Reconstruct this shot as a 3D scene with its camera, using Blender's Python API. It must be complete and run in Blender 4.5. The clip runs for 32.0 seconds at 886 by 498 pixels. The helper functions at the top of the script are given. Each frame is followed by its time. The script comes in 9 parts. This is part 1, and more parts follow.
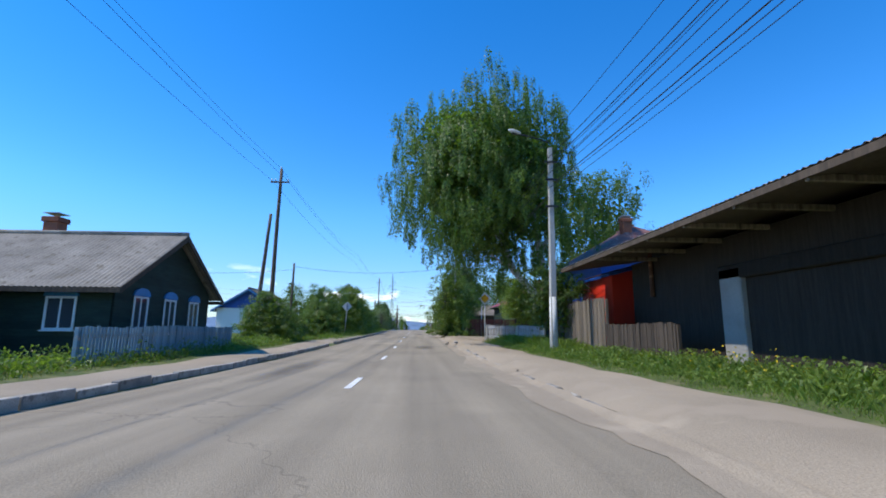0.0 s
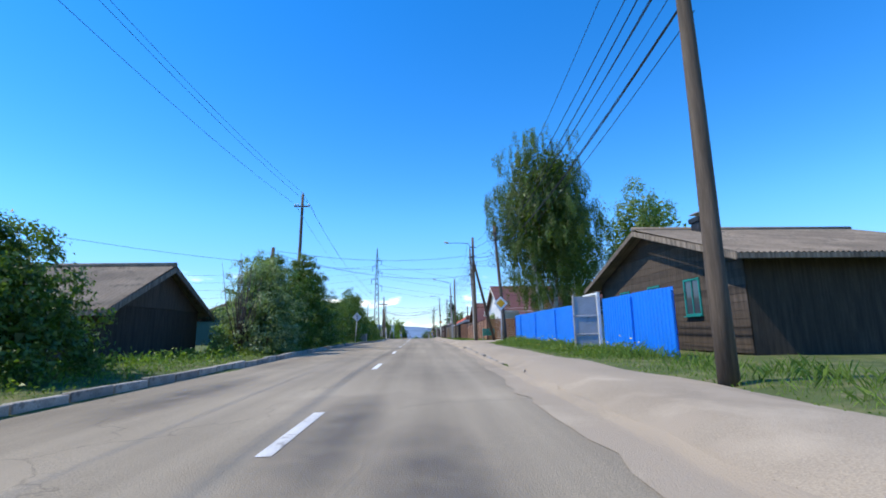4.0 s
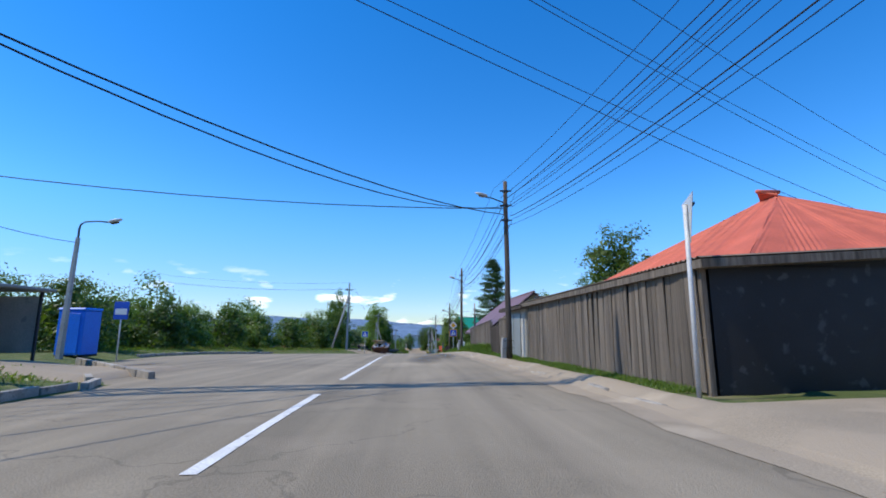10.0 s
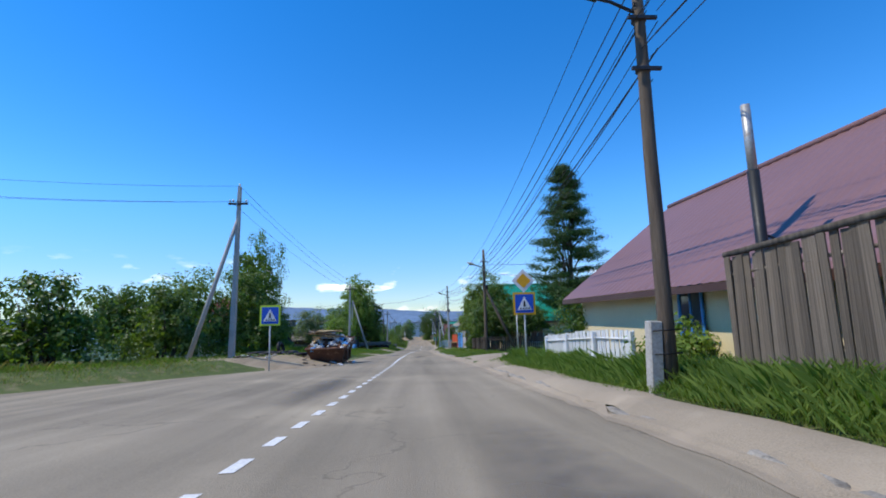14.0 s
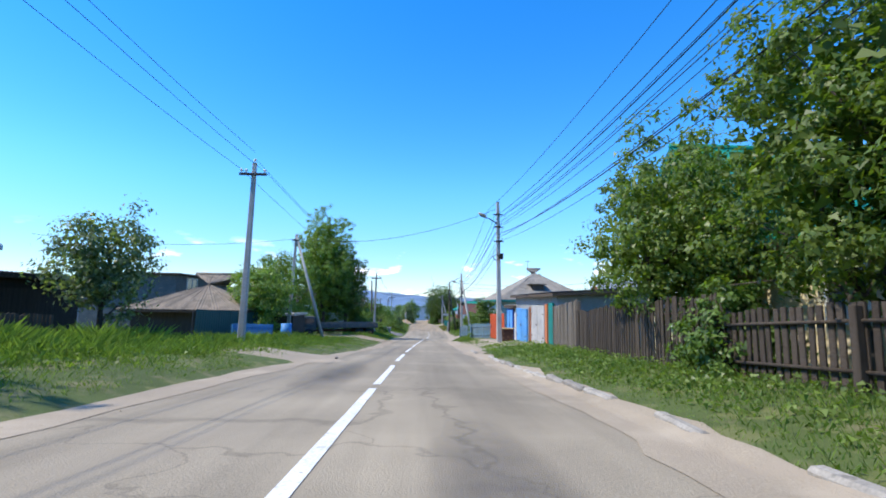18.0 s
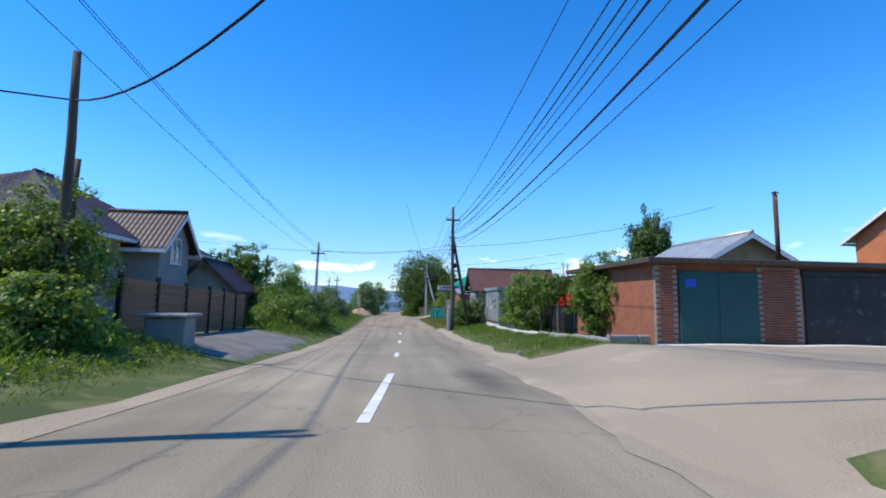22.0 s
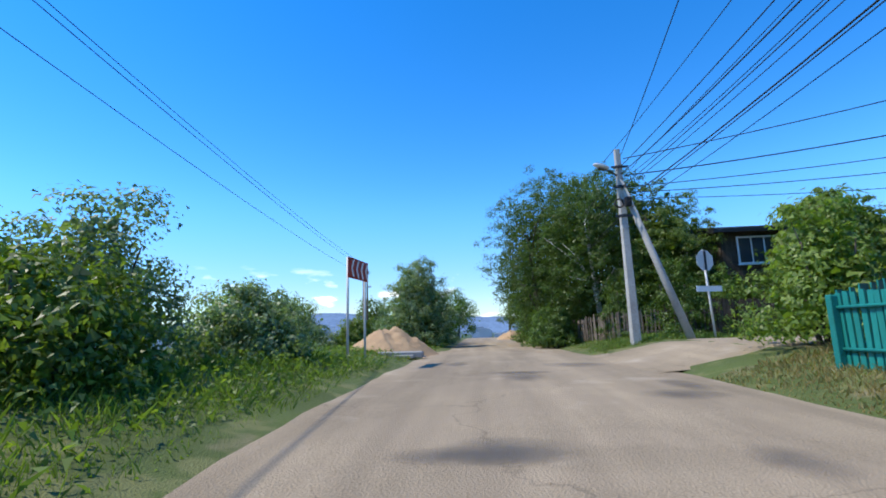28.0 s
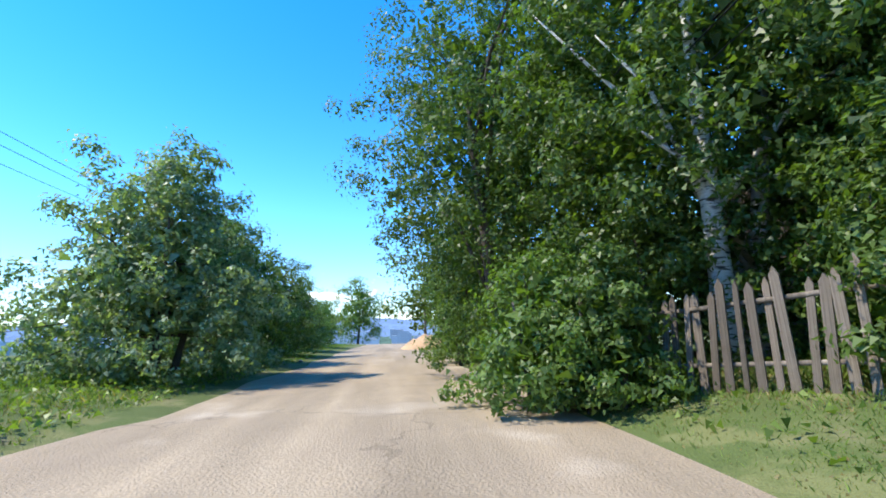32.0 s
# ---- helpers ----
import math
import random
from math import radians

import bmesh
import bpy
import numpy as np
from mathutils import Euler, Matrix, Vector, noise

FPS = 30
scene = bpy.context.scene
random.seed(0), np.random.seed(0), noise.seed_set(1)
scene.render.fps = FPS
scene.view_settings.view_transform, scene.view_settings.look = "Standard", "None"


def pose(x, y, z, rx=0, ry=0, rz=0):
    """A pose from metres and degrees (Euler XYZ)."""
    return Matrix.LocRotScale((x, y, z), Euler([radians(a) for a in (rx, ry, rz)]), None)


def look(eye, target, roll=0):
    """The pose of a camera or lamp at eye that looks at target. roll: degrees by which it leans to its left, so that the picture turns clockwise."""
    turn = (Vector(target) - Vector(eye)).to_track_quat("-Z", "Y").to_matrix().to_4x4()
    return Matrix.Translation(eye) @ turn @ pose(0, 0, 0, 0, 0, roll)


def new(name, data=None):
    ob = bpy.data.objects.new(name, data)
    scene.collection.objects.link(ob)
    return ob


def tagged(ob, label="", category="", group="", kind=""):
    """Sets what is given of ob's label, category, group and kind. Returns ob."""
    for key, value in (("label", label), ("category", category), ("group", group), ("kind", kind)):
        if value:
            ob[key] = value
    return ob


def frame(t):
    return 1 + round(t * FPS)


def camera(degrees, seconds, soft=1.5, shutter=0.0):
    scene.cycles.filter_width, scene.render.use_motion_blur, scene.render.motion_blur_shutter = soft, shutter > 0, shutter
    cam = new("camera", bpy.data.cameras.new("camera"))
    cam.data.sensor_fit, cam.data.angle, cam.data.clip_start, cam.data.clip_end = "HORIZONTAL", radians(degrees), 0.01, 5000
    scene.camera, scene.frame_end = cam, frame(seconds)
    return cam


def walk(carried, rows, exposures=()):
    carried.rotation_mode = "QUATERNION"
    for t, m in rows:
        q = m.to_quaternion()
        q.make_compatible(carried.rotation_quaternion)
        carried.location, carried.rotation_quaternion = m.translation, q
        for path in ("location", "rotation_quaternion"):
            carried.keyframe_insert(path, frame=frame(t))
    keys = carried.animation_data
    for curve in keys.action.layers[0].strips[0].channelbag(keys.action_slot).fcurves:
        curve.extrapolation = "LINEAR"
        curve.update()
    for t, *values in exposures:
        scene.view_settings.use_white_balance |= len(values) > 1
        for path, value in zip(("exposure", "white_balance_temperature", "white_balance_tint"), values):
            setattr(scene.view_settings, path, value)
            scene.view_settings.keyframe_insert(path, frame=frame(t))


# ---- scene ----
cam = camera(87.1, 32.0, soft=1.8)
ROWS = [
    (0, 0.002, 0.001, 0.942, -2.88, 9.68, 0.39),
    (0.5, -0.103, 8.987, 0.774, -2.82, 9.84, -0.31),
    (1, -0.237, 17.879, 0.704, -2.85, 10.15, -0.15),
    (1.5, -0.353, 26.582, 0.759, -2.62, 10.26, -0.16),
    (2, -0.259, 34.702, 1.031, -2.64, 10.46, 0.47),
    (2.5, -0.235, 43.074, 1.219, -2.58, 10.40, 0.26),
    (4.5, 0.013, 81.384, 1.360, -2.83, 10.18, -1.07),
    (5, -0.042, 91.636, 1.447, -2.65, 10.05, -0.97),
    (5.5, -0.011, 101.675, 1.541, -2.39, 9.94, -0.32),
    (6, 0.033, 111.384, 1.516, -2.13, 10.19, 0.16),
    (6.5, 0.023, 120.887, 1.419, -1.83, 10.55, 0.86),
    (7, -0.129, 129.749, 1.282, -1.68, 10.84, 1.41),
    (7.5, -0.230, 138.218, 1.219, -1.50, 10.93, 2.00),
    (8, -0.356, 146.315, 1.247, -1.28, 10.84, 1.95),
    (8.5, -0.541, 154.474, 1.321, -1.62, 10.77, 2.05),
    (9, -0.846, 161.844, 1.332, -2.34, 10.49, 1.92),
    (9.5, -0.749, 167.706, 1.344, -2.74, 10.18, 1.08),
    (10, -0.697, 173.806, 1.308, -3.32, 9.93, 0.10),
    (10.5, -0.569, 179.351, 1.258, -3.85, 9.61, -0.79),
    (11, -0.471, 184.682, 1.171, -4.09, 9.43, -1.38),
    (11.5, -0.510, 189.609, 1.069, -4.36, 9.19, -1.72),
    (12, -0.557, 194.520, 0.982, -4.56, 8.86, -1.43),
    (12.5, -0.512, 199.287, 0.844, -4.55, 8.84, -1.36),
    (13, -0.410, 203.552, 0.738, -4.22, 8.71, -0.90),
    (13.5, -0.415, 207.517, 0.684, -3.83, 8.45, -1.06),
    (15.5, -0.708, 222.990, 0.075, -2.32, 7.76, -1.87),
    (16, -0.641, 227.180, -0.129, -2.23, 7.37, -1.42),
    (16.5, -0.534, 231.377, -0.304, -2.18, 7.25, -1.01),
    (17, -0.421, 235.587, -0.652, -2.07, 7.03, 0.72),
    (17.5, -0.608, 239.789, -0.934, -2.33, 6.77, 0.80),
    (18, -0.811, 244.351, -1.239, -2.66, 6.61, 0.93),
    (18.5, -0.866, 249.404, -1.598, -2.85, 6.67, 1.00),
    (19, -0.903, 254.833, -1.949, -3.15, 6.75, 0.98),
    (19.5, -0.836, 260.679, -2.261, -3.52, 6.73, 0.57),
    (20, -0.747, 266.920, -2.532, -3.98, 6.36, 0.55),
    (20.5, -0.628, 273.411, -2.892, -4.50, 6.29, 0.24),
    (21, -0.429, 279.767, -3.283, -5.10, 6.35, 0.60),
    (21.5, -0.044, 285.927, -3.624, -5.44, 6.44, 1.17),
    (22, 0.250, 291.882, -3.938, -5.77, 6.20, 1.00),
    (22.5, 0.583, 297.726, -4.215, -5.96, 6.47, 0.57),
    (23, 0.826, 303.269, -4.482, -5.63, 6.54, 0.76),
    (23.5, 0.977, 308.574, -4.767, -5.24, 6.59, 0.91),
    (24, 1.010, 313.517, -5.051, -4.35, 7.02, 1.02),
    (24.5, 0.904, 318.028, -5.226, -2.88, 7.42, 0.88),
    (25, 0.625, 321.885, -5.245, -0.50, 7.25, 1.47),
    (25.5, 0.331, 325.709, -5.188, 1.86, 8.00, -0.54),
    (27.5, -0.617, 334.097, -5.190, 5.56, 9.10, -1.84),
    (28, -0.826, 336.134, -5.178, 3.84, 9.25, -1.73),
    (28.5, -0.913, 338.231, -5.174, 1.70, 9.39, -1.67),
    (29, -0.871, 340.562, -5.168, -0.84, 9.63, -1.60),
    (29.5, -0.627, 342.952, -5.134, -3.54, 9.44, -1.30),
    (30, -0.272, 345.219, -5.225, -5.91, 9.38, -0.67),
    (30.5, 0.077, 347.005, -5.279, -7.53, 9.54, -0.72),
    (31, 0.339, 348.543, -5.308, -8.25, 9.37, -1.30),
    (31.5, 0.537, 350.210, -5.316, -7.63, 9.42, -1.63),
    (32, 0.606, 352.147, -5.367, -5.82, 9.31, -1.41),
]


def gaze(x, y, z, yaw, pitch, roll):
    """A camera pose from its eye, its heading to the left of +y, its tilt up and its lean, in degrees."""
    a, b = radians(yaw), radians(pitch)
    way = Vector((-math.sin(a) * math.cos(b), math.cos(a) * math.cos(b), math.sin(b)))
    return look((x, y, z), Vector((x, y, z)) + way, roll)


# the film camera's own brightening and darkening
STOPS = ((0, -0.05), (2, 0.12), (5, 0.12), (6, 0.16), (8, -0.02), (9, -0.14), (13, -0.22), (16, -0.1), (17, 0.12), (18, 0.3), (19, 0.1), (20, -0.06), (21, 0.04), (23, -0.05), (25, 0.08), (28, 0.1), (30, 0.03), (31, 0.22), (32, 0.8))
walk(cam, [(t, gaze(*row)) for t, *row in ROWS], STOPS)

# ---- sky and sun ----
SUN_WAY = Vector((-0.58, -0.09, 0.81)).normalized()
world = bpy.data.worlds.new("sky")
scene.world = world
world.use_nodes = True
wn, wl = world.node_tree.nodes, world.node_tree.links
wn.clear()
sky = wn.new("ShaderNodeTexSky")
sky.sky_type, sky.sun_disc = "NISHITA", False
sky.sun_elevation = math.asin(SUN_WAY.z)
sky.sun_rotation = math.atan2(SUN_WAY.x, SUN_WAY.y)
sky.altitude, sky.air_density, sky.dust_density, sky.ozone_density = 300, 1.0, 0.0, 5.0
coord = wn.new("ShaderNodeTexCoord")
split = wn.new("ShaderNodeSeparateXYZ")
wl.new(coord.outputs["Generated"], split.inputs[0])
stretch = wn.new("ShaderNodeMapping")
stretch.inputs["Scale"].default_value = (12, 12, 38)
wl.new(coord.outputs["Generated"], stretch.inputs[0])
puff = wn.new("ShaderNodeTexNoise")
puff.inputs["Scale"].default_value, puff.inputs["Detail"].default_value = 1.0, 7
wl.new(stretch.outputs[0], puff.inputs["Vector"])
thick = wn.new("ShaderNodeMapRange")
thick.inputs[1].default_value, thick.inputs[2].default_value = 0.58, 0.7
wl.new(puff.outputs["Fac"], thick.inputs[0])
low = wn.new("ShaderNodeMapRange")
low.inputs[1].default_value, low.inputs[2].default_value, low.inputs[3].default_value, low.inputs[4].default_value = 0.07, 0.13, 1, 0
wl.new(split.outputs[2], low.inputs[0])
over = wn.new("ShaderNodeMapRange")
over.inputs[1].default_value, over.inputs[2].default_value = 0.0, 0.02
wl.new(split.outputs[2], over.inputs[0])
amount = wn.new("ShaderNodeMath")
amount.operation = "MULTIPLY"
wl.new(thick.outputs[0], amount.inputs[0])
wl.new(low.outputs[0], amount.inputs[1])
cover = wn.new("ShaderNodeMath")
cover.operation = "MULTIPLY"
wl.new(amount.outputs[0], cover.inputs[0])
wl.new(over.outputs[0], cover.inputs[1])
blend = wn.new("ShaderNodeMixRGB")
blend.inputs[2].default_value = (11.5, 11.7, 12.0, 1)
wl.new(cover.outputs[0], blend.inputs[0])
deep = wn.new("ShaderNodeHueSaturation")
deep.inputs["Saturation"].default_value = 1.32
deep.inputs["Value"].default_value = 1.78
deep.inputs["Hue"].default_value = 0.505
wl.new(sky.outputs[0], deep.inputs["Color"])
# thin blue haze keeps the sky's foot from whitening
foot = wn.new("ShaderNodeMapRange")
foot.inputs[1].default_value, foot.inputs[2].default_value, foot.inputs[3].default_value, foot.inputs[4].default_value = 0.0, 0.26, 1, 0
foot.interpolation_type = "SMOOTHSTEP"
wl.new(split.outputs[2], foot.inputs[0])
haze = wn.new("ShaderNodeMixRGB")
haze.blend_type = "MULTIPLY"
haze.inputs[2].default_value = (0.5, 0.55, 0.66, 1)
wl.new(foot.outputs[0], haze.inputs[0])
wl.new(deep.outputs[0], haze.inputs[1])
wl.new(haze.outputs[0], blend.inputs[1])
bg = wn.new("ShaderNodeBackground")
bg.inputs[1].default_value = 0.15
wl.new(blend.outputs[0], bg.inputs[0])
out = wn.new("ShaderNodeOutputWorld")
wl.new(bg.outputs[0], out.inputs[0])
sun = new("sun", bpy.data.lights.new("sun", "SUN"))
sun.data.energy, sun.data.angle, sun.data.color = 4.7, radians(0.55), (1.0, 0.935, 0.81)
sun.matrix_world = look(SUN_WAY * 50, (0, 0, 0))

# ---- materials ----


def shade(name, base, rough=0.8, metal=0.0, dark=0.6, scale=4.0, fine=40.0, bump=0.2, spread=0.0, stretch=(1, 1, 1), wear=None, wear_at=0.62, spec=0.35):
    """A surface: two scales of tone, fine relief, a piece-by-piece spread and, with wear, patches of a second colour."""
    m = bpy.data.materials.new(name)
    m.use_nodes = True
    n, l = m.node_tree.nodes, m.node_tree.links
    b = n["Principled BSDF"]
    b.inputs["Roughness"].default_value, b.inputs["Metallic"].default_value = rough, metal
    b.inputs["Specular IOR Level"].default_value = spec
    co = n.new("ShaderNodeTexCoord")
    mp = n.new("ShaderNodeMapping")
    mp.inputs["Scale"].default_value = stretch
    l.new(co.outputs["Object"], mp.inputs[0])
    big, small = n.new("ShaderNodeTexNoise"), n.new("ShaderNodeTexNoise")
    for tex, s, d in ((big, scale, 5), (small, fine, 3)):
        tex.inputs["Scale"].default_value, tex.inputs["Detail"].default_value = s, d
        l.new(mp.outputs[0], tex.inputs["Vector"])
    ramp = n.new("ShaderNodeValToRGB")
    ramp.color_ramp.elements[0].position, ramp.color_ramp.elements[1].position = 0.3, 0.72
    ramp.color_ramp.elements[0].color = (*[c * dark for c in base], 1)
    ramp.color_ramp.elements[1].color = (*base, 1)
    l.new(big.outputs["Fac"], ramp.inputs[0])
    tone = n.new("ShaderNodeMixRGB")
    tone.blend_type = "MULTIPLY"
    tone.inputs[0].default_value = 0.55
    lift = n.new("ShaderNodeMapRange")
    lift.inputs[1].default_value, lift.inputs[2].default_value, lift.inputs[3].default_value, lift.inputs[4].default_value = 0.25, 0.75, 0.55, 1.3
    l.new(small.outputs["Fac"], lift.inputs[0])
    l.new(ramp.outputs[0], tone.inputs[1])
    l.new(lift.outputs[0], tone.inputs[2])
    last = tone.outputs[0]
    if wear:
        w = n.new("ShaderNodeTexNoise")
        w.inputs["Scale"].default_value, w.inputs["Detail"].default_value = scale * 2.7, 8
        l.new(mp.outputs[0], w.inputs["Vector"])
        edge = n.new("ShaderNodeMapRange")
        edge.inputs[1].default_value, edge.inputs[2].default_value = wear_at - 0.03, wear_at + 0.05
        l.new(w.outputs["Fac"], edge.inputs[0])
        mix = n.new("ShaderNodeMixRGB")
        mix.inputs[2].default_value = (*wear, 1)
        l.new(edge.outputs[0], mix.inputs[0])
        l.new(last, mix.inputs[1])
        last = mix.outputs[0]
    if spread:
        info = n.new("ShaderNodeObjectInfo")
        isle = n.new("ShaderNodeNewGeometry")
        add = n.new("ShaderNodeMath")
        add.inputs[1].default_value = 0.0
        l.new(info.outputs["Random"], add.inputs[0])
        l.new(isle.outputs["Random Per Island"], add.inputs[1])
        fr = n.new("ShaderNodeMath")
        fr.operation = "FRACT"
        l.new(add.outputs[0], fr.inputs[0])
        hs = n.new("ShaderNodeHueSaturation")
        val = n.new("ShaderNodeMapRange")
        val.inputs[3].default_value, val.inputs[4].default_value = 1 - spread, 1 + spread
        l.new(fr.outputs[0], val.inputs[0])
        l.new(val.outputs[0], hs.inputs["Value"])
        l.new(last, hs.inputs["Color"])
        last = hs.outputs[0]
    l.new(last, b.inputs["Base Color"])
    if bump:
        bp = n.new("ShaderNodeBump")
        bp.inputs["Strength"].default_value, bp.inputs["Distance"].default_value = bump, 0.02
        l.new(small.outputs["Fac"], bp.inputs["Height"])
        l.new(bp.outputs[0], b.inputs["Normal"])
    return m


def leafy(name, lo, hi, sheen=0.45):
    """Foliage: each leaf a tone of its own, with light passing through."""
    m = bpy.data.materials.new(name)
    m.use_nodes = True
    n, l = m.node_tree.nodes, m.node_tree.links
    b = n["Principled BSDF"]
    b.inputs["Roughness"].default_value, b.inputs["Specular IOR Level"].default_value = sheen, 0.4
    isle, info = n.new("ShaderNodeNewGeometry"), n.new("ShaderNodeObjectInfo")
    ramp = n.new("ShaderNodeValToRGB")
    ramp.color_ramp.elements[0].color, ramp.color_ramp.elements[1].color = (*lo, 1), (*hi, 1)
    l.new(isle.outputs["Random Per Island"], ramp.inputs[0])
    hs = n.new("ShaderNodeHueSaturation")
    val = n.new("ShaderNodeMapRange")
    val.inputs[3].default_value, val.inputs[4].default_value = 0.8, 1.25
    l.new(info.outputs["Random"], val.inputs[0])
    l.new(val.outputs[0], hs.inputs["Value"])
    l.new(ramp.outputs[0], hs.inputs["Color"])
    l.new(hs.outputs[0], b.inputs["Base Color"])
    tr = n.new("ShaderNodeBsdfTranslucent")
    warm = n.new("ShaderNodeMixRGB")
    warm.blend_type, warm.inputs[0].default_value = "MULTIPLY", 1.0
    warm.inputs[2].default_value = (1.5, 1.7, 0.5, 1)
    l.new(hs.outputs[0], warm.inputs[1])
    l.new(warm.outputs[0], tr.inputs[0])
    mix = n.new("ShaderNodeMixShader")
    mix.inputs[0].default_value = 0.42
    l.new(b.outputs[0], mix.inputs[1])
    l.new(tr.outputs[0], mix.inputs[2])
    l.new(mix.outputs[0], n["Material Output"].inputs[0])
    return m


def ground_mix(name, a, b, scale, spot, fine=60.0, at=0.5, soft=0.08, bump=0.5, rough=0.95, third=None):
    """Earth and paving: two colours in patches, spots and grit."""
    m = shade(name, a, rough, dark=0.72, scale=scale * 0.4, fine=fine, bump=bump, wear=b, wear_at=at)
    n, l = m.node_tree.nodes, m.node_tree.links
    if third:
        v = n.new("ShaderNodeTexNoise")
        v.inputs["Scale"].default_value, v.inputs["Detail"].default_value = spot, 9
        co = [q for q in n if q.type == "TEX_COORD"][0]
        l.new(co.outputs["Object"], v.inputs["Vector"])
        mr = n.new("ShaderNodeMapRange")
        mr.inputs[1].default_value, mr.inputs[2].default_value = 0.58, 0.58 + soft * 2
        l.new(v.outputs["Fac"], mr.inputs[0])
        mix = n.new("ShaderNodeMixRGB")
        mix.inputs[2].default_value = (*third, 1)
        base = n["Principled BSDF"].inputs["Base Color"]
        l.new(base.links[0].from_socket, mix.inputs[1])
        l.new(mr.outputs[0], mix.inputs[0])
        l.new(mix.outputs[0], base)
    return m


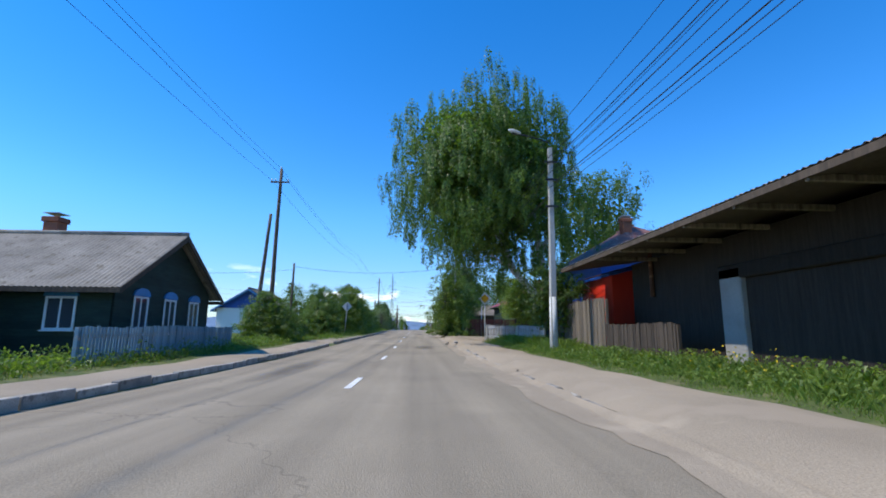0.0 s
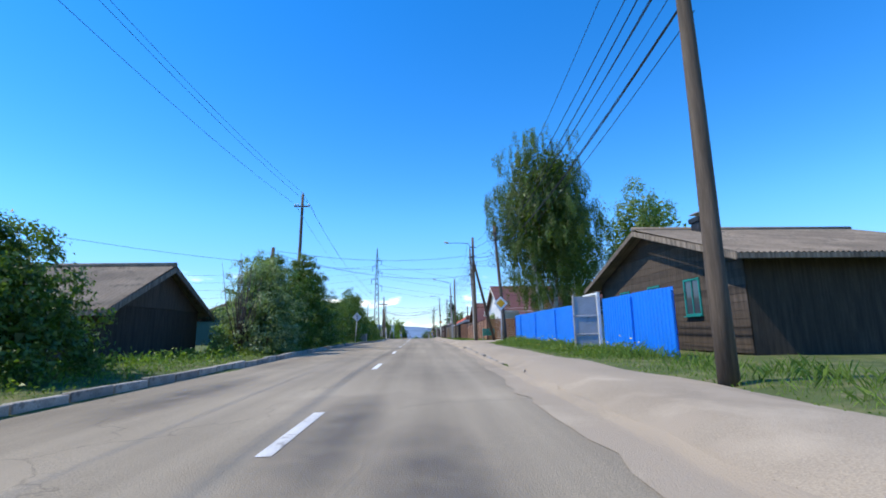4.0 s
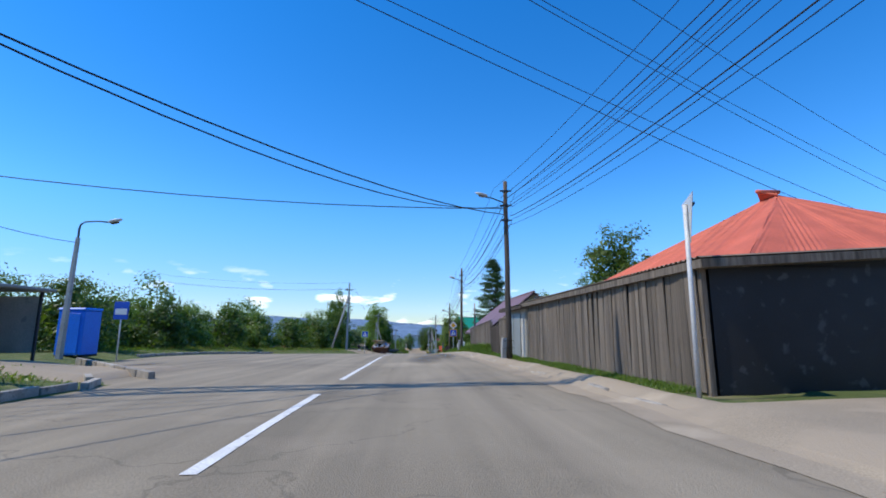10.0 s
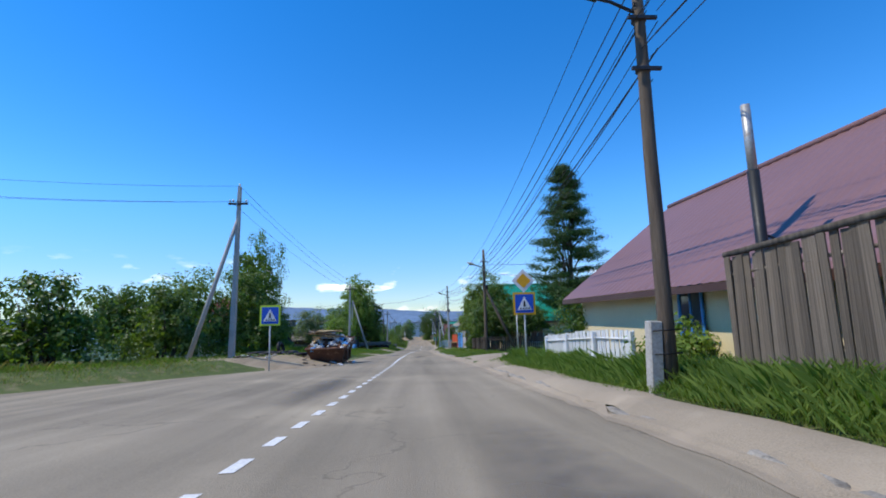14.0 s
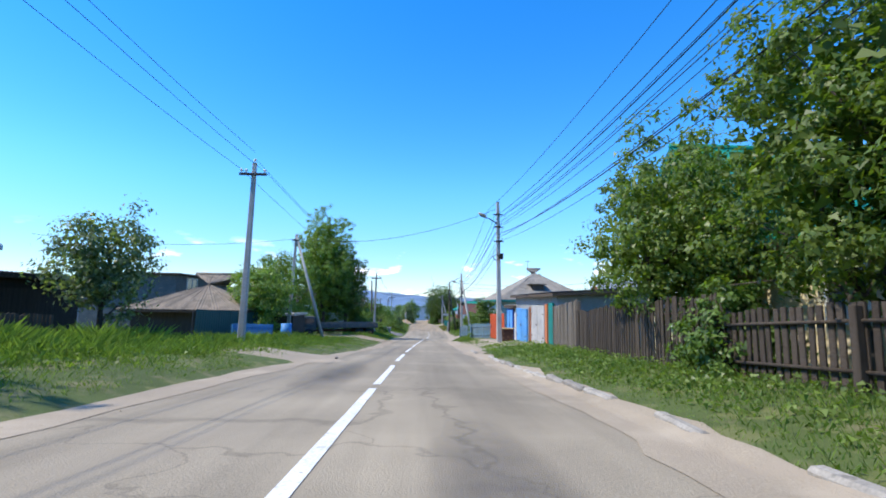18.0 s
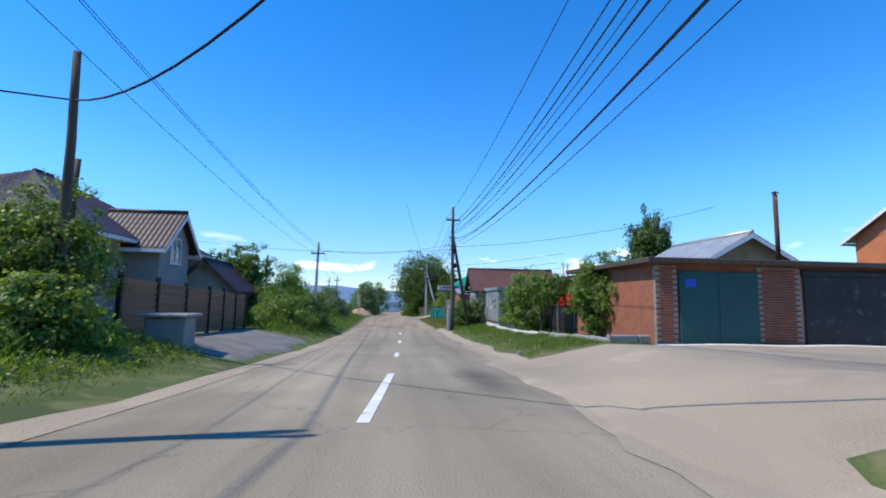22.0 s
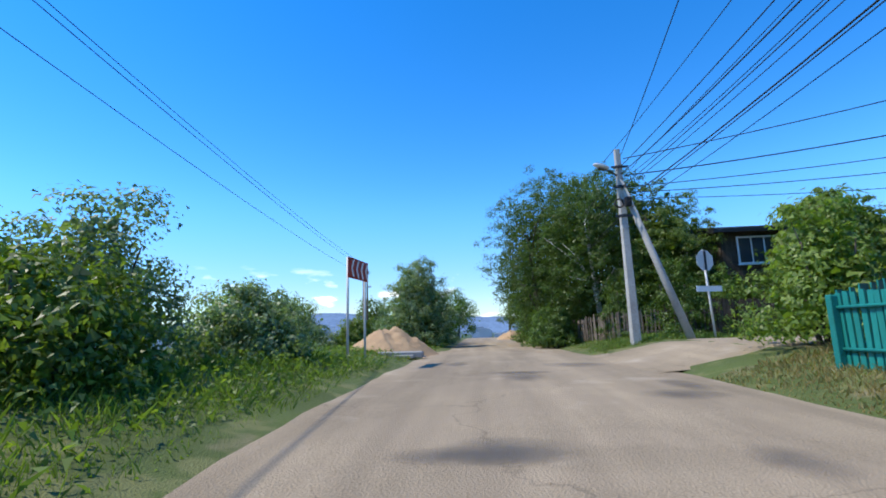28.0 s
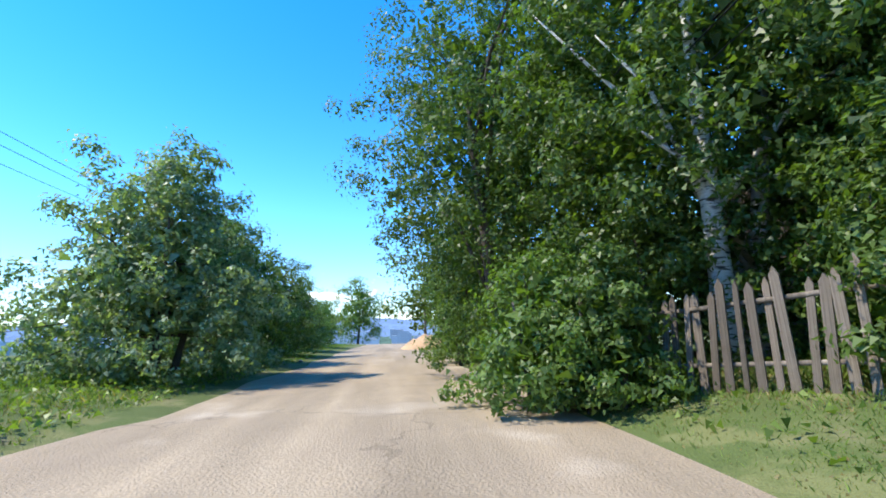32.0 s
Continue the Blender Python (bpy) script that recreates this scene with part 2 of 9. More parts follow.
M = {
    "asphalt": ground_mix("asphalt", (0.34, 0.284, 0.202), (0.288, 0.24, 0.172), 0.5, 0.22, 70, 0.56, third=(0.385, 0.32, 0.225)),
    "patch": shade("patched_asphalt", (0.24, 0.22, 0.195), 0.95, scale=1.5, fine=70),
    "dust": ground_mix("dusty_path", (0.40, 0.325, 0.232), (0.34, 0.275, 0.198), 0.8, 0.6, 60, 0.55, third=(0.45, 0.37, 0.27)),
    "dirt": ground_mix("gravelly_dirt", (0.40, 0.312, 0.205), (0.325, 0.253, 0.168), 0.9, 0.8, 50, 0.53, bump=0.9, third=(0.44, 0.36, 0.262)),
    "soil": ground_mix("grassy_soil", (0.105, 0.14, 0.035), (0.15, 0.16, 0.055), 1.6, 1.4, 55, 0.55, bump=1.0, third=(0.21, 0.18, 0.095)),
    "paint": shade("road_paint", (0.78, 0.77, 0.74), 0.8, dark=0.8, wear=(0.36, 0.34, 0.31), wear_at=0.64, scale=3),
    "kerb": shade("kerb_concrete", (0.42, 0.38, 0.32), 0.9, dark=0.6, scale=3, spread=0.25, wear=(0.2, 0.18, 0.15)),
    "concrete": shade("pole_concrete", (0.47, 0.455, 0.42), 0.85, dark=0.7, scale=1.2, fine=25, wear=(0.3, 0.28, 0.25), wear_at=0.66),
    "lime": shade("whitewash", (0.74, 0.73, 0.69), 0.9, dark=0.75, scale=2, wear=(0.42, 0.4, 0.36)),
    "pole_wood": shade("weathered_pole_wood", (0.15, 0.115, 0.085), 0.9, dark=0.5, scale=2, fine=12, stretch=(6, 6, 0.4), bump=0.6),
    "grey_wood": shade("grey_planks", (0.27, 0.218, 0.165), 0.92, dark=0.3, scale=2, fine=14, stretch=(7, 7, 0.5), spread=0.3, bump=0.5),
    "dark_wood": shade("dark_planks", (0.10, 0.075, 0.055), 0.92, dark=0.5, scale=2, fine=14, stretch=(7, 7, 0.5), spread=0.3, bump=0.5),
    # darker copy of dark_planks; on the garage shed it carries eave shade
    "near_black_wood": shade("near_black_planks", (0.034, 0.026, 0.02), 0.9, dark=0.5, scale=2, fine=14, stretch=(7, 7, 0.5), spread=0.3, bump=0.5),
    "log_green": shade("dark_green_boards", (0.022, 0.045, 0.035), 0.75, dark=0.6, scale=2, fine=10, stretch=(1, 1, 5), spread=0.2),
    "brown_slat": shade("brown_slat_paint", (0.33, 0.165, 0.085), 0.6, dark=0.75, scale=1.2, fine=18, stretch=(0.5, 0.5, 5), spread=0.14, bump=0.15),
    "brown_metal": shade("brown_profile_sheet", (0.085, 0.042, 0.032), 0.45, dark=0.8, scale=0.7, fine=30, spread=0.06, bump=0.08, wear=(0.13, 0.07, 0.05), wear_at=0.68),
    "blue_sheet": shade("bright_blue_sheet", (0.008, 0.20, 0.82), 0.45, dark=0.85, scale=0.8, fine=30, bump=0.05),
    "green_sheet": shade("dark_green_sheet", (0.015, 0.09, 0.085), 0.5, dark=0.8, scale=0.8, bump=0.05),
    "teal": shade("teal_paint", (0.012, 0.23, 0.20), 0.55, dark=0.75, scale=2, spread=0.12, bump=0.1),
    "black_sheet": shade("black_painted_steel", (0.022, 0.024, 0.027), 0.5, dark=0.6, scale=1.2, bump=0.1, wear=(0.06, 0.06, 0.065)),
    "slate": shade("asbestos_slate", (0.36, 0.325, 0.275), 0.95, dark=0.6, scale=1.1, fine=22, bump=0.4, spread=0.12, wear=(0.2, 0.175, 0.14), wear_at=0.6),
    "old_slate": shade("brown_stained_slate", (0.29, 0.235, 0.175), 0.95, dark=0.55, scale=0.9, fine=22, bump=0.4, spread=0.16, wear=(0.15, 0.125, 0.095), wear_at=0.58),
    "wine": shade("wine_red_metal_roof", (0.30, 0.045, 0.06), 0.45, dark=0.8, scale=0.5, bump=0.05),
    "rust_roof": shade("rusty_metal_roof", (0.24, 0.115, 0.095), 0.6, dark=0.6, scale=1, bump=0.1, wear=(0.33, 0.2, 0.16)),
    "brown_roof": shade("brown_metal_tile", (0.15, 0.062, 0.045), 0.5, dark=0.75, scale=0.6, bump=0.05),
    "plum_roof": shade("plum_brown_metal_roof", (0.235, 0.125, 0.115), 0.42, dark=0.85, scale=0.4, bump=0.04),
    "dark_tile": shade("dark_brown_metal_tile", (0.075, 0.045, 0.04), 0.45, dark=0.8, scale=0.6, bump=0.05),
    "coral": shade("coral_slate", (0.66, 0.16, 0.095), 0.7, dark=0.75, scale=1, bump=0.2, spread=0.08),
    "teal_roof": shade("emerald_metal_roof", (0.012, 0.28, 0.19), 0.4, dark=0.85, scale=0.6, bump=0.04),
    "tin": shade("galvanised_tin", (0.55, 0.54, 0.52), 0.45, metal=0.5, dark=0.7, scale=1.5, bump=0.1, wear=(0.35, 0.28, 0.22)),
    "grey_steel": shade("grey_painted_steel", (0.27, 0.29, 0.285), 0.5, dark=0.8, scale=1.0, bump=0.06, wear=(0.27, 0.25, 0.23), wear_at=0.68),
    "lattice": shade("dark_lattice_steel", (0.05, 0.055, 0.065), 0.6, metal=0.3, dark=0.7, scale=2),
    "lamp_grey": shade("light_grey_lamp", (0.62, 0.62, 0.6), 0.4, dark=0.85, scale=4, bump=0.02),
    "black": shade("black_rubber", (0.012, 0.012, 0.013), 0.6, dark=0.8, scale=6, bump=0.05),
    "wire": shade("cable_sheath", (0.016, 0.017, 0.02), 0.6, dark=0.8, scale=2, bump=0.0),
    "white_sid": shade("white_siding", (0.82, 0.81, 0.78), 0.6, dark=0.92, scale=0.8, spread=0.03, bump=0.03),
    "cream_sid": shade("cream_siding", (0.74, 0.62, 0.38), 0.6, dark=0.9, scale=0.8, spread=0.04, bump=0.03),
    "plaster": shade("cream_plaster", (0.62, 0.55, 0.42), 0.9, dark=0.8, scale=1, bump=0.15),
    "grey_block": shade("grey_block_wall", (0.35, 0.34, 0.32), 0.92, dark=0.75, scale=1.2, bump=0.3),
    "white_brick": shade("silicate_brick", (0.60, 0.57, 0.51), 0.9, dark=0.8, scale=2, spread=0.12, bump=0.2),
    "brick": shade("red_brick", (0.31, 0.115, 0.068), 0.9, dark=0.7, scale=3, spread=0.22, bump=0.25),
    "yellow_brick": shade("yellow_brick", (0.42, 0.27, 0.145), 0.9, dark=0.7, scale=3, spread=0.25, bump=0.25),
    "mortar": shade("mortar", (0.40, 0.37, 0.32), 0.95, dark=0.75, scale=4),
    "orange_paint": shade("orange_red_gate_paint", (0.55, 0.085, 0.025), 0.55, dark=0.85, scale=0.8, bump=0.06, spread=0.05),
    "orange_wall": shade("orange_plaster", (0.60, 0.20, 0.085), 0.9, dark=0.8, scale=1, bump=0.15),
    "red_panel": shade("red_facade_panel", (0.62, 0.035, 0.015), 0.5, dark=0.88, scale=1, bump=0.02),
    "sky_paint": shade("sky_blue_gate_paint", (0.12, 0.38, 0.78), 0.6, dark=0.75, scale=1.4, bump=0.08, wear=(0.52, 0.5, 0.46), wear_at=0.7),
    "pale_gate": shade("pale_grey_peeling_gate", (0.52, 0.5, 0.47), 0.7, dark=0.7, scale=1.3, bump=0.1, wear=(0.3, 0.29, 0.28)),
    "picket_blue": shade("faded_blue_picket_paint", (0.22, 0.36, 0.44), 0.8, dark=0.65, scale=2, spread=0.2, wear=(0.35, 0.3, 0.25), wear_at=0.57),
    "turq_wall": shade("peeling_turquoise_boards", (0.42, 0.55, 0.50), 0.85, dark=0.7, scale=1.6, fine=20, spread=0.12, stretch=(0.6, 0.6, 3), wear=(0.60, 0.56, 0.46), wear_at=0.55),
    "blue_wall": shade("royal_blue_boards", (0.02, 0.085, 0.36), 0.6, dark=0.8, scale=1.5, spread=0.1),
    "blue_trim": shade("blue_window_trim", (0.06, 0.25, 0.55), 0.55, dark=0.8, scale=3),
    "white_trim": shade("white_window_trim", (0.78, 0.78, 0.76), 0.5, dark=0.9, scale=3, bump=0.03),
    "pink_brown": shade("red_brown_picket_paint", (0.20, 0.055, 0.04), 0.75, dark=0.6, scale=2, spread=0.25),
    "sand": ground_mix("sandy_soil", (0.52, 0.345, 0.19), (0.40, 0.262, 0.145), 1.2, 1.0, 35, 0.52, bump=1.0),
    "stone": shade("field_stone", (0.36, 0.33, 0.29), 0.9, dark=0.6, scale=3, spread=0.3, bump=0.5),
    "bark": shade("grey_bark", (0.12, 0.098, 0.078), 0.95, dark=0.5, scale=3, fine=18, stretch=(3, 3, 0.6), bump=0.9),
    "birch_bark": shade("birch_bark", (0.66, 0.64, 0.6), 0.85, dark=0.8, scale=2, fine=9, stretch=(1, 1, 4), bump=0.3, wear=(0.05, 0.045, 0.04), wear_at=0.58),
    "leaf": leafy("summer_leaves", (0.042, 0.078, 0.017), (0.145, 0.22, 0.048)),
    "leaf_light": leafy("bright_leaves", (0.076, 0.125, 0.024), (0.225, 0.30, 0.064)),
    "leaf_birch": leafy("birch_leaves", (0.052, 0.094, 0.021), (0.16, 0.225, 0.058)),
    "leaf_silver": leafy("grey_green_leaves", (0.075, 0.115, 0.055), (0.24, 0.29, 0.165)),
    "needle": leafy("larch_needles", (0.02, 0.056, 0.016), (0.085, 0.15, 0.045)),
    "grass": leafy("grass_blades", (0.06, 0.11, 0.016), (0.19, 0.26, 0.055), 0.6),
    "dry_grass": leafy("dry_grass_blades", (0.19, 0.155, 0.065), (0.34, 0.27, 0.12), 0.7),
    # distance haze is put into the colour of the hills and the valley
    "hill": shade("haze_tinted_hills", (0.17, 0.25, 0.36), 1.0, dark=0.85, scale=0.004, fine=0.03, bump=0.0, spec=0.0),
    "haze_land": shade("haze_tinted_woods", (0.10, 0.16, 0.12), 1.0, dark=0.7, scale=0.01, fine=0.08, bump=0.0, spec=0.0),
    "city": shade("pale_far_walls", (0.47, 0.50, 0.55), 1.0, dark=0.85, scale=0.02, spread=0.25, bump=0.0, spec=0.0),
    "yellow_sign": shade("amber_sign_film", (0.85, 0.42, 0.02), 0.4, dark=0.95, scale=5, bump=0.0),
    "white_sign": shade("white_sign_film", (0.82, 0.82, 0.8), 0.4, dark=0.95, scale=5, bump=0.0),
    "blue_sign": shade("blue_sign_film", (0.02, 0.10, 0.55), 0.4, dark=0.95, scale=5, bump=0.0),
    "lime_sign": shade("fluorescent_sign_film", (0.62, 0.80, 0.06), 0.4, dark=0.95, scale=5, bump=0.0),
    "red_sign": shade("red_sign_film", (0.42, 0.05, 0.03), 0.45, dark=0.8, scale=5, bump=0.0),
    "bag": shade("plastic_bags", (0.62, 0.63, 0.64), 0.4, dark=0.6, scale=5, spread=0.3),
    "rust": shade("rusty_steel", (0.13, 0.06, 0.035), 0.8, dark=0.55, scale=2, wear=(0.22, 0.12, 0.07)),
    "board": shade("yellow_new_boards", (0.52, 0.36, 0.17), 0.85, dark=0.75, scale=3, spread=0.2),
    "truck": shade("faded_truck_paint", (0.12, 0.13, 0.13), 0.7, dark=0.7, scale=2, wear=(0.19, 0.16, 0.13)),
    "car_paint": shade("white_car_paint", (0.8, 0.8, 0.8), 0.25, dark=0.95, scale=2, bump=0.0, spec=0.5),
}


def glass_pane(name, tint=(0.05, 0.06, 0.07)):
    m = bpy.data.materials.new(name)
    m.use_nodes = True
    b = m.node_tree.nodes["Principled BSDF"]
    b.inputs["Base Color"].default_value = (*tint, 1)
    b.inputs["Roughness"].default_value, b.inputs["Specular IOR Level"].default_value = 0.06, 0.8
    return m


M["glass"] = glass_pane("window_glass")


def streaks(m, scale, lo, hi, amount):
    """Long wheel tracks and thin cracks along the road."""
    n, l = m.node_tree.nodes, m.node_tree.links
    base = n["Principled BSDF"].inputs["Base Color"]
    co, mp, tex, mr, mix = [n.new(q) for q in ("ShaderNodeTexCoord", "ShaderNodeMapping", "ShaderNodeTexNoise", "ShaderNodeMapRange", "ShaderNodeMixRGB")]
    mp.inputs["Scale"].default_value = scale
    tex.inputs["Scale"].default_value, tex.inputs["Detail"].default_value = 1.0, 6
    mr.inputs[1].default_value, mr.inputs[2].default_value, mr.inputs[3].default_value, mr.inputs[4].default_value = lo, hi, amount, 1.12
    mix.blend_type, mix.inputs[0].default_value = "MULTIPLY", 1.0
    l.new(co.outputs["Object"], mp.inputs[0])
    l.new(mp.outputs[0], tex.inputs["Vector"])
    l.new(tex.outputs["Fac"], mr.inputs[0])
    l.new(base.links[0].from_socket, mix.inputs[1])
    l.new(mr.outputs[0], mix.inputs[2])
    crack, cut, dark = [n.new(q) for q in ("ShaderNodeTexVoronoi", "ShaderNodeMapRange", "ShaderNodeMixRGB")]
    wob, bend = n.new("ShaderNodeTexNoise"), n.new("ShaderNodeVectorMath")
    wob.inputs["Scale"].default_value, wob.inputs["Detail"].default_value = 1.3, 5
    bend.operation, bend.inputs[1].default_value = "MULTIPLY_ADD", (1.6, 1.6, 0)
    l.new(co.outputs["Object"], wob.inputs["Vector"])
    l.new(wob.outputs["Color"], bend.inputs[0])
    l.new(co.outputs["Object"], bend.inputs[2])
    crack.feature = "DISTANCE_TO_EDGE"
    crack.inputs["Scale"].default_value = 0.22
    l.new(bend.outputs[0], crack.inputs["Vector"])
    cut.inputs[1].default_value, cut.inputs[2].default_value, cut.inputs[3].default_value, cut.inputs[4].default_value = 0.001, 0.005, 0.76, 1.0
    l.new(crack.outputs["Distance"], cut.inputs[0])
    dark.blend_type, dark.inputs[0].default_value = "MULTIPLY", 1.0
    l.new(mix.outputs[0], dark.inputs[1])
    l.new(cut.outputs[0], dark.inputs[2])
    l.new(dark.outputs[0], base)


streaks(M["asphalt"], (1.6, 0.05, 1), 0.32, 0.66, 0.78)
streaks(M["dirt"], (1.4, 0.12, 1), 0.32, 0.66, 0.74)

# ---- building blocks ----


def mesh_of(name, verts, faces, mat=None, smooth=False):
    me = bpy.data.meshes.new(name)
    me.from_pydata([tuple(v) for v in verts], [], [tuple(f) for f in faces])
    if mat is not None:
        me.materials.append(M[mat] if isinstance(mat, str) else mat)
    if smooth:
        me.polygons.foreach_set("use_smooth", [True] * len(me.polygons))
    me.update()
    return me


def soup(name, tri, mat):
    """A mesh of many loose pieces: tri is an array of pieces, corners, 3."""
    k, c = tri.shape[:2]
    me = bpy.data.meshes.new(name)
    me.vertices.add(k * c)
    me.vertices.foreach_set("co", tri.astype(np.float32).ravel())
    me.loops.add(k * c)
    me.loops.foreach_set("vertex_index", np.arange(k * c, dtype=np.int32))
    me.polygons.add(k)
    me.polygons.foreach_set("loop_start", np.arange(0, k * c, c, dtype=np.int32))
    me.polygons.foreach_set("loop_total", np.full(k, c, dtype=np.int32))
    me.materials.append(M[mat])
    me.update()
    me.validate()
    return me


def empty(name, at, label, category, group="", rz=0.0):
    ob = new(name)
    ob.empty_display_size = 0.3
    ob.matrix_world = pose(*at, 0, 0, rz)
    return tagged(ob, label, category, group)


def part(name, me, parent, at=None, label=""):
    """A mesh linked as one part of a thing. at: its place or pose in the thing."""
    ob = new(name, me)
    ob.parent = parent
    if at is not None:
        ob.matrix_basis = at if isinstance(at, Matrix) else Matrix.Translation(at)
    return tagged(ob, label) if label else ob


BOX = [(0, 3, 2, 1), (4, 5, 6, 7), (0, 1, 5, 4), (1, 2, 6, 5), (2, 3, 7, 6), (3, 0, 4, 7)]


def box_data(x0, y0, z0, x1, y1, z1):
    return [(x0, y0, z0), (x1, y0, z0), (x1, y1, z0), (x0, y1, z0), (x0, y0, z1), (x1, y0, z1), (x1, y1, z1), (x0, y1, z1)], BOX


def boxes(name, list_of, mat, bevel=0.0):
    """Several blocks that make one part, as one mesh with softened edges."""
    v, f = [], []
    for b in list_of:
        bv, bf = box_data(*b)
        f += [tuple(i + len(v) for i in q) for q in bf]
        v += bv
    if not bevel:
        return mesh_of(name, v, f, mat)
    bm = bmesh.new()
    vs = [bm.verts.new(p) for p in v]
    for q in f:
        bm.faces.new([vs[i] for i in q])
    bmesh.ops.bevel(bm, geom=bm.edges[:], offset=bevel, segments=1, affect="EDGES")
    me = bpy.data.meshes.new(name)
    bm.to_mesh(me)
    bm.free()
    me.materials.append(M[mat])
    return me


def tube(name, points, radii, mat, sides=10, caps=True):
    """A round bar through points, with a radius at each."""
    pts = [Vector(p) for p in points]
    v, f = [], []
    for i, p in enumerate(pts):
        way = (pts[min(i + 1, len(pts) - 1)] - pts[max(i - 1, 0)]).normalized()
        a = way.orthogonal().normalized() if abs(way.z) < 0.999 else Vector((1, 0, 0))
        if abs(way.z) < 0.999 and i:
            a = (keep - way * keep.dot(way)).normalized()
        keep = a
        b = way.cross(a)
        for k in range(sides):
            t = 2 * math.pi * k / sides
            v.append(p + (a * math.cos(t) + b * math.sin(t)) * radii[i])
    for i in range(len(pts) - 1):
        for k in range(sides):
            q = (k + 1) % sides
            f.append((i * sides + k, i * sides + q, (i + 1) * sides + q, (i + 1) * sides + k))
    if caps:
        f.append(tuple(range(sides - 1, -1, -1)))
        f.append(tuple(range((len(pts) - 1) * sides, len(pts) * sides)))
    return mesh_of(name, v, f, mat, smooth=True)


# ---- the lie of the land ----
PROFILE = [(-200, 0.3), (0, -0.04), (12, -0.17), (24, -0.13), (36, 0.04), (48, 0.18), (60, 0.29), (72, 0.40), (84, 0.46), (96, 0.53), (108, 0.55), (120, 0.46),
           (132, 0.34), (144, 0.31), (156, 0.36), (168, 0.35), (180, 0.25), (192, 0.05), (204, -0.16), (216, -0.68), (228, -1.3), (240, -1.87),
           (252, -2.61), (264, -3.32), (276, -4.01), (288, -4.69), (300, -5.32), (312, -5.86), (324, -6.11), (336, -6.15), (348, -6.2),
           (360, -6.35), (380, -6.6), (400, -7.0), (430, -9.5), (520, -17), (800, -40), (1200, -62), (6000, -66)]
PY, PZ = np.array([p[0] for p in PROFILE], float), np.array([p[1] for p in PROFILE], float)


def table(rows):
    a = np.array(rows, float)
    return lambda y, k=1: float(np.interp(y, a[:, 0], a[:, k]))


def zr(y):
    """The road's height."""
    return 0.25 * float(np.interp(y - 4, PY, PZ)) + 0.5 * float(np.interp(y, PY, PZ)) + 0.25 * float(np.interp(y + 4, PY, PZ))


EDGE = table([(-60, -5.1, 2.5), (10, -5.1, 2.5), (30, -5.1, 2.2), (48, -4.8, 1.9), (90, -5.2, 2.2), (120, -5.8, 2.6), (170, -6.6, 2.8), (184, -7.2, 2.8),
              (192, -13, 2.7), (200, -15, 2.5), (220, -14.5, 2.3), (230, -9, 2.2), (237, -5.2, 1.9), (256, -4.6, 1.6), (270, -3.5, 1.4), (283, -3.4, 1.6),
              (296, -3.3, 3.0), (306, -3.0, 3.6), (322, -2.7, 3.6), (332, -2.8, 3.3), (345, -3.0, 3.0), (360, -2.4, 2.4), (420, -2.4, 2.2), (6000, -2.4, 2.2)])
BANK = table([(-60, 0.12, 0.12), (180, 0.2, 0.14), (205, 0.3, 0.14), (222, 0.45, 0.3), (240, 0.5, 0.2), (262, 0.25, 0.3), (290, 0.45, 0.42), (322, 0.5, 0.46), (345, 0.35, 0.45),
              (356, 0.2, 0.4), (380, 0.15, 0.2), (420, 0.1, 0.1)])


def gz(x, y):
    """The ground's height beside the road."""
    l, r = EDGE(y, 1), EDGE(y, 2)
    z = zr(y)
    if x < l:
        z += BANK(y, 1) * min(1, (l - x) / 2.2) + 0.05 * noise.noise((x * 0.4, y * 0.4, 0))
        if y > 170:
            z -= 0.055 * max(0, -x - 24) * min(1, (y - 170) / 60)
    elif x > r:
        bank = BANK(y, 2)
        if y < 228:
            z += min(bank, 0.12) * min(1, (x - r) / 0.4) + max(0, bank - 0.12) * min(1, max(0, x - r - 1.0) / 1.4)
        else:
            z += bank * min(1, (x - r) / 2.2)
        z += 0.05 * noise.noise((x * 0.4, y * 0.4, 0))
    return max(z, -66.0)


def strip(name, left, right, y0, y1, step, mat, lift, across=4, follow=None, wobble=0.0, kind="structure", label="", category="", seed=0):
    """A surface that lies on the ground between two edges, given as functions of y."""
    rnd = random.Random(seed)
    k = max(2, int((y1 - y0) / step) + 1)
    v, f = [], []
    for i in range(k):
        y = y0 + (y1 - y0) * i / (k - 1)
        a = left(y) + wobble * noise.noise((y * 0.35, seed, 1)) + wobble * 0.5 * noise.noise((y * 1.7, seed, 4))
        b = right(y) + wobble * noise.noise((y * 0.35, seed, 2)) + wobble * 0.5 * noise.noise((y * 1.7, seed, 5))
        for j in range(across + 1):
            x = a + (b - a) * j / across
            rim = lift + 0.035 if lift > 0.015 and (j in (0, across) or i in (0, k - 1)) else 0.0
            v.append((x, y, (follow(x, y) if follow else gz(x, y)) + lift - rim))
    for i in range(k - 1):
        for j in range(across):
            q = i * (across + 1) + j
            f.append((q, q + 1, q + across + 2, q + across + 1))
    ob = new(name, mesh_of(name, v, f, mat, smooth=True))
    return tagged(ob, label, category, kind=kind)


# how wide the right footpath is
PATH = table([(-40, 2.2), (20, 2.2), (50, 2.2), (100, 2.1), (118, 1.75), (140, 2.1), (146, 1.7), (158, 1.5), (162, 1.05), (172, 1.15), (182, 0.7), (202, 0.75), (210, 1.0), (235, 1.2)])


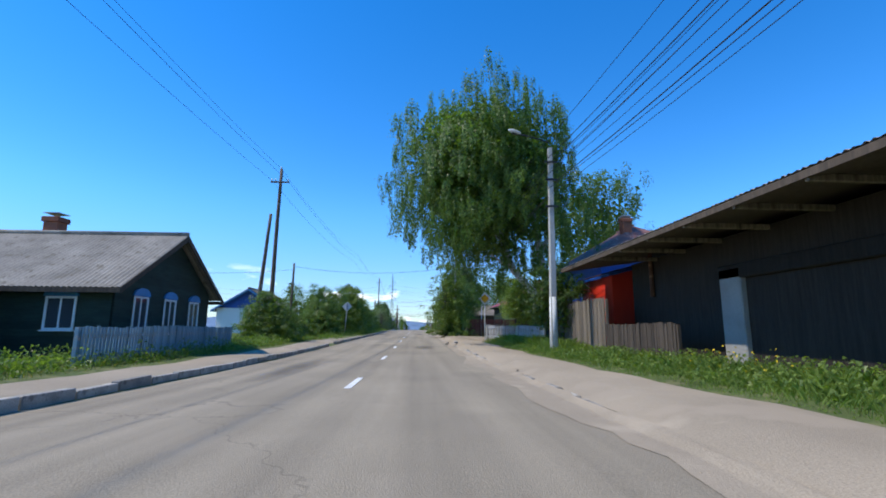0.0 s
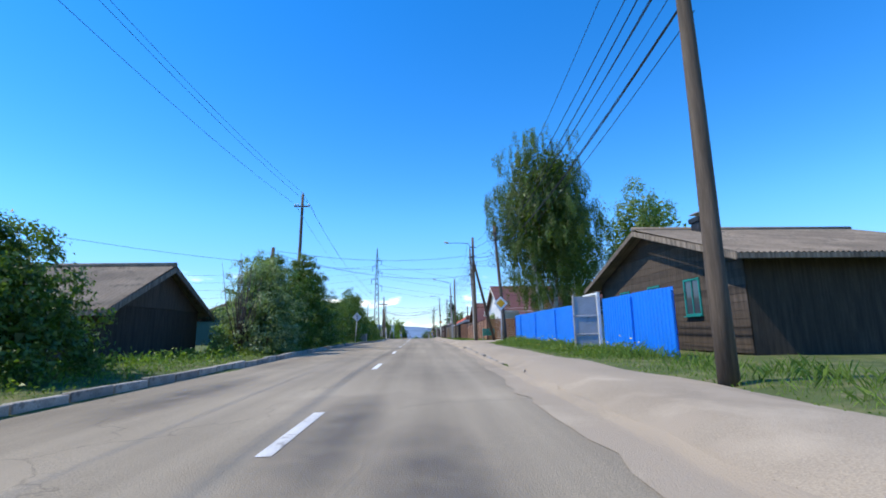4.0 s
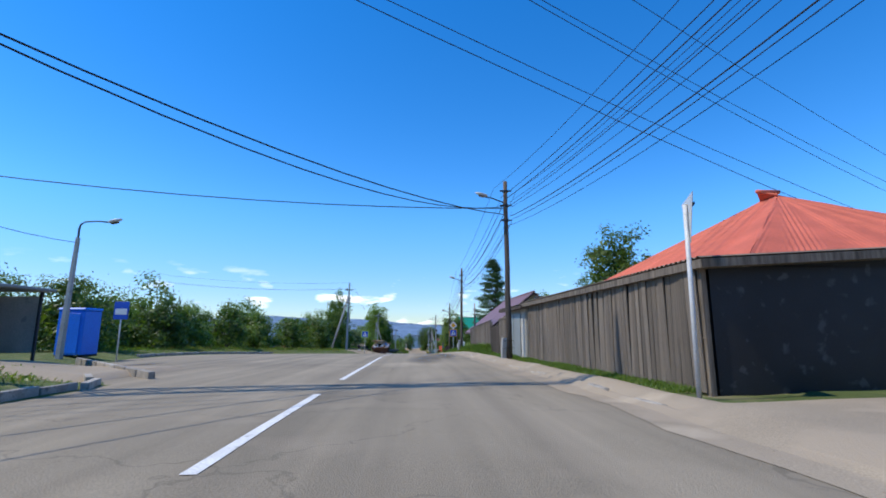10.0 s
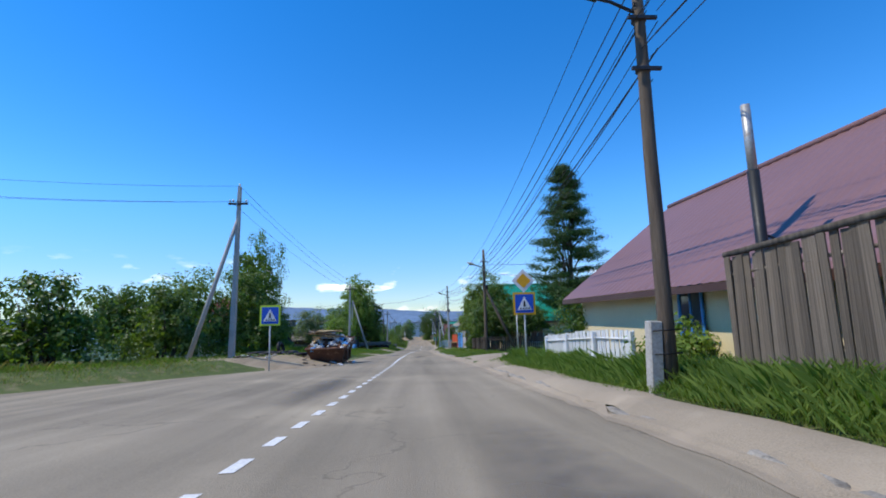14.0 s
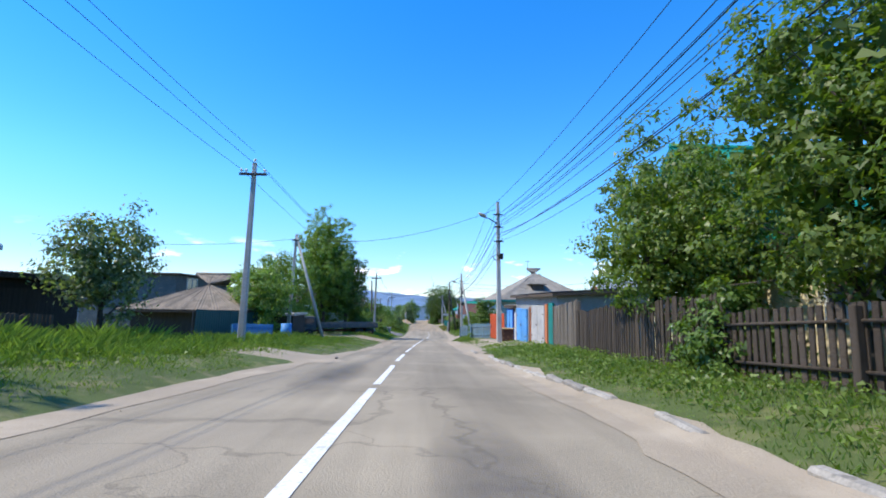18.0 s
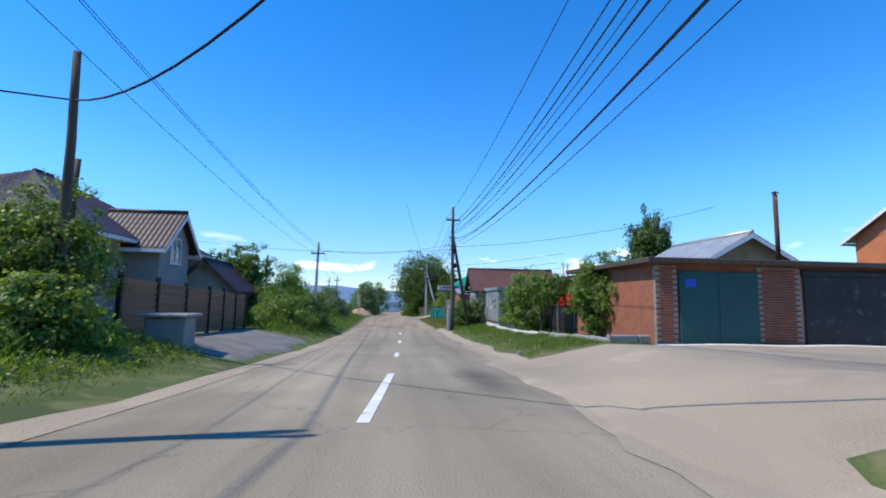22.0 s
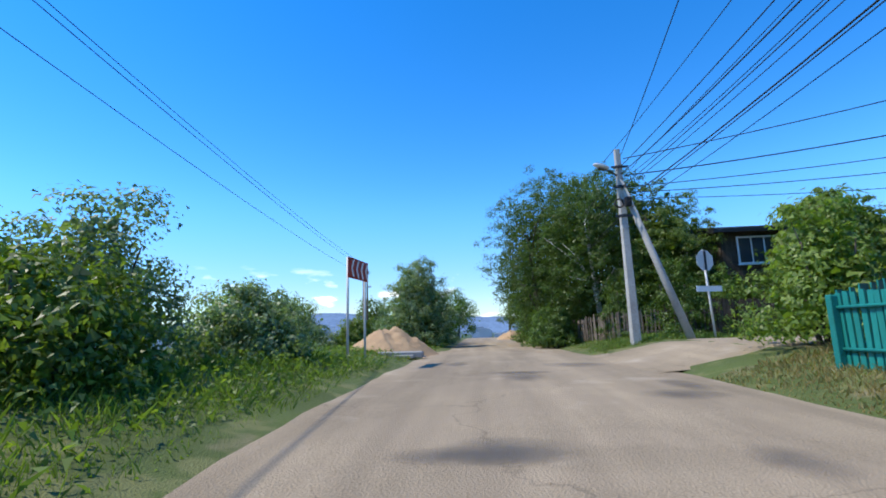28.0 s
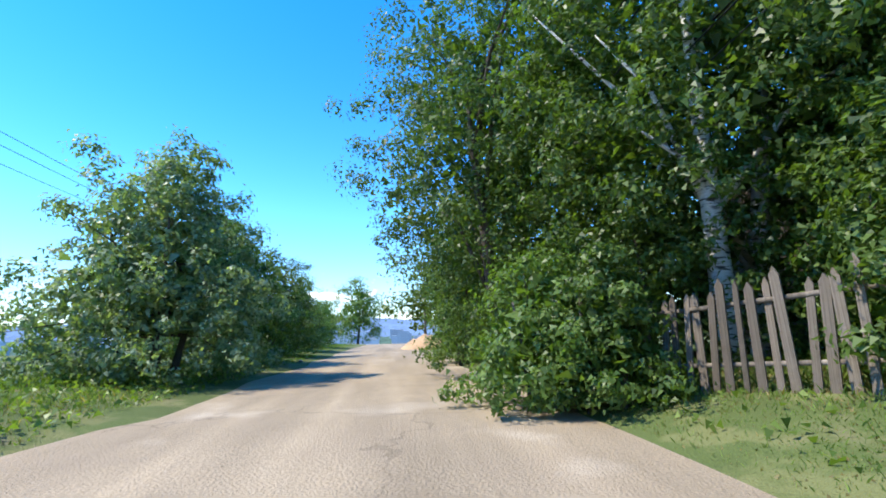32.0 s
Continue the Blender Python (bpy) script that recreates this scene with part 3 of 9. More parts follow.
# the ground: one sheet to the horizon
gx = [-4500, -2500, -1500, -900, -500, -300, -200, -140, -100, -80, -60, -50, -42, -36, -30, -26, -22, -19, -17, -15.5, -14, -12.5, -11, -10, -9, -8.2, -7.4, -6.6, -5.8, -5.2, -4.6,
      -4, -3.3, -2.6, -1, 0.5, 1.3, 1.8, 2.3, 2.8, 3.3, 3.8, 4.4, 5, 5.8, 6.6, 7.5, 8.5, 10, 12, 14, 17, 20, 25, 30, 36, 44, 55, 70, 90, 120, 160, 220, 300, 500, 900, 1500, 2500, 4500]
gy = [-300, -150, -80, -50, -30, -20, -10] + [2.0 * i for i in range(-3, 211)] + [425, 432, 440, 450, 465, 480, 500, 530, 570, 620, 680, 760, 860, 1000, 1200, 1500, 1900, 2500, 3300, 4500, 4900]
gv, gf = [], []
for y in gy:
    l, r = EDGE(y, 1), EDGE(y, 2)
    for x in gx:
        under = 0.10 if l - 0.05 < x < r + 0.05 and y < 420 else (0.06 if y < 234 and r < x < r + 2.3 else 0.0)
        gv.append((x, y, gz(x, y) - under))
for i in range(len(gy) - 1):
    for j in range(len(gx) - 1):
        q = i * len(gx) + j
        gf.append((q, q + 1, q + len(gx) + 1, q + len(gx)))
ground = tagged(new("ground", mesh_of("ground", gv, gf, "soil", True)), "grassy roadside ground falling to a valley", "ground", kind="structure")
ground.data.materials.append(M["haze_land"])
for pol in ground.data.polygons:
    if pol.center.y > 520 or abs(pol.center.x) > 450:
        pol.material_index = 1


def camber(x, y):
    l, r = EDGE(y, 1), EDGE(y, 2)
    mid, half = (l + r) / 2, (r - l) / 2
    return zr(y) - 0.025 * min(1, abs(x - mid) / half) ** 2 + 0.012 * noise.noise((x * 0.6, y * 0.25, 3))


def left_edge(y):
    return EDGE(y, 1)


def right_edge(y):
    return EDGE(y, 2)


def fixed(x):
    return lambda y: x


road = strip("road", left_edge, right_edge, -60, 325.5, 1.0, "asphalt", 0.0, 14, camber, 0.12, label="worn sun-bleached asphalt street with dusty edges", category="road", seed=1)
track = strip("road", left_edge, right_edge, 325.0, 424, 1.0, "dirt", 0.004, 14, camber, 0.35, label="rutted gravelly dirt road", category="road", seed=2)
path_right = strip("pavement", lambda y: EDGE(y, 2) + 0.02, lambda y: EDGE(y, 2) + PATH(y), -40, 234.5, 1.0, "dust", 0.02, 4, None, 0.22,
                   label="dusty beaten footpath beside the street", category="pavement", seed=3)
path_left = strip("pavement", lambda y: EDGE(y, 1) - 2.0, lambda y: EDGE(y, 1) - 0.2, -40, 46, 1.0, "dust", 0.03, 4, None, 0.2, label="dusty beaten footpath beside the street", category="pavement", seed=4)

def roadside(x, y):
    """The dusty edge, climbing from the asphalt on to the footpath."""
    return max(camber(x, y), gz(x, y) + 0.028) if x > EDGE(y, 2) - 0.1 else camber(x, y)


shoulder = strip("road_shoulder", lambda y: EDGE(y, 2) - 0.5 - 0.2 * math.sin(y * 0.11), lambda y: EDGE(y, 2) + (0.0 if y < 232 else 0.55 if 263 < y < 281 else 0.2), -40, 326, 0.5, "dust", 0.006, 8, roadside, 0.3, label="sandy dust along the road's edge", category="road shoulder", seed=5)
shoulder_l = strip("road_shoulder", lambda y: EDGE(y, 1) - 0.1, lambda y: EDGE(y, 1) + 0.6, 236, 326, 1.0, "dust", 0.006, 3, camber, 0.35, label="sandy dust along the road's edge", category="road shoulder", seed=6)


def apron(name, x0, x1, y0, y1, mat, label, seed, lift=0.035, wobble=0.35):
    return strip(name, fixed(x0), fixed(x1), y0, y1, 0.6, mat, lift, 42 if x1 - x0 > 12 else 18, None, wobble, label=label, category="pavement", seed=seed)


apron("side_road", 1.9, 30, 32.6, 42.6, "dirt", "dirt side street running off between fences", 11)
apron("yard_entrance", 2.6, 16, 104.5, 114.0, "dust", "bare trodden earth before a gate", 12)
apron("yard_entrance", 2.6, 16, 171.5, 180.5, "dust", "bare trodden earth before garages", 13)
apron("side_road", 2.0, 40, 229.8, 240.4, "dust", "dusty side street at a crossing", 14)
apron("yard_entrance", 2.4, 16, 294.5, 304.0, "dust", "dusty forecourt of brick garages", 15)
apron("side_road", 2.4, 45, 345.6, 351.2, "dirt", "dirt side street climbing past a stop sign", 16)
apron("verge_dirt", -11.5, -4.9, 233.0, 241.0, "dirt", "littered bare earth round a rubbish skip", 17)
apron("yard_entrance", 1.5, 6.0, 265.6, 278.5, "dust", "bare trodden earth before garages", 24, 0.03, 0.5)
apron("verge_dirt", -9.5, -3.4, 258.0, 262.0, "dust", "bare patch of pale earth in the grass", 18, wobble=0.8)
apron("verge_dirt", -10.0, -3.4, 279.0, 285.5, "dirt", "bare earth beside a parked truck", 19)
apron("yard_entrance", -6.3, -3.2, 303.0, 312.0, "patch", "asphalt drive before a brown fence", 20)

# kerbs, stone by stone
stone = boxes("kerb_stone", [(-0.075, -0.485, -0.22, 0.075, 0.485, 0.13)], "kerb", 0.012)
worn = boxes("kerb_stone", [(-0.075, -0.45, -0.22, 0.075, 0.42, 0.09)], "kerb", 0.03)
kerb_left = tagged(new("kerb_left"), "grey concrete kerb along the street", "kerb", kind="structure")
kerb_right = tagged(new("kerb_right"), "low broken concrete kerb along the footpath", "kerb", kind="structure")
krng = random.Random(8)
for y in range(-8, 186):
    if 27 < y < 30 or 105 < y < 107:
        continue
    x = EDGE(y, 1) - 0.06
    turn = math.degrees(math.atan2(-(EDGE(y + 0.5, 1) - EDGE(y - 0.5, 1)), 1.0))
    part("kerb_stone", stone, kerb_left, pose(x, y, zr(y) + krng.uniform(-0.02, 0.03), krng.uniform(-1, 1), krng.uniform(-3, 3), turn))
for y in [*range(6, 31), *range(84, 104), *range(114, 171), *range(181, 230), *range(243, 266)]:
    if krng.random() < 0.2:
        continue
    low = -0.055 if y < 236 else 0.0
    x = EDGE(y, 2) + 0.06
    turn = math.degrees(math.atan2(-(EDGE(y + 0.5, 2) - EDGE(y - 0.5, 2)), 1.0))
    part("kerb_stone", worn, kerb_right, pose(x, y, zr(y) + low + krng.uniform(-0.04, 0.03), krng.uniform(-2, 2), krng.uniform(-6, 6), turn + krng.uniform(-3, 3)))


def mark(y0, y1, x0, x1, wide=0.13):
    """A painted stroke on the road from y0 to y1."""
    k = max(2, int((y1 - y0) / 0.7) + 1)
    v, f = [], []
    for i in range(k):
        t = i / (k - 1)
        y, x = y0 + (y1 - y0) * t, x0 + (x1 - x0) * t
        for s in (-wide / 2, wide / 2):
            v.append((x + s + 0.008 * noise.noise((y * 3, s, 0)), y, camber(x + s, y) + 0.006))
    f = [(2 * i, 2 * i + 1, 2 * i + 3, 2 * i + 2) for i in range(k - 1)]
    return tagged(new("road_marking", mesh_of("road_marking", v, f, "paint")), "worn white line painted on the asphalt", "road marking", "centre line", "structure")


LINE = table([(0, -1.25), (45, -1.3), (90, -1.2), (112, -1.4), (135, -1.85), (150, -1.95), (168, -2.2), (183, -2.4), (201, -2.5), (209, -2.3), (233, -1.65), (250, -1.55), (262, -1.45),
              (273, -1.15), (288, -0.6), (300, 0.2), (314, 0.55), (324, 0.68)])


def line(first, last, length, period):
    y = first
    while y < last:
        mark(y, min(y + length, last), LINE(y), LINE(min(y + length, last)))
        y += period


line(-7.9, 130, 2.0, 8.3)
line(132.2, 182.4, 5.6, 7.55)
line(185.2, 199.0, 13.9, 20)
line(199.9, 235, 0.5, 1.05)
line(235.4, 252.0, 17, 20)
line(252.6, 291, 4.4, 6.1)
line(296.6, 301, 4.4, 9)
line(305.3, 326, 1.7, 7.3)


def blot(x, y, rx, ry, mat, label, lift=0.007, seed=0, name="asphalt_patch"):
    """An uneven flat patch on the road."""
    k = 22
    rim = []
    for i in range(k):
        a = 2 * math.pi * i / k
        q = 1 + 0.25 * noise.noise((math.cos(a) * 2 + seed, math.sin(a) * 2, seed))
        rim.append((x + rx * q * math.cos(a), y + ry * q * math.sin(a)))
    v = [(x, y, camber(x, y) + lift)] + [(a, b, camber(a, b) + lift) for a, b in rim]
    f = [(0, i + 1, (i + 1) % k + 1) for i in range(k)]
    return tagged(new(name, mesh_of(name, v, f, mat)), label, "road patch", kind="structure")


M["smear"] = bpy.data.materials.new("tar_smear")
M["smear"].use_nodes = True
sn, sk = M["smear"].node_tree.nodes, M["smear"].node_tree.links
sn["Principled BSDF"].inputs["Base Color"].default_value = (0.12, 0.11, 0.10, 1)
sn["Principled BSDF"].inputs["Roughness"].default_value = 0.9
s_co, s_sub, s_len, s_rim, s_noise, s_mul, s_clear, s_mix = [sn.new(q) for q in ("ShaderNodeTexCoord", "ShaderNodeVectorMath", "ShaderNodeVectorMath", "ShaderNodeMapRange", "ShaderNodeTexNoise", "ShaderNodeMath", "ShaderNodeBsdfTransparent", "ShaderNodeMixShader")]
s_sub.operation, s_sub.inputs[1].default_value = "MULTIPLY_ADD", (2, 2, 0)
s_sub.inputs[2].default_value = (-1, -1, 0)
s_len.operation = "LENGTH"
s_rim.inputs[1].default_value, s_rim.inputs[2].default_value, s_rim.inputs[3].default_value, s_rim.inputs[4].default_value = 0.25, 1.0, 0.8, 0.0
s_noise.inputs["Scale"].default_value, s_noise.inputs["Detail"].default_value = 2.2, 9
s_mul.operation = "MULTIPLY"
sk.new(s_co.outputs["Generated"], s_sub.inputs[0])
sk.new(s_sub.outputs[0], s_len.inputs[0])
sk.new(s_len.outputs["Value"], s_rim.inputs[0])
sk.new(s_co.outputs["Object"], s_noise.inputs["Vector"])
sk.new(s_rim.outputs[0], s_mul.inputs[0])
sk.new(s_noise.outputs["Fac"], s_mul.inputs[1])
sk.new(s_mul.outputs[0], s_mix.inputs[0])
sk.new(s_clear.outputs[0], s_mix.inputs[1])
sk.new(sn["Principled BSDF"].outputs[0], s_mix.inputs[2])
sk.new(s_mix.outputs[0], sn["Material Output"].inputs[0])
prng = random.Random(21)
for i in range(24):
    y = prng.uniform(5, 325)
    x = prng.uniform(EDGE(y, 1) + 1.2, EDGE(y, 2) - 1.0)
    blot(x, y, prng.uniform(0.3, 0.7), prng.uniform(1.0, 4.0), "smear", "darker worn smear on the asphalt", 0.004 + 0.0003 * i, i)
# flat darker patches mark the potholes by colour alone
for i in range(16):
    y = prng.uniform(326, 352)
    blot(prng.uniform(EDGE(y, 1) + 0.7, EDGE(y, 2) - 0.5), y, prng.uniform(0.3, 0.9), prng.uniform(0.3, 1.1), "smear", "darker soft-edged patch on a dirt road", 0.009 + 0.0003 * i, 60 + i)
for i, (x, y, q) in enumerate([(0.5, 200, 1.1), (0.9, 206, 1.3), (0.2, 211, 1.0), (1.2, 203, 0.7), (-0.3, 196, 0.9), (0.7, 214, 0.8)]):
    blot(x, y, q, 4.2, "smear", "dark worn hollow in the asphalt", 0.0125 + 0.0003 * i, 40 + i)

# ---- builders ----


def wave_plane(name, e0, e1, r1, r0, mat, pitch=0.16, amp=0.022, step=0.0, smooth=True):
    """A corrugated roof plane from its eave e0-e1 to its ridge r0-r1; step: the rise of each row of pressed tiles."""
    e0, e1, r0, r1 = (np.array(p, float) for p in (e0, e1, r0, r1))
    along = (e1 - e0) / np.linalg.norm(e1 - e0)
    up = np.cross(along, (r0 + r1) / 2 - (e0 + e1) / 2)
    up /= np.linalg.norm(up)
    if up[2] < 0:
        up = -up
    cols = int(min(420, max(8, np.linalg.norm(e1 - e0) / pitch * 4)))
    height = np.linalg.norm((r0 + r1) / 2 - (e0 + e1) / 2)
    rows = int(max(2, height / 0.35 * (3 if step else 0.6)))
    u, w = np.meshgrid(np.linspace(0, 1, cols + 1), np.linspace(0, 1, rows + 1))
    u, w = u[..., None], w[..., None]
    p = (e0 * (1 - u) + e1 * u) * (1 - w) + (r0 * (1 - u) + r1 * u) * w
    d = ((p - e0) @ along) / pitch * 2 * math.pi
    lift = amp * np.cos(d)
    if step:
        lift = lift + step * (1 - ((w[..., 0] * height / 0.35) % 1))
    p = p + lift[..., None] * up
    v = p.reshape(-1, 3)
    k = cols + 1
    f = [(i * k + j, i * k + j + 1, (i + 1) * k + j + 1, (i + 1) * k + j) for i in range(rows) for j in range(cols)]
    return mesh_of(name, v, f, mat, smooth)


def window(parent, face, u, z, w, h, box, trim="white_trim", bars=1, arch=None):
    """A window set proud in a wall: frame > pane and bars, and a sill. face: W, S, E or N of the box (x0, y0, x1, y1)."""
    x0, y0, x1, y1 = box
    t = 0.05
    fw = 0.07

    def at(a0, b0, a1, b1, d0, d1):
        if face in "WE":
            s = x0 if face == "W" else x1
            g = -1 if face == "W" else 1
            xs = sorted((s + g * d0, s + g * d1))
            return (xs[0], a0, b0, xs[1], a1, b1)
        s = y0 if face == "S" else y1
        g = -1 if face == "S" else 1
        ys = sorted((s + g * d0, s + g * d1))
        return (a0, ys[0], b0, a1, ys[1], b1)

    frame_ob = part("window", boxes("window", [at(u - w / 2 - fw, z - fw, u + w / 2 + fw, z, 0, t), at(u - w / 2 - fw, z + h, u + w / 2 + fw, z + h + fw, 0, t),
                                               at(u - w / 2 - fw, z, u - w / 2, z + h, 0, t), at(u + w / 2, z, u + w / 2 + fw, z + h, 0, t)], trim, 0.008), parent)
    part("pane", boxes("pane", [at(u - w / 2, z, u + w / 2, z + h, -0.02, 0.012)], "glass"), frame_ob)
    for i in range(bars):
        c = u - w / 2 + w * (i + 1) / (bars + 1)
        part("glazing_bar", boxes("glazing_bar", [at(c - 0.022, z, c + 0.022, z + h, 0.012, 0.04)], trim), frame_ob)
    part("sill", boxes("sill", [at(u - w / 2 - 0.1, z - fw - 0.04, u + w / 2 + 0.1, z - fw, 0, 0.12)], trim, 0.006), frame_ob)
    if arch:
        k = 9
        pts = []
        for i in range(k):
            a = math.pi * i / (k - 1)
            uu, zz = u - (w / 2 + 0.13) * math.cos(a), z + h + 0.08 + 0.28 * math.sin(a)
            pts.append((uu, zz))
        v = []
        for d in (0.0, 0.07):
            for uu, zz in pts:
                b = at(uu, zz, uu, zz, d, d)
                v.append((b[0], b[1], b[2]))
        f = [tuple(range(k)), tuple(range(2 * k - 1, k - 1, -1))] + [(i, (i + 1) % k, (i + 1) % k + k, i + k) for i in range(k)]
        part("lintel_board", mesh_of("lintel_board", v, f, arch), frame_ob)
    return frame_ob


def house(label, x0, y0, x1, y1, hw, hr, axis="x", roof="gable", wall="plaster", cover="slate", pitch=0.16, amp=0.022, step=0.0, over=0.45, base=None, gable_mat=None,
          boards=None, board_mat=None, board_h=0.2, chimneys=(), windows=(), category="house", fascia="white_trim", plinth=None, name="house", back=0.0):
    """A house on the box x0..x1, y0..y1: walls hw high, ridge at hr along the axis."""
    cx, cy = (x0 + x1) / 2, (y0 + y1) / 2
    near = x0 if x0 > 0 else x1
    zb = gz(near, cy) if base is None else base
    ob = empty(name, (cx, cy, zb), label, category)
    a, b, c, d = x0 - cx, y0 - cy, x1 - cx, y1 - cy
    loc = (a, b, c, d)
    top = [(a, b, hw), (c, b, hw), (c, d, hw), (a, d, hw)]
    v = [(a, b, -0.6), (c, b, -0.6), (c, d, -0.6), (a, d, -0.6)] + top
    f = [(0, 3, 2, 1), (0, 1, 5, 4), (1, 2, 6, 5), (2, 3, 7, 6), (3, 0, 4, 7), (4, 5, 6, 7)]
    part("wall", mesh_of("wall", v, f, wall), ob)
    o = over
    if roof in ("gable", "hip"):
        half = (d - b) / 2 if axis == "x" else (c - a) / 2
        s = (hr - hw) / half
        ez = hw - o * s + 0.05
        if axis == "x":
            L = (c - a) / 2
            hipin = half if roof == "hip" else -o
            planes = [((a - o, b - o, ez), (c + o, b - o, ez), (c - hipin, 0, hr + 0.05), (a + hipin, 0, hr + 0.05)),
                      ((c + o, d + o, ez), (a - o, d + o, ez), (a + hipin, 0, hr + 0.05), (c - hipin, 0, hr + 0.05))]
            if roof == "hip":
                planes += [((a - o, d + o, ez), (a - o, b - o, ez), (a + hipin, -0.02, hr + 0.05), (a + hipin, 0.02, hr + 0.05)),
                           ((c + o, b - o, ez), (c + o, d + o, ez), (c - hipin, 0.02, hr + 0.05), (c - hipin, -0.02, hr + 0.05))]
            ridge = [(a + max(hipin, -o), 0, hr + 0.08), (c - max(hipin, -o), 0, hr + 0.08)]
            gables = [[(a, b, hw), (a, d, hw), (a, 0, hr)], [(c, d, hw), (c, b, hw), (c, 0, hr)]]
            verge = [[((a - o, b - o, ez), (a - o, 0, hr)), ((a - o, 0, hr), (a - o, d + o, ez))], [((c + o, b - o, ez), (c + o, 0, hr)), ((c + o, 0, hr), (c + o, d + o, ez))]]
        else:
            L = (d - b) / 2
            hipin = half if roof == "hip" else -o
            planes = [((a - o, d + o, ez), (a - o, b - o, ez), (0, b + hipin, hr + 0.05), (0, d - hipin, hr + 0.05)),
                      ((c + o, b - o, ez), (c + o, d + o, ez), (0, d - hipin, hr + 0.05), (0, b + hipin, hr + 0.05))]
            if roof == "hip":
                planes += [((a - o, b - o, ez), (c + o, b - o, ez), (0.02, b + hipin, hr + 0.05), (-0.02, b + hipin, hr + 0.05)),
                           ((c + o, d + o, ez), (a - o, d + o, ez), (-0.02, d - hipin, hr + 0.05), (0.02, d - hipin, hr + 0.05))]
            ridge = [(0, b + max(hipin, -o), hr + 0.08), (0, d - max(hipin, -o), hr + 0.08)]
            gables = [[(c, b, hw), (a, b, hw), (0, b, hr)], [(a, d, hw), (c, d, hw), (0, d, hr)]]
            verge = [[((a - o, b - o, ez), (0, b - o, hr)), ((0, b - o, hr), (c + o, b - o, ez))], [((a - o, d + o, ez), (0, d + o, hr)), ((0, d + o, hr), (c + o, d + o, ez))]]
        for pl in planes:
            part("roof", wave_plane("roof", *pl, cover, pitch, amp, step), ob)
        part("ridge_cap", tube("ridge_cap", ridge, [0.09, 0.09], cover, 8), ob)
        if roof == "gable":
            for g in gables:
                n = Vector(g[1]) - Vector(g[0])
                off = Vector((0.03, 0, 0)) if axis == "x" else Vector((0, 0.03, 0))
                v = [Vector(p) + off for p in g] + [Vector(p) - off for p in g]
                part("gable", mesh_of("gable", v, [(0, 1, 2), (5, 4, 3), (0, 3, 4, 1), (1, 4, 5, 2), (2, 5, 3, 0)], gable_mat or wall), ob)
            for pair in verge:
                for p, q in pair:
                    p, q = Vector(p), Vector(q)
                    off = Vector((0.02, 0, 0)) if axis == "x" else Vector((0, 0.02, 0))
                    dn = Vector((0, 0, -0.2))
                    v = [p - off, q - off, q + off, p + off, p - off + dn, q - off + dn, q + off + dn, p + off + dn]
                    part("barge_board", mesh_of("barge_board", v, [tuple(reversed(q2)) for q2 in BOX], fascia), ob)
        for pl in (planes[:2] if roof == "gable" else planes):
            p, q = Vector(pl[0]), Vector(pl[1])
            side = (q - p).normalized().cross(Vector((0, 0, 1))) * 0.03
            v = [p - side, q - side, q + side, p + side]
            dn = Vector((0, 0, -0.17))
            v = [w + Vector((0, 0, -0.02)) for w in v] + [w + dn for w in v]
            part("fascia", mesh_of("fascia", v, [tuple(reversed(q2)) for q2 in BOX], fascia), ob)
            # the boarded underside of the eave
            inn = Vector((0, 0, 0))
        sof = [(a - o, b - o, ez - 0.16, c + o, b, ez - 0.12), (a - o, d, ez - 0.16, c + o, d + o, ez - 0.12), (a - o, b, ez - 0.16, a, d, ez - 0.12), (c, b, ez - 0.16, c + o, d, ez - 0.12)]
        if roof == "hip":
            part("soffit", boxes("soffit", sof, fascia), ob)
    elif roof == "shed":
        rise = hr - hw
        e = [(a - o, d + o, hw), (a - o, b - o, hw), (c + o, b - o, hr), (c + o, d + o, hr)]
        part("roof", wave_plane("roof", *[(p[0], p[1], p[2] + 0.1) for p in e], cover, pitch, amp, step), ob)
        v = [(p[0], p[1], p[2] - 0.08) for p in e] + [(p[0], p[1], p[2] + 0.06) for p in e]
        part("roof_boarding", mesh_of("roof_boarding", v, BOX, fascia), ob)
        v = [(c - 0.02, b, hw), (c - 0.02, d, hw), (c - 0.02, d, hr - 0.1), (c - 0.02, b, hr - 0.1), (a, b, hw - 0.02), (a, d, hw - 0.02)]
        part("gable", mesh_of("gable", v, [(0, 1, 2, 3), (0, 3, 4), (1, 5, 2)], gable_mat or wall), ob)
    elif roof == "flat":
        part("roof", boxes("roof", [(a - o, b - o, hw, c + o, d + o, hw + 0.16)], cover, 0.02), ob)
    if plinth:
        part("plinth", boxes("plinth", [(a - 0.06, b - 0.06, -0.6, c + 0.06, d + 0.06, 0.35)], plinth, 0.02), ob)
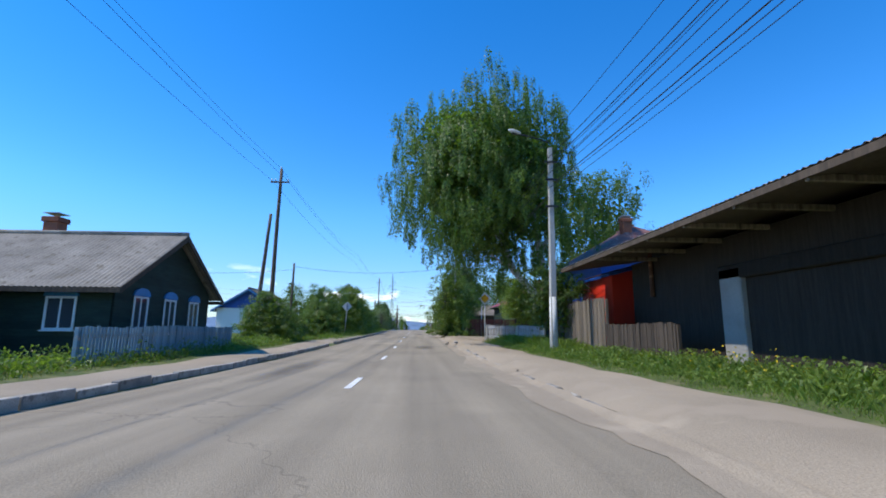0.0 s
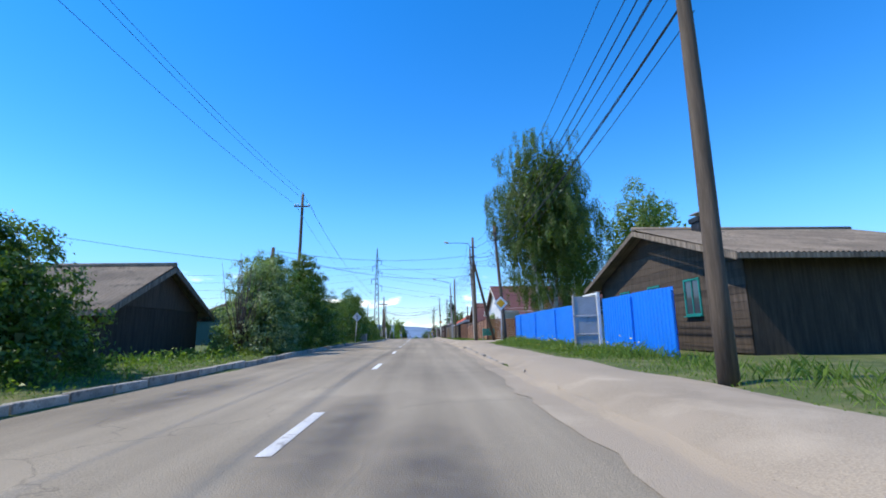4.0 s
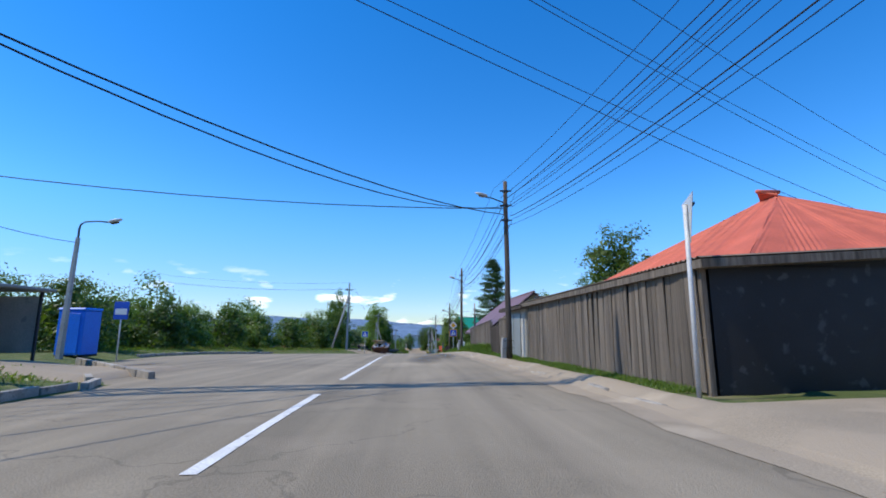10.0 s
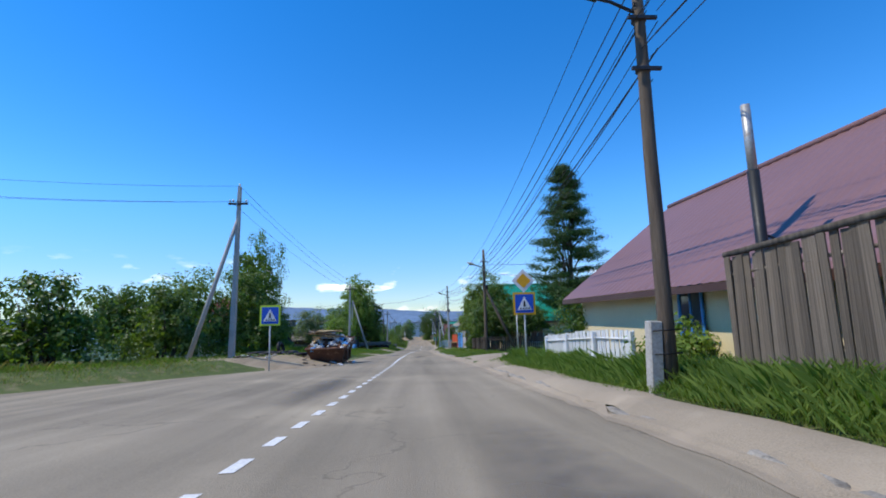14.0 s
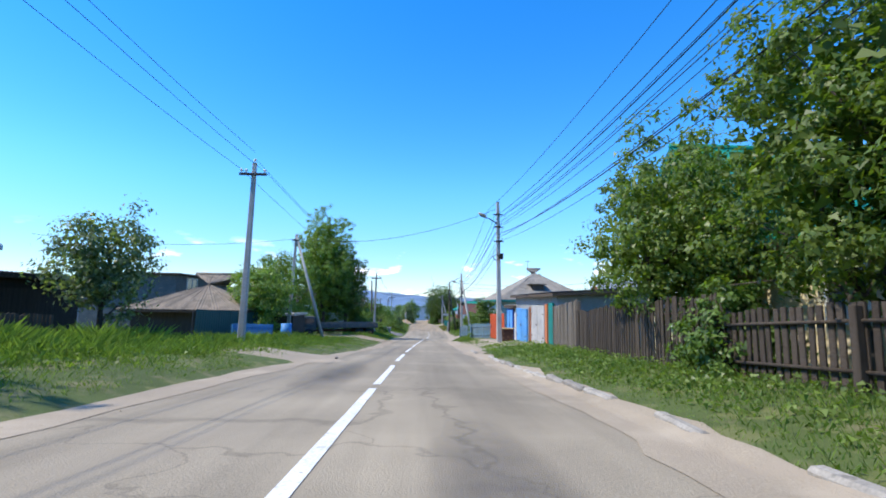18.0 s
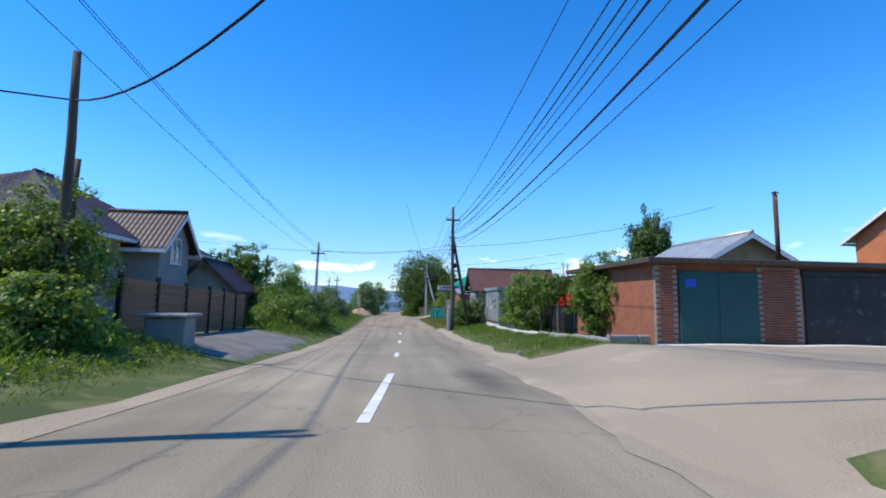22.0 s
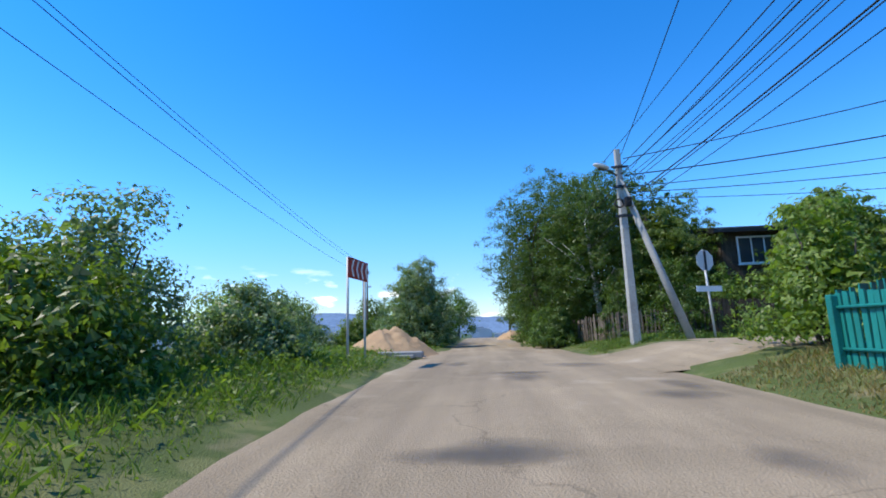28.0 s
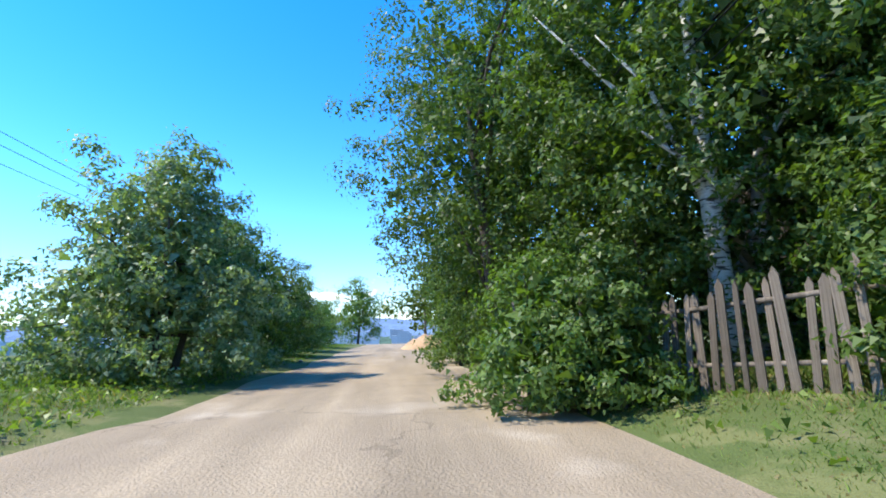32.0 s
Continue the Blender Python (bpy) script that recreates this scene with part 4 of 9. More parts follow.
    for face in boards or ():
        z = 0.36 if plinth else 0.0
        while z < (hr if roof == "gable" and ((axis == "x" and face in "WE") or (axis == "y" and face in "SN")) else hw) - 0.05:
            lo, hi = (b, d) if face in "WE" else (a, c)
            if z + board_h > hw and roof == "gable":
                k = max(0.0, min(1.0, (hr - z - board_h * 0.8) / (hr - hw)))
                lo, hi = lo * k, hi * k
            if hi - lo > 0.15:
                if face == "W":
                    me = boxes("board", [(a - 0.045, lo, z, a - 0.031, hi, z + board_h - 0.012)], board_mat or wall)
                elif face == "E":
                    me = boxes("board", [(c + 0.031, lo, z, c + 0.045, hi, z + board_h - 0.012)], board_mat or wall)
                elif face == "S":
                    me = boxes("board", [(lo, b - 0.045, z, hi, b - 0.031, z + board_h - 0.012)], board_mat or wall)
                else:
                    me = boxes("board", [(lo, d + 0.031, z, hi, d + 0.045, z + board_h - 0.012)], board_mat or wall)
                part("board", me, ob)
            z += board_h
    shift = 0.045 if boards else 0.0
    for face, u, z, w, h, *rest in windows:
        uu = u - (cy if face in "WE" else cx)
        wb = (a - shift, b - shift, c + shift, d + shift)
        window(ob, face, uu, z, w, h, wb, *rest)
    for px, py, h, mat in chimneys:
        if mat in ("brick", "mortar", "yellow_brick", "black_sheet"):
            ch = part("chimney", boxes("chimney", [(-0.27, -0.27, hw * 0.6, 0.27, 0.27, h - 0.2), (-0.33, -0.33, h - 0.2, 0.33, 0.33, h)], mat, 0.015), ob, (px - cx, py - cy, 0))
            part("chimney_cap", boxes("chimney_cap", [(-0.3, -0.3, h + 0.14, 0.3, 0.3, h + 0.17), (-0.02, -0.02, h, 0.02, 0.02, h + 0.15)], "tin"), ch)
        else:
            ch = part("stove_pipe", tube("stove_pipe", [(0, 0, hw * 0.6), (0, 0, h)], [0.08, 0.08], mat, 10), ob, (px - cx, py - cy, 0))
            part("pipe_cap", tube("pipe_cap", [(0, 0, h + 0.05), (0, 0, h + 0.12)], [0.14, 0.03], mat, 10), ch)
    return ob


PLANK = {}


def plank_mesh(mat, top):
    """An upright board one metre high: flat, pointed or ragged at the top."""
    if (mat, top) not in PLANK:
        made = []
        for k in range(3 if top != "flat" else 2):
            r = random.Random(k + len(PLANK) * 7)
            w, t = 0.5, 0.5
            tl, tr = {"flat": (1.0, 1.0), "point": (0.93, 0.93), "ragged": (1 + r.uniform(-0.03, 0.03), 1 + r.uniform(-0.03, 0.03))}[top]
            prof = [(-w, 0), (w, 0), (w, tr)] + ([(0, 1.0)] if top == "point" else []) + [(-w, tl)]
            n = len(prof)
            v = [(x, -t, z) for x, z in prof] + [(x * 0.96, t, z) for x, z in prof]
            f = [tuple(range(n)), tuple(range(2 * n - 1, n - 1, -1))] + [((i + 1) % n, i, i + n, (i + 1) % n + n) for i in range(n)]
            made.append(mesh_of("plank", v, f, mat))
        PLANK[(mat, top)] = made
    return PLANK[(mat, top)]


def fence(label, pts, h, mat, wide=0.13, gap=0.012, top="flat", thick=0.025, rails=(0.25, 0.8), post_mat=None, jitter=1.0, base=0.0, piece="plank", posts=2.5, h2=None, group="", seed=3, rail_side=1):
    """A board fence along the points: boards, rails and posts of its own."""
    r = random.Random(seed)
    x0, y0 = pts[0]
    z0 = gz(x0, y0)
    ob = empty("fence", (x0, y0, z0), label, "fence", group)
    for (ax, ay), (bx, by) in zip(pts, pts[1:]):
        L = math.hypot(bx - ax, by - ay)
        ang = math.degrees(math.atan2(by - ay, bx - ax))
        n = max(1, int(L / (wide + gap)))
        nx, ny = -(by - ay) / L, (bx - ax) / L
        for i in range(n):
            t = (i + 0.5) / n
            x, y = ax + (bx - ax) * t, ay + (by - ay) * t
            hh = h + ((h2 - h) * t if h2 else 0)
            hh *= 1 + jitter * r.uniform(-0.022, 0.022)
            ww = wide * (1 + jitter * r.uniform(-0.12, 0.05))
            o = part(piece, r.choice(plank_mesh(mat, top)), ob)
            o.matrix_basis = pose(x - x0 + nx * r.uniform(-0.006, 0.006) * jitter, y - y0 + ny * r.uniform(-0.006, 0.006) * jitter, gz(x, y) - z0 + base,
                                  jitter * r.uniform(-0.8, 0.8), jitter * r.uniform(-1.0, 1.0), ang) @ Matrix.Diagonal((ww, thick, hh, 1))
        m = max(1, round(L / posts))
        for k in range(m + 1):
            t = k / m
            x, y = ax + (bx - ax) * t + nx * 0.07 * rail_side, ay + (by - ay) * t + ny * 0.07 * rail_side
            part("post", boxes("post", [(-0.05, -0.05, -0.3, 0.05, 0.05, h * 0.97)], post_mat or mat, 0.008), ob, pose(x - x0, y - y0, gz(x, y) - z0, 0, 0, ang))
            if k < m:
                t2 = (k + 1) / m
                xe, ye = ax + (bx - ax) * t2 + nx * 0.035 * rail_side, ay + (by - ay) * t2 + ny * 0.035 * rail_side
                xs, ys = x - nx * 0.035 * rail_side, y - ny * 0.035 * rail_side
                for q in rails:
                    za, zb = gz(xs, ys) - z0 + h * q + base, gz(xe, ye) - z0 + h * q + base
                    p, q2 = Vector((xs - x0, ys - y0, za)), Vector((xe - x0, ye - y0, zb))
                    part("rail", tube("rail", [p, q2], [0.032, 0.032], post_mat or mat, 4), ob)
    return ob


def slat_fence(label, pts, h, slat, mat, bay=3.0, post_mat="brown_metal", gap=0.02, base=0.08, seed=4):
    """A fence of level boards between steel posts."""
    r = random.Random(seed)
    x0, y0 = pts[0]
    z0 = gz(x0, y0)
    ob = empty("fence", (x0, y0, z0), label, "fence")
    one = boxes("slat", [(-0.5, -0.5, -0.5, 0.5, 0.5, 0.5)], mat)
    for (ax, ay), (bx, by) in zip(pts, pts[1:]):
        L = math.hypot(bx - ax, by - ay)
        ang = math.degrees(math.atan2(by - ay, bx - ax))
        m = max(1, round(L / bay))
        for k in range(m):
            t, t2 = k / m, (k + 1) / m
            xa, ya, xb, yb = ax + (bx - ax) * t, ay + (by - ay) * t, ax + (bx - ax) * t2, ay + (by - ay) * t2
            za, zb = gz(xa, ya) - z0, gz(xb, yb) - z0
            tilt = math.degrees(math.atan2(zb - za, L / m))
            part("post", boxes("post", [(-0.045, -0.06, -0.3, 0.045, 0.06, h + 0.1)], post_mat, 0.006), ob, pose(xa - x0, ya - y0, za, 0, 0, ang))
            z = base
            while z + slat < h + 0.05:
                o = part("slat", one, ob)
                o.matrix_basis = pose((xa + xb) / 2 - x0, (ya + yb) / 2 - y0, (za + zb) / 2 + z + slat / 2, 8, -tilt + r.uniform(-0.15, 0.15), ang) @ Matrix.Diagonal((L / m - 0.09, 0.025, slat, 1))
                z += slat + gap
        part("post", boxes("post", [(-0.045, -0.06, -0.3, 0.045, 0.06, h + 0.1)], post_mat, 0.006), ob, pose(bx - x0, by - y0, gz(bx, by) - z0, 0, 0, ang))
    return ob


def sheet_mesh(mat, L, h, pitch, amp, name="sheet"):
    """A profiled metal sheet L long and h high, ribs upright."""
    k = max(1, int(L / pitch))
    v, f = [], []
    for i in range(k):
        u = i * L / k
        w = L / k
        for du, d in ((0, 0), (0.5, 0), (0.58, amp), (0.92, amp)):
            v += [(u + du * w, d, 0), (u + du * w, d, h)]
    v += [(L, 0, 0), (L, 0, h)]
    n = len(v) // 2
    f = [(2 * i, 2 * i + 2, 2 * i + 3, 2 * i + 1) for i in range(n - 1)]
    m = len(v)
    v += [(x, y + 0.012, z) for x, y, z in v]
    f += [(a + m, d2 + m, c2 + m, b2 + m) for a, b2, c2, d2 in f]
    f += [(2 * i + 1, 2 * i + 3, 2 * i + 3 + m, 2 * i + 1 + m) for i in range(n - 1)]
    return mesh_of(name, v, f, mat)


def sheet_fence(label, pts, h, mat, panel=1.15, pitch=0.2, amp=0.02, cap=None, base=0.05, category="fence", name="fence", posts="lattice"):
    x0, y0 = pts[0]
    z0 = gz(x0, y0)
    ob = empty(name, (x0, y0, z0), label, category)
    for (ax, ay), (bx, by) in zip(pts, pts[1:]):
        L = math.hypot(bx - ax, by - ay)
        ang = math.degrees(math.atan2(by - ay, bx - ax))
        m = max(1, round(L / panel))
        me = sheet_mesh(mat, L / m - 0.006, h, pitch, amp)
        for k in range(m):
            t = k / m
            x, y = ax + (bx - ax) * t, ay + (by - ay) * t
            z2 = gz(ax + (bx - ax) * (k + 1) / m, ay + (by - ay) * (k + 1) / m)
            o = part("sheet", me, ob)
            sh = Matrix.Identity(4)
            sh[2][0] = (z2 - gz(x, y)) / (L / m)
            o.matrix_basis = pose(x - x0, y - y0, gz(x, y) - z0 + base, 0, 0, ang) @ sh
            if k % 2 == 0:
                part("post", boxes("post", [(-0.03, 0.04, -0.3, 0.03, 0.1, h - 0.05)], posts, 0.004), ob, pose(x - x0, y - y0, gz(x, y) - z0, 0, 0, ang))
            if cap:
                c = part("cap", boxes("cap", [(0, -0.05, h, L / m - 0.004, 0.07, h + 0.05)], cap, 0.006), ob)
                c.matrix_basis = pose(x - x0, y - y0, gz(x, y) - z0 + base, 0, 0, ang) @ sh
    return ob


def brick_pier(parent, x, y, z, w, h, mat):
    """A brick post, brick by brick."""
    core = part("brick_post", boxes("brick_post", [(-w / 2 + 0.012, -w / 2 + 0.012, -0.3, w / 2 - 0.012, w / 2 - 0.012, h)], "mortar"), parent, (x, y, z))
    one = boxes("brick", [(-0.5, -0.5, -0.5, 0.5, 0.5, 0.5)], mat)
    k = int(h / 0.077)
    for i in range(k):
        for s in range(4):
            o = part("brick", one, core)
            q = pose(0, 0, 0.038 + i * 0.077, 0, 0, 90 * s + (0 if i % 2 else 90)) @ Matrix.Translation((w / 4 - 0.005 * (i % 2), -w / 2 + 0.05, 0))
            o.matrix_basis = q @ Matrix.Diagonal((w / 2 - 0.012, 0.105, 0.065, 1))
    part("post_cap", boxes("post_cap", [(-w / 2 - 0.03, -w / 2 - 0.03, h, w / 2 + 0.03, w / 2 + 0.03, h + 0.06)], "tin", 0.01), core)
    return core


def brick_wall(parent, x0, y0, x1, y1, z, h, mat, name="brick_panel"):
    """One leaf of bricks between two points, as parts of a backing panel."""
    L = math.hypot(x1 - x0, y1 - y0)
    ang = math.degrees(math.atan2(y1 - y0, x1 - x0))
    back = part(name, boxes(name, [(0, 0, -0.3, L, 0.12, h)], "mortar"), parent, pose(x0, y0, z, 0, 0, ang))
    one = boxes("brick", [(-0.5, -0.5, -0.5, 0.5, 0.5, 0.5)], mat)
    for i in range(int(h / 0.077)):
        for j in range(int(L / 0.26)):
            u = (j + (0.5 if i % 2 == 0 else 0.98)) * 0.26
            if u < L - 0.1:
                o = part("brick", one, back)
                o.matrix_basis = Matrix.Translation((u, -0.004, 0.038 + i * 0.077)) @ Matrix.Diagonal((0.25, 0.03, 0.065, 1))
    return back


# ---- poles, lamps, signs and wires ----
def lamp_head(parent, at, turn):
    v = []
    for z, rx, ry in ((0.0, 0.02, 0.02), (0.02, 0.10, 0.16), (0.07, 0.15, 0.30), (0.12, 0.13, 0.27), (0.15, 0.05, 0.12)):
        for k in range(12):
            a = 2 * math.pi * k / 12
            v.append((rx * math.cos(a), ry * math.sin(a) * (1.2 if math.sin(a) > 0 else 0.9), z))
    f = [(i * 12 + k, i * 12 + (k + 1) % 12, (i + 1) * 12 + (k + 1) % 12, (i + 1) * 12 + k) for i in range(4) for k in range(12)] + [tuple(range(11, -1, -1)), tuple(range(48, 60))]
    head = part("lamp_head", mesh_of("lamp_head", v, f, "lamp_grey", True), parent, pose(*at, 12, 0, turn))
    part("lens", boxes("lens", [(-0.08, -0.12, -0.03, 0.08, 0.16, 0.012)], "glass", 0.02), head)
    return head


def insulators(parent, pts):
    for x, y, z in pts:
        part("insulator", tube("insulator", [(x, y, z), (x, y, z + 0.06), (x, y, z + 0.07), (x, y, z + 0.14), (x, y, z + 0.17)], [0.016, 0.016, 0.05, 0.055, 0.025], "white_sid", 8), parent)


def pole(x, y, h, mat="concrete", label="", r=0.13, lean=(0, 0), lime=0.0, arm=None, arm_h=None, lamp=None, lamp_kind="bent", brace=None, brace_mat=None, coils=(), clamps=(), name="utility_pole", stub=None):
    """A street pole: shaft, and what hangs on it. lean: how far the top stands off the foot."""
    z = gz(x, y)
    ob = empty(name, (x, y, z), label, "utility pole", "poles along the street")
    top = Vector((lean[0], lean[1], h))
    if mat == "concrete":
        v, f = [], []
        for t, w in ((-0.04, 1.05), (1.0, 0.62)):
            p = top * t
            for sx, sy in ((-1, -0.8), (-0.8, -1), (0.8, -1), (1, -0.8), (1, 0.8), (0.8, 1), (-0.8, 1), (-1, 0.8)):
                v.append((p.x + sx * r * w, p.y + sy * r * w, p.z))
        f = [(k, (k + 1) % 8, (k + 1) % 8 + 8, k + 8) for k in range(8)] + [tuple(range(8, 16))]
        shaft = part("shaft", mesh_of("shaft", v, f, mat), ob)
    else:
        k = 7
        pts = [top * (i / (k - 1)) + Vector((0.03 * noise.noise((i, x, y)), 0.03 * noise.noise((i, y, x)), 0)) for i in range(k)]
        pts[0] = Vector((0, 0, -0.3))
        shaft = part("shaft", tube("shaft", pts, [r * (1.08 - 0.38 * i / (k - 1)) for i in range(k)], mat, 11), ob)
    if lime:
        part("whitewash_band", tube("whitewash_band", [top * 0.004, top * (lime / h)], [r * 1.17, r * 1.1], "lime", 12), ob, label="whitewashed foot")
    if stub:
        part("concrete_stub", boxes("concrete_stub", [(-0.11, -0.1, -0.3, 0.11, 0.1, stub)], "concrete", 0.02), ob, pose(-r - 0.13, 0, 0, 0, 3, 0))
        for zz in (0.5, 0.85):
            part("binding_wire", tube("binding_wire", [(-0.27, -0.14, stub * zz), (0.16, -0.16, stub * zz + 0.02), (0.16, 0.16, stub * zz), (-0.27, 0.14, stub * zz - 0.02), (-0.27, -0.14, stub * zz)], [0.012] * 5, "wire", 5), ob)
    if arm:
        zz = arm_h or h - 0.7
        c = top * (zz / h)
        arm_ob = part("crossarm", boxes("crossarm", [(-arm / 2, -0.05, -0.05, arm / 2, 0.05, 0.05)], mat if mat != "concrete" else "lattice", 0.01), ob, (c.x, c.y - r, zz))
        insulators(arm_ob, [(-arm / 2 + 0.08, 0, 0.05), (arm / 2 - 0.08, 0, 0.05), (-arm / 4, 0, 0.05)])
        insulators(ob, [(top.x, top.y, h)])
    if lamp:
        lx, ly, lz = lamp[:3]
        if lamp_kind == "bent":
            p0, p1 = top + Vector((0, 0, -0.3)), top + Vector((0, 0, 0.35))
            end = Vector((lx - x, ly - y, lz - z))
            mid = p1 + (end - p1) * 0.15 + Vector((0, 0, 0.28))
            part("lamp_arm", tube("lamp_arm", [p0, p1, p1 + Vector((0, 0, 0.2)) + (end - p1) * 0.03, mid, mid + (end - mid) * 0.5 + Vector((0, 0, 0.05)), end], [0.04, 0.04, 0.035, 0.03, 0.03, 0.03], "lattice", 8), ob)
        else:
            end = Vector((lx - x, ly - y, lz - z))
            p0 = top * ((end.z - 0.25) / h)
            part("lamp_arm", tube("lamp_arm", [p0, p0 + (end - p0) * 0.6 + Vector((0, 0, 0.05)), end], [0.03, 0.03, 0.03], "lattice", 8), ob)
        way = Vector((lx - x, ly - y, 0))
        lamp_head(ob, end, math.degrees(math.atan2(-way.x, way.y)))
    if brace:
        bx, by, bh = brace[:3]
        foot = Vector((bx - x, by - y, gz(bx, by) - z - 0.2))
        up = top * (bh / h)
        part("brace", tube("brace", [foot, (foot + up) / 2, up], [r * 0.95, r * 0.85, r * 0.7], brace_mat or mat, 8), ob)
    for zz, rad in coils:
        c = top * (zz / h)
        pts = [(c.x - r - rad * 0.2 + rad * math.cos(q * 0.7), c.y - r - 0.03 - 0.012 * q, zz + rad * math.sin(q * 0.7)) for q in range(20)]
        part("cable_coil", tube("cable_coil", pts, [0.018] * len(pts), "wire", 5), ob, label="coil of spare black cable")
        part("junction_box", boxes("junction_box", [(-0.1, -0.16, -0.16, 0.1, 0.0, 0.16)], "black", 0.02), ob, (c.x + r, c.y - r, zz + rad * 0.4))
    for zz in clamps:
        c = top * (zz / h)
        part("clamp", tube("clamp", [(c.x, c.y, zz), (c.x, c.y, zz + 0.07)], [r * 1.06, r * 1.06], "lattice", 10), ob)
        part("bracket", boxes("bracket", [(-r - 0.14, -0.03, -0.03, r + 0.14, 0.03, 0.03)], "lattice"), ob, (c.x, c.y - r, zz))
    return ob


def cable(p, q, sag, r=0.011, label="thin overhead cable against the sky", twist=0):
    """A hanging wire between two points."""
    p, q = Vector(p), Vector(q)
    k = 15
    pts = [p.lerp(q, i / (k - 1)) - Vector((0, 0, 4 * sag * (i / (k - 1)) * (1 - i / (k - 1)))) for i in range(k)]
    me = tube("overhead_cable", [w - p for w in pts], [r] * k, "wire", 5, False)
    ob = new("overhead_cable", me)
    ob.location = p
    return tagged(ob, label, "cable", "overhead cables")


def diamond(s, d):
    h = s / 2
    return [(-h, d, 0), (0, d, -h), (h, d, 0), (0, d, h)]


def plate(name, prof, d0, d1, mat):
    n = len(prof)
    v = [(x, d0, z) for x, z in prof] + [(x, d1, z) for x, z in prof]
    return mesh_of(name, v, [tuple(range(n)), tuple(range(2 * n - 1, n - 1, -1))] + [((i + 1) % n, i, i + n, (i + 1) % n + n) for i in range(n)], mat)


def sign_post(x, y, kinds, label, turn=0, h=3.3, lean=0, base_z=None, post=True, r=0.035, pmat="lamp_grey"):
    """Traffic signs on a steel post. kinds: (shape, height of its middle)."""
    z = gz(x, y) if base_z is None else base_z
    ob = empty("traffic_sign", (x, y, z), label, "traffic sign", "", turn)
    if post:
        part("post", tube("post", [(0, 0, -0.3), (math.tan(radians(lean)) * h, 0, h)], [r, r], pmat, 10), ob)
    for kind, zc in kinds:
        off = (math.tan(radians(lean)) * zc, -0.04, zc)

        def face(nm, prof, d, mat, lab=""):
            return part(nm, plate(nm, prof, -d - 0.004, -d + 0.004, mat), ob, off, lab)

        if kind in ("main", "back_main"):
            dm = lambda s: [(-s, 0), (0, -s), (s, 0), (0, s)]
            if kind == "main":
                face("sign_plate", dm(0.47), 0.0, "white_sign", "white-bordered diamond plate")
                face("sign_face", dm(0.30), 0.01, "yellow_sign", "amber diamond field")
            else:
                face("sign_plate", dm(0.47), 0.0, "lamp_grey", "bare grey back of a diamond plate")
                part("bracket", boxes("bracket", [(-0.03, -0.03, -0.3, 0.03, 0.0, 0.3)], "lattice"), ob, (off[0], off[1] - 0.01, zc))
        elif kind in ("yield_back",):
            face("sign_plate", [(-0.42, 0.3), (0, -0.42), (0.42, 0.3)], 0.0, "lamp_grey", "bare grey back of a triangle plate")
            part("bracket", boxes("bracket", [(-0.3, -0.03, -0.02, 0.3, 0.0, 0.02)], "lattice"), ob, (off[0], off[1] - 0.01, zc + 0.15))
        elif kind in ("cross", "cross_yellow"):
            s, b = (0.44, 0.36)
            face("sign_plate", [(-s, -s), (s, -s), (s, s), (-s, s)], 0.0, "lime_sign" if kind == "cross_yellow" else "yellow_sign", "bright bordered square plate")
            face("sign_face", [(-b, -b), (b, -b), (b, b), (-b, b)], 0.01, "blue_sign", "blue square field")
            face("sign_triangle", [(-0.29, -0.25), (0.29, -0.25), (0, 0.28)], 0.02, "white_sign", "white triangle")
            for k in range(4):
                q = -0.19 + 0.11 * k
                face("pictogram_bar", [(q, -0.22), (q + 0.06, -0.22), (q + 0.075, -0.16), (q + 0.025, -0.16)], 0.03, "black")
            face("pictogram_bar", [(-0.045, -0.12), (0.045, -0.12), (0.03, 0.1), (-0.03, 0.1)], 0.03, "black")
        elif kind == "stop_back":
            face("sign_plate", [(0.35 * math.cos(math.pi / 8 + i * math.pi / 4), 0.35 * math.sin(math.pi / 8 + i * math.pi / 4)) for i in range(8)], 0.0, "lamp_grey", "bare grey back of an eight-sided plate")
            part("bracket", boxes("bracket", [(-0.03, -0.03, -0.3, 0.03, 0.0, 0.3)], "lattice"), ob, (off[0], off[1] - 0.01, zc))
        elif kind == "name_plate":
            face("street_plate", [(-0.5, -0.09), (0.5, -0.09), (0.5, 0.09), (-0.5, 0.09)], 0.0, "white_sign", "white street plate")
        elif kind == "board":
            face("sign_plate", [(-0.26, -0.26), (0.26, -0.26), (0.26, 0.26), (-0.26, 0.26)], 0.0, "lamp_grey")
    return ob

# ---- plants ----
LEAF = np.array([(-0.36, -0.4, 0.03), (0.36, -0.36, 0.03), (0, 0.66, 0)])


def rand_turns(rng, k, down=0.0):
    """k random turns; down: how far the leaf tips hang."""
    a = rng.uniform(0, 2 * np.pi, k)
    tilt = np.clip(rng.normal(0.35, 0.55, k), -1.2, 1.4)
    y = np.stack([np.cos(a) * np.cos(tilt), np.sin(a) * np.cos(tilt), -np.sin(tilt)], 1)
    if down:
        y = y * (1 - down) + np.array([0, 0, -1]) * down
        y /= np.linalg.norm(y, axis=1)[:, None]
    r = rng.normal(0, 1, (k, 3)) * 0.7 + np.array([0, 0, 1.0])
    x = np.cross(y, r)
    x /= np.linalg.norm(x, axis=1)[:, None] + 1e-9
    z = np.cross(x, y)
    return np.stack([x, y, z], 1)


def leaves(rng, at, size, down=0.0):
    t = rand_turns(rng, len(at), down)
    s = size * rng.uniform(0.65, 1.3, len(at))
    local = LEAF[None] * s[:, None, None]
    return np.einsum("nkc,ncd->nkd", local, t) + at[:, None]


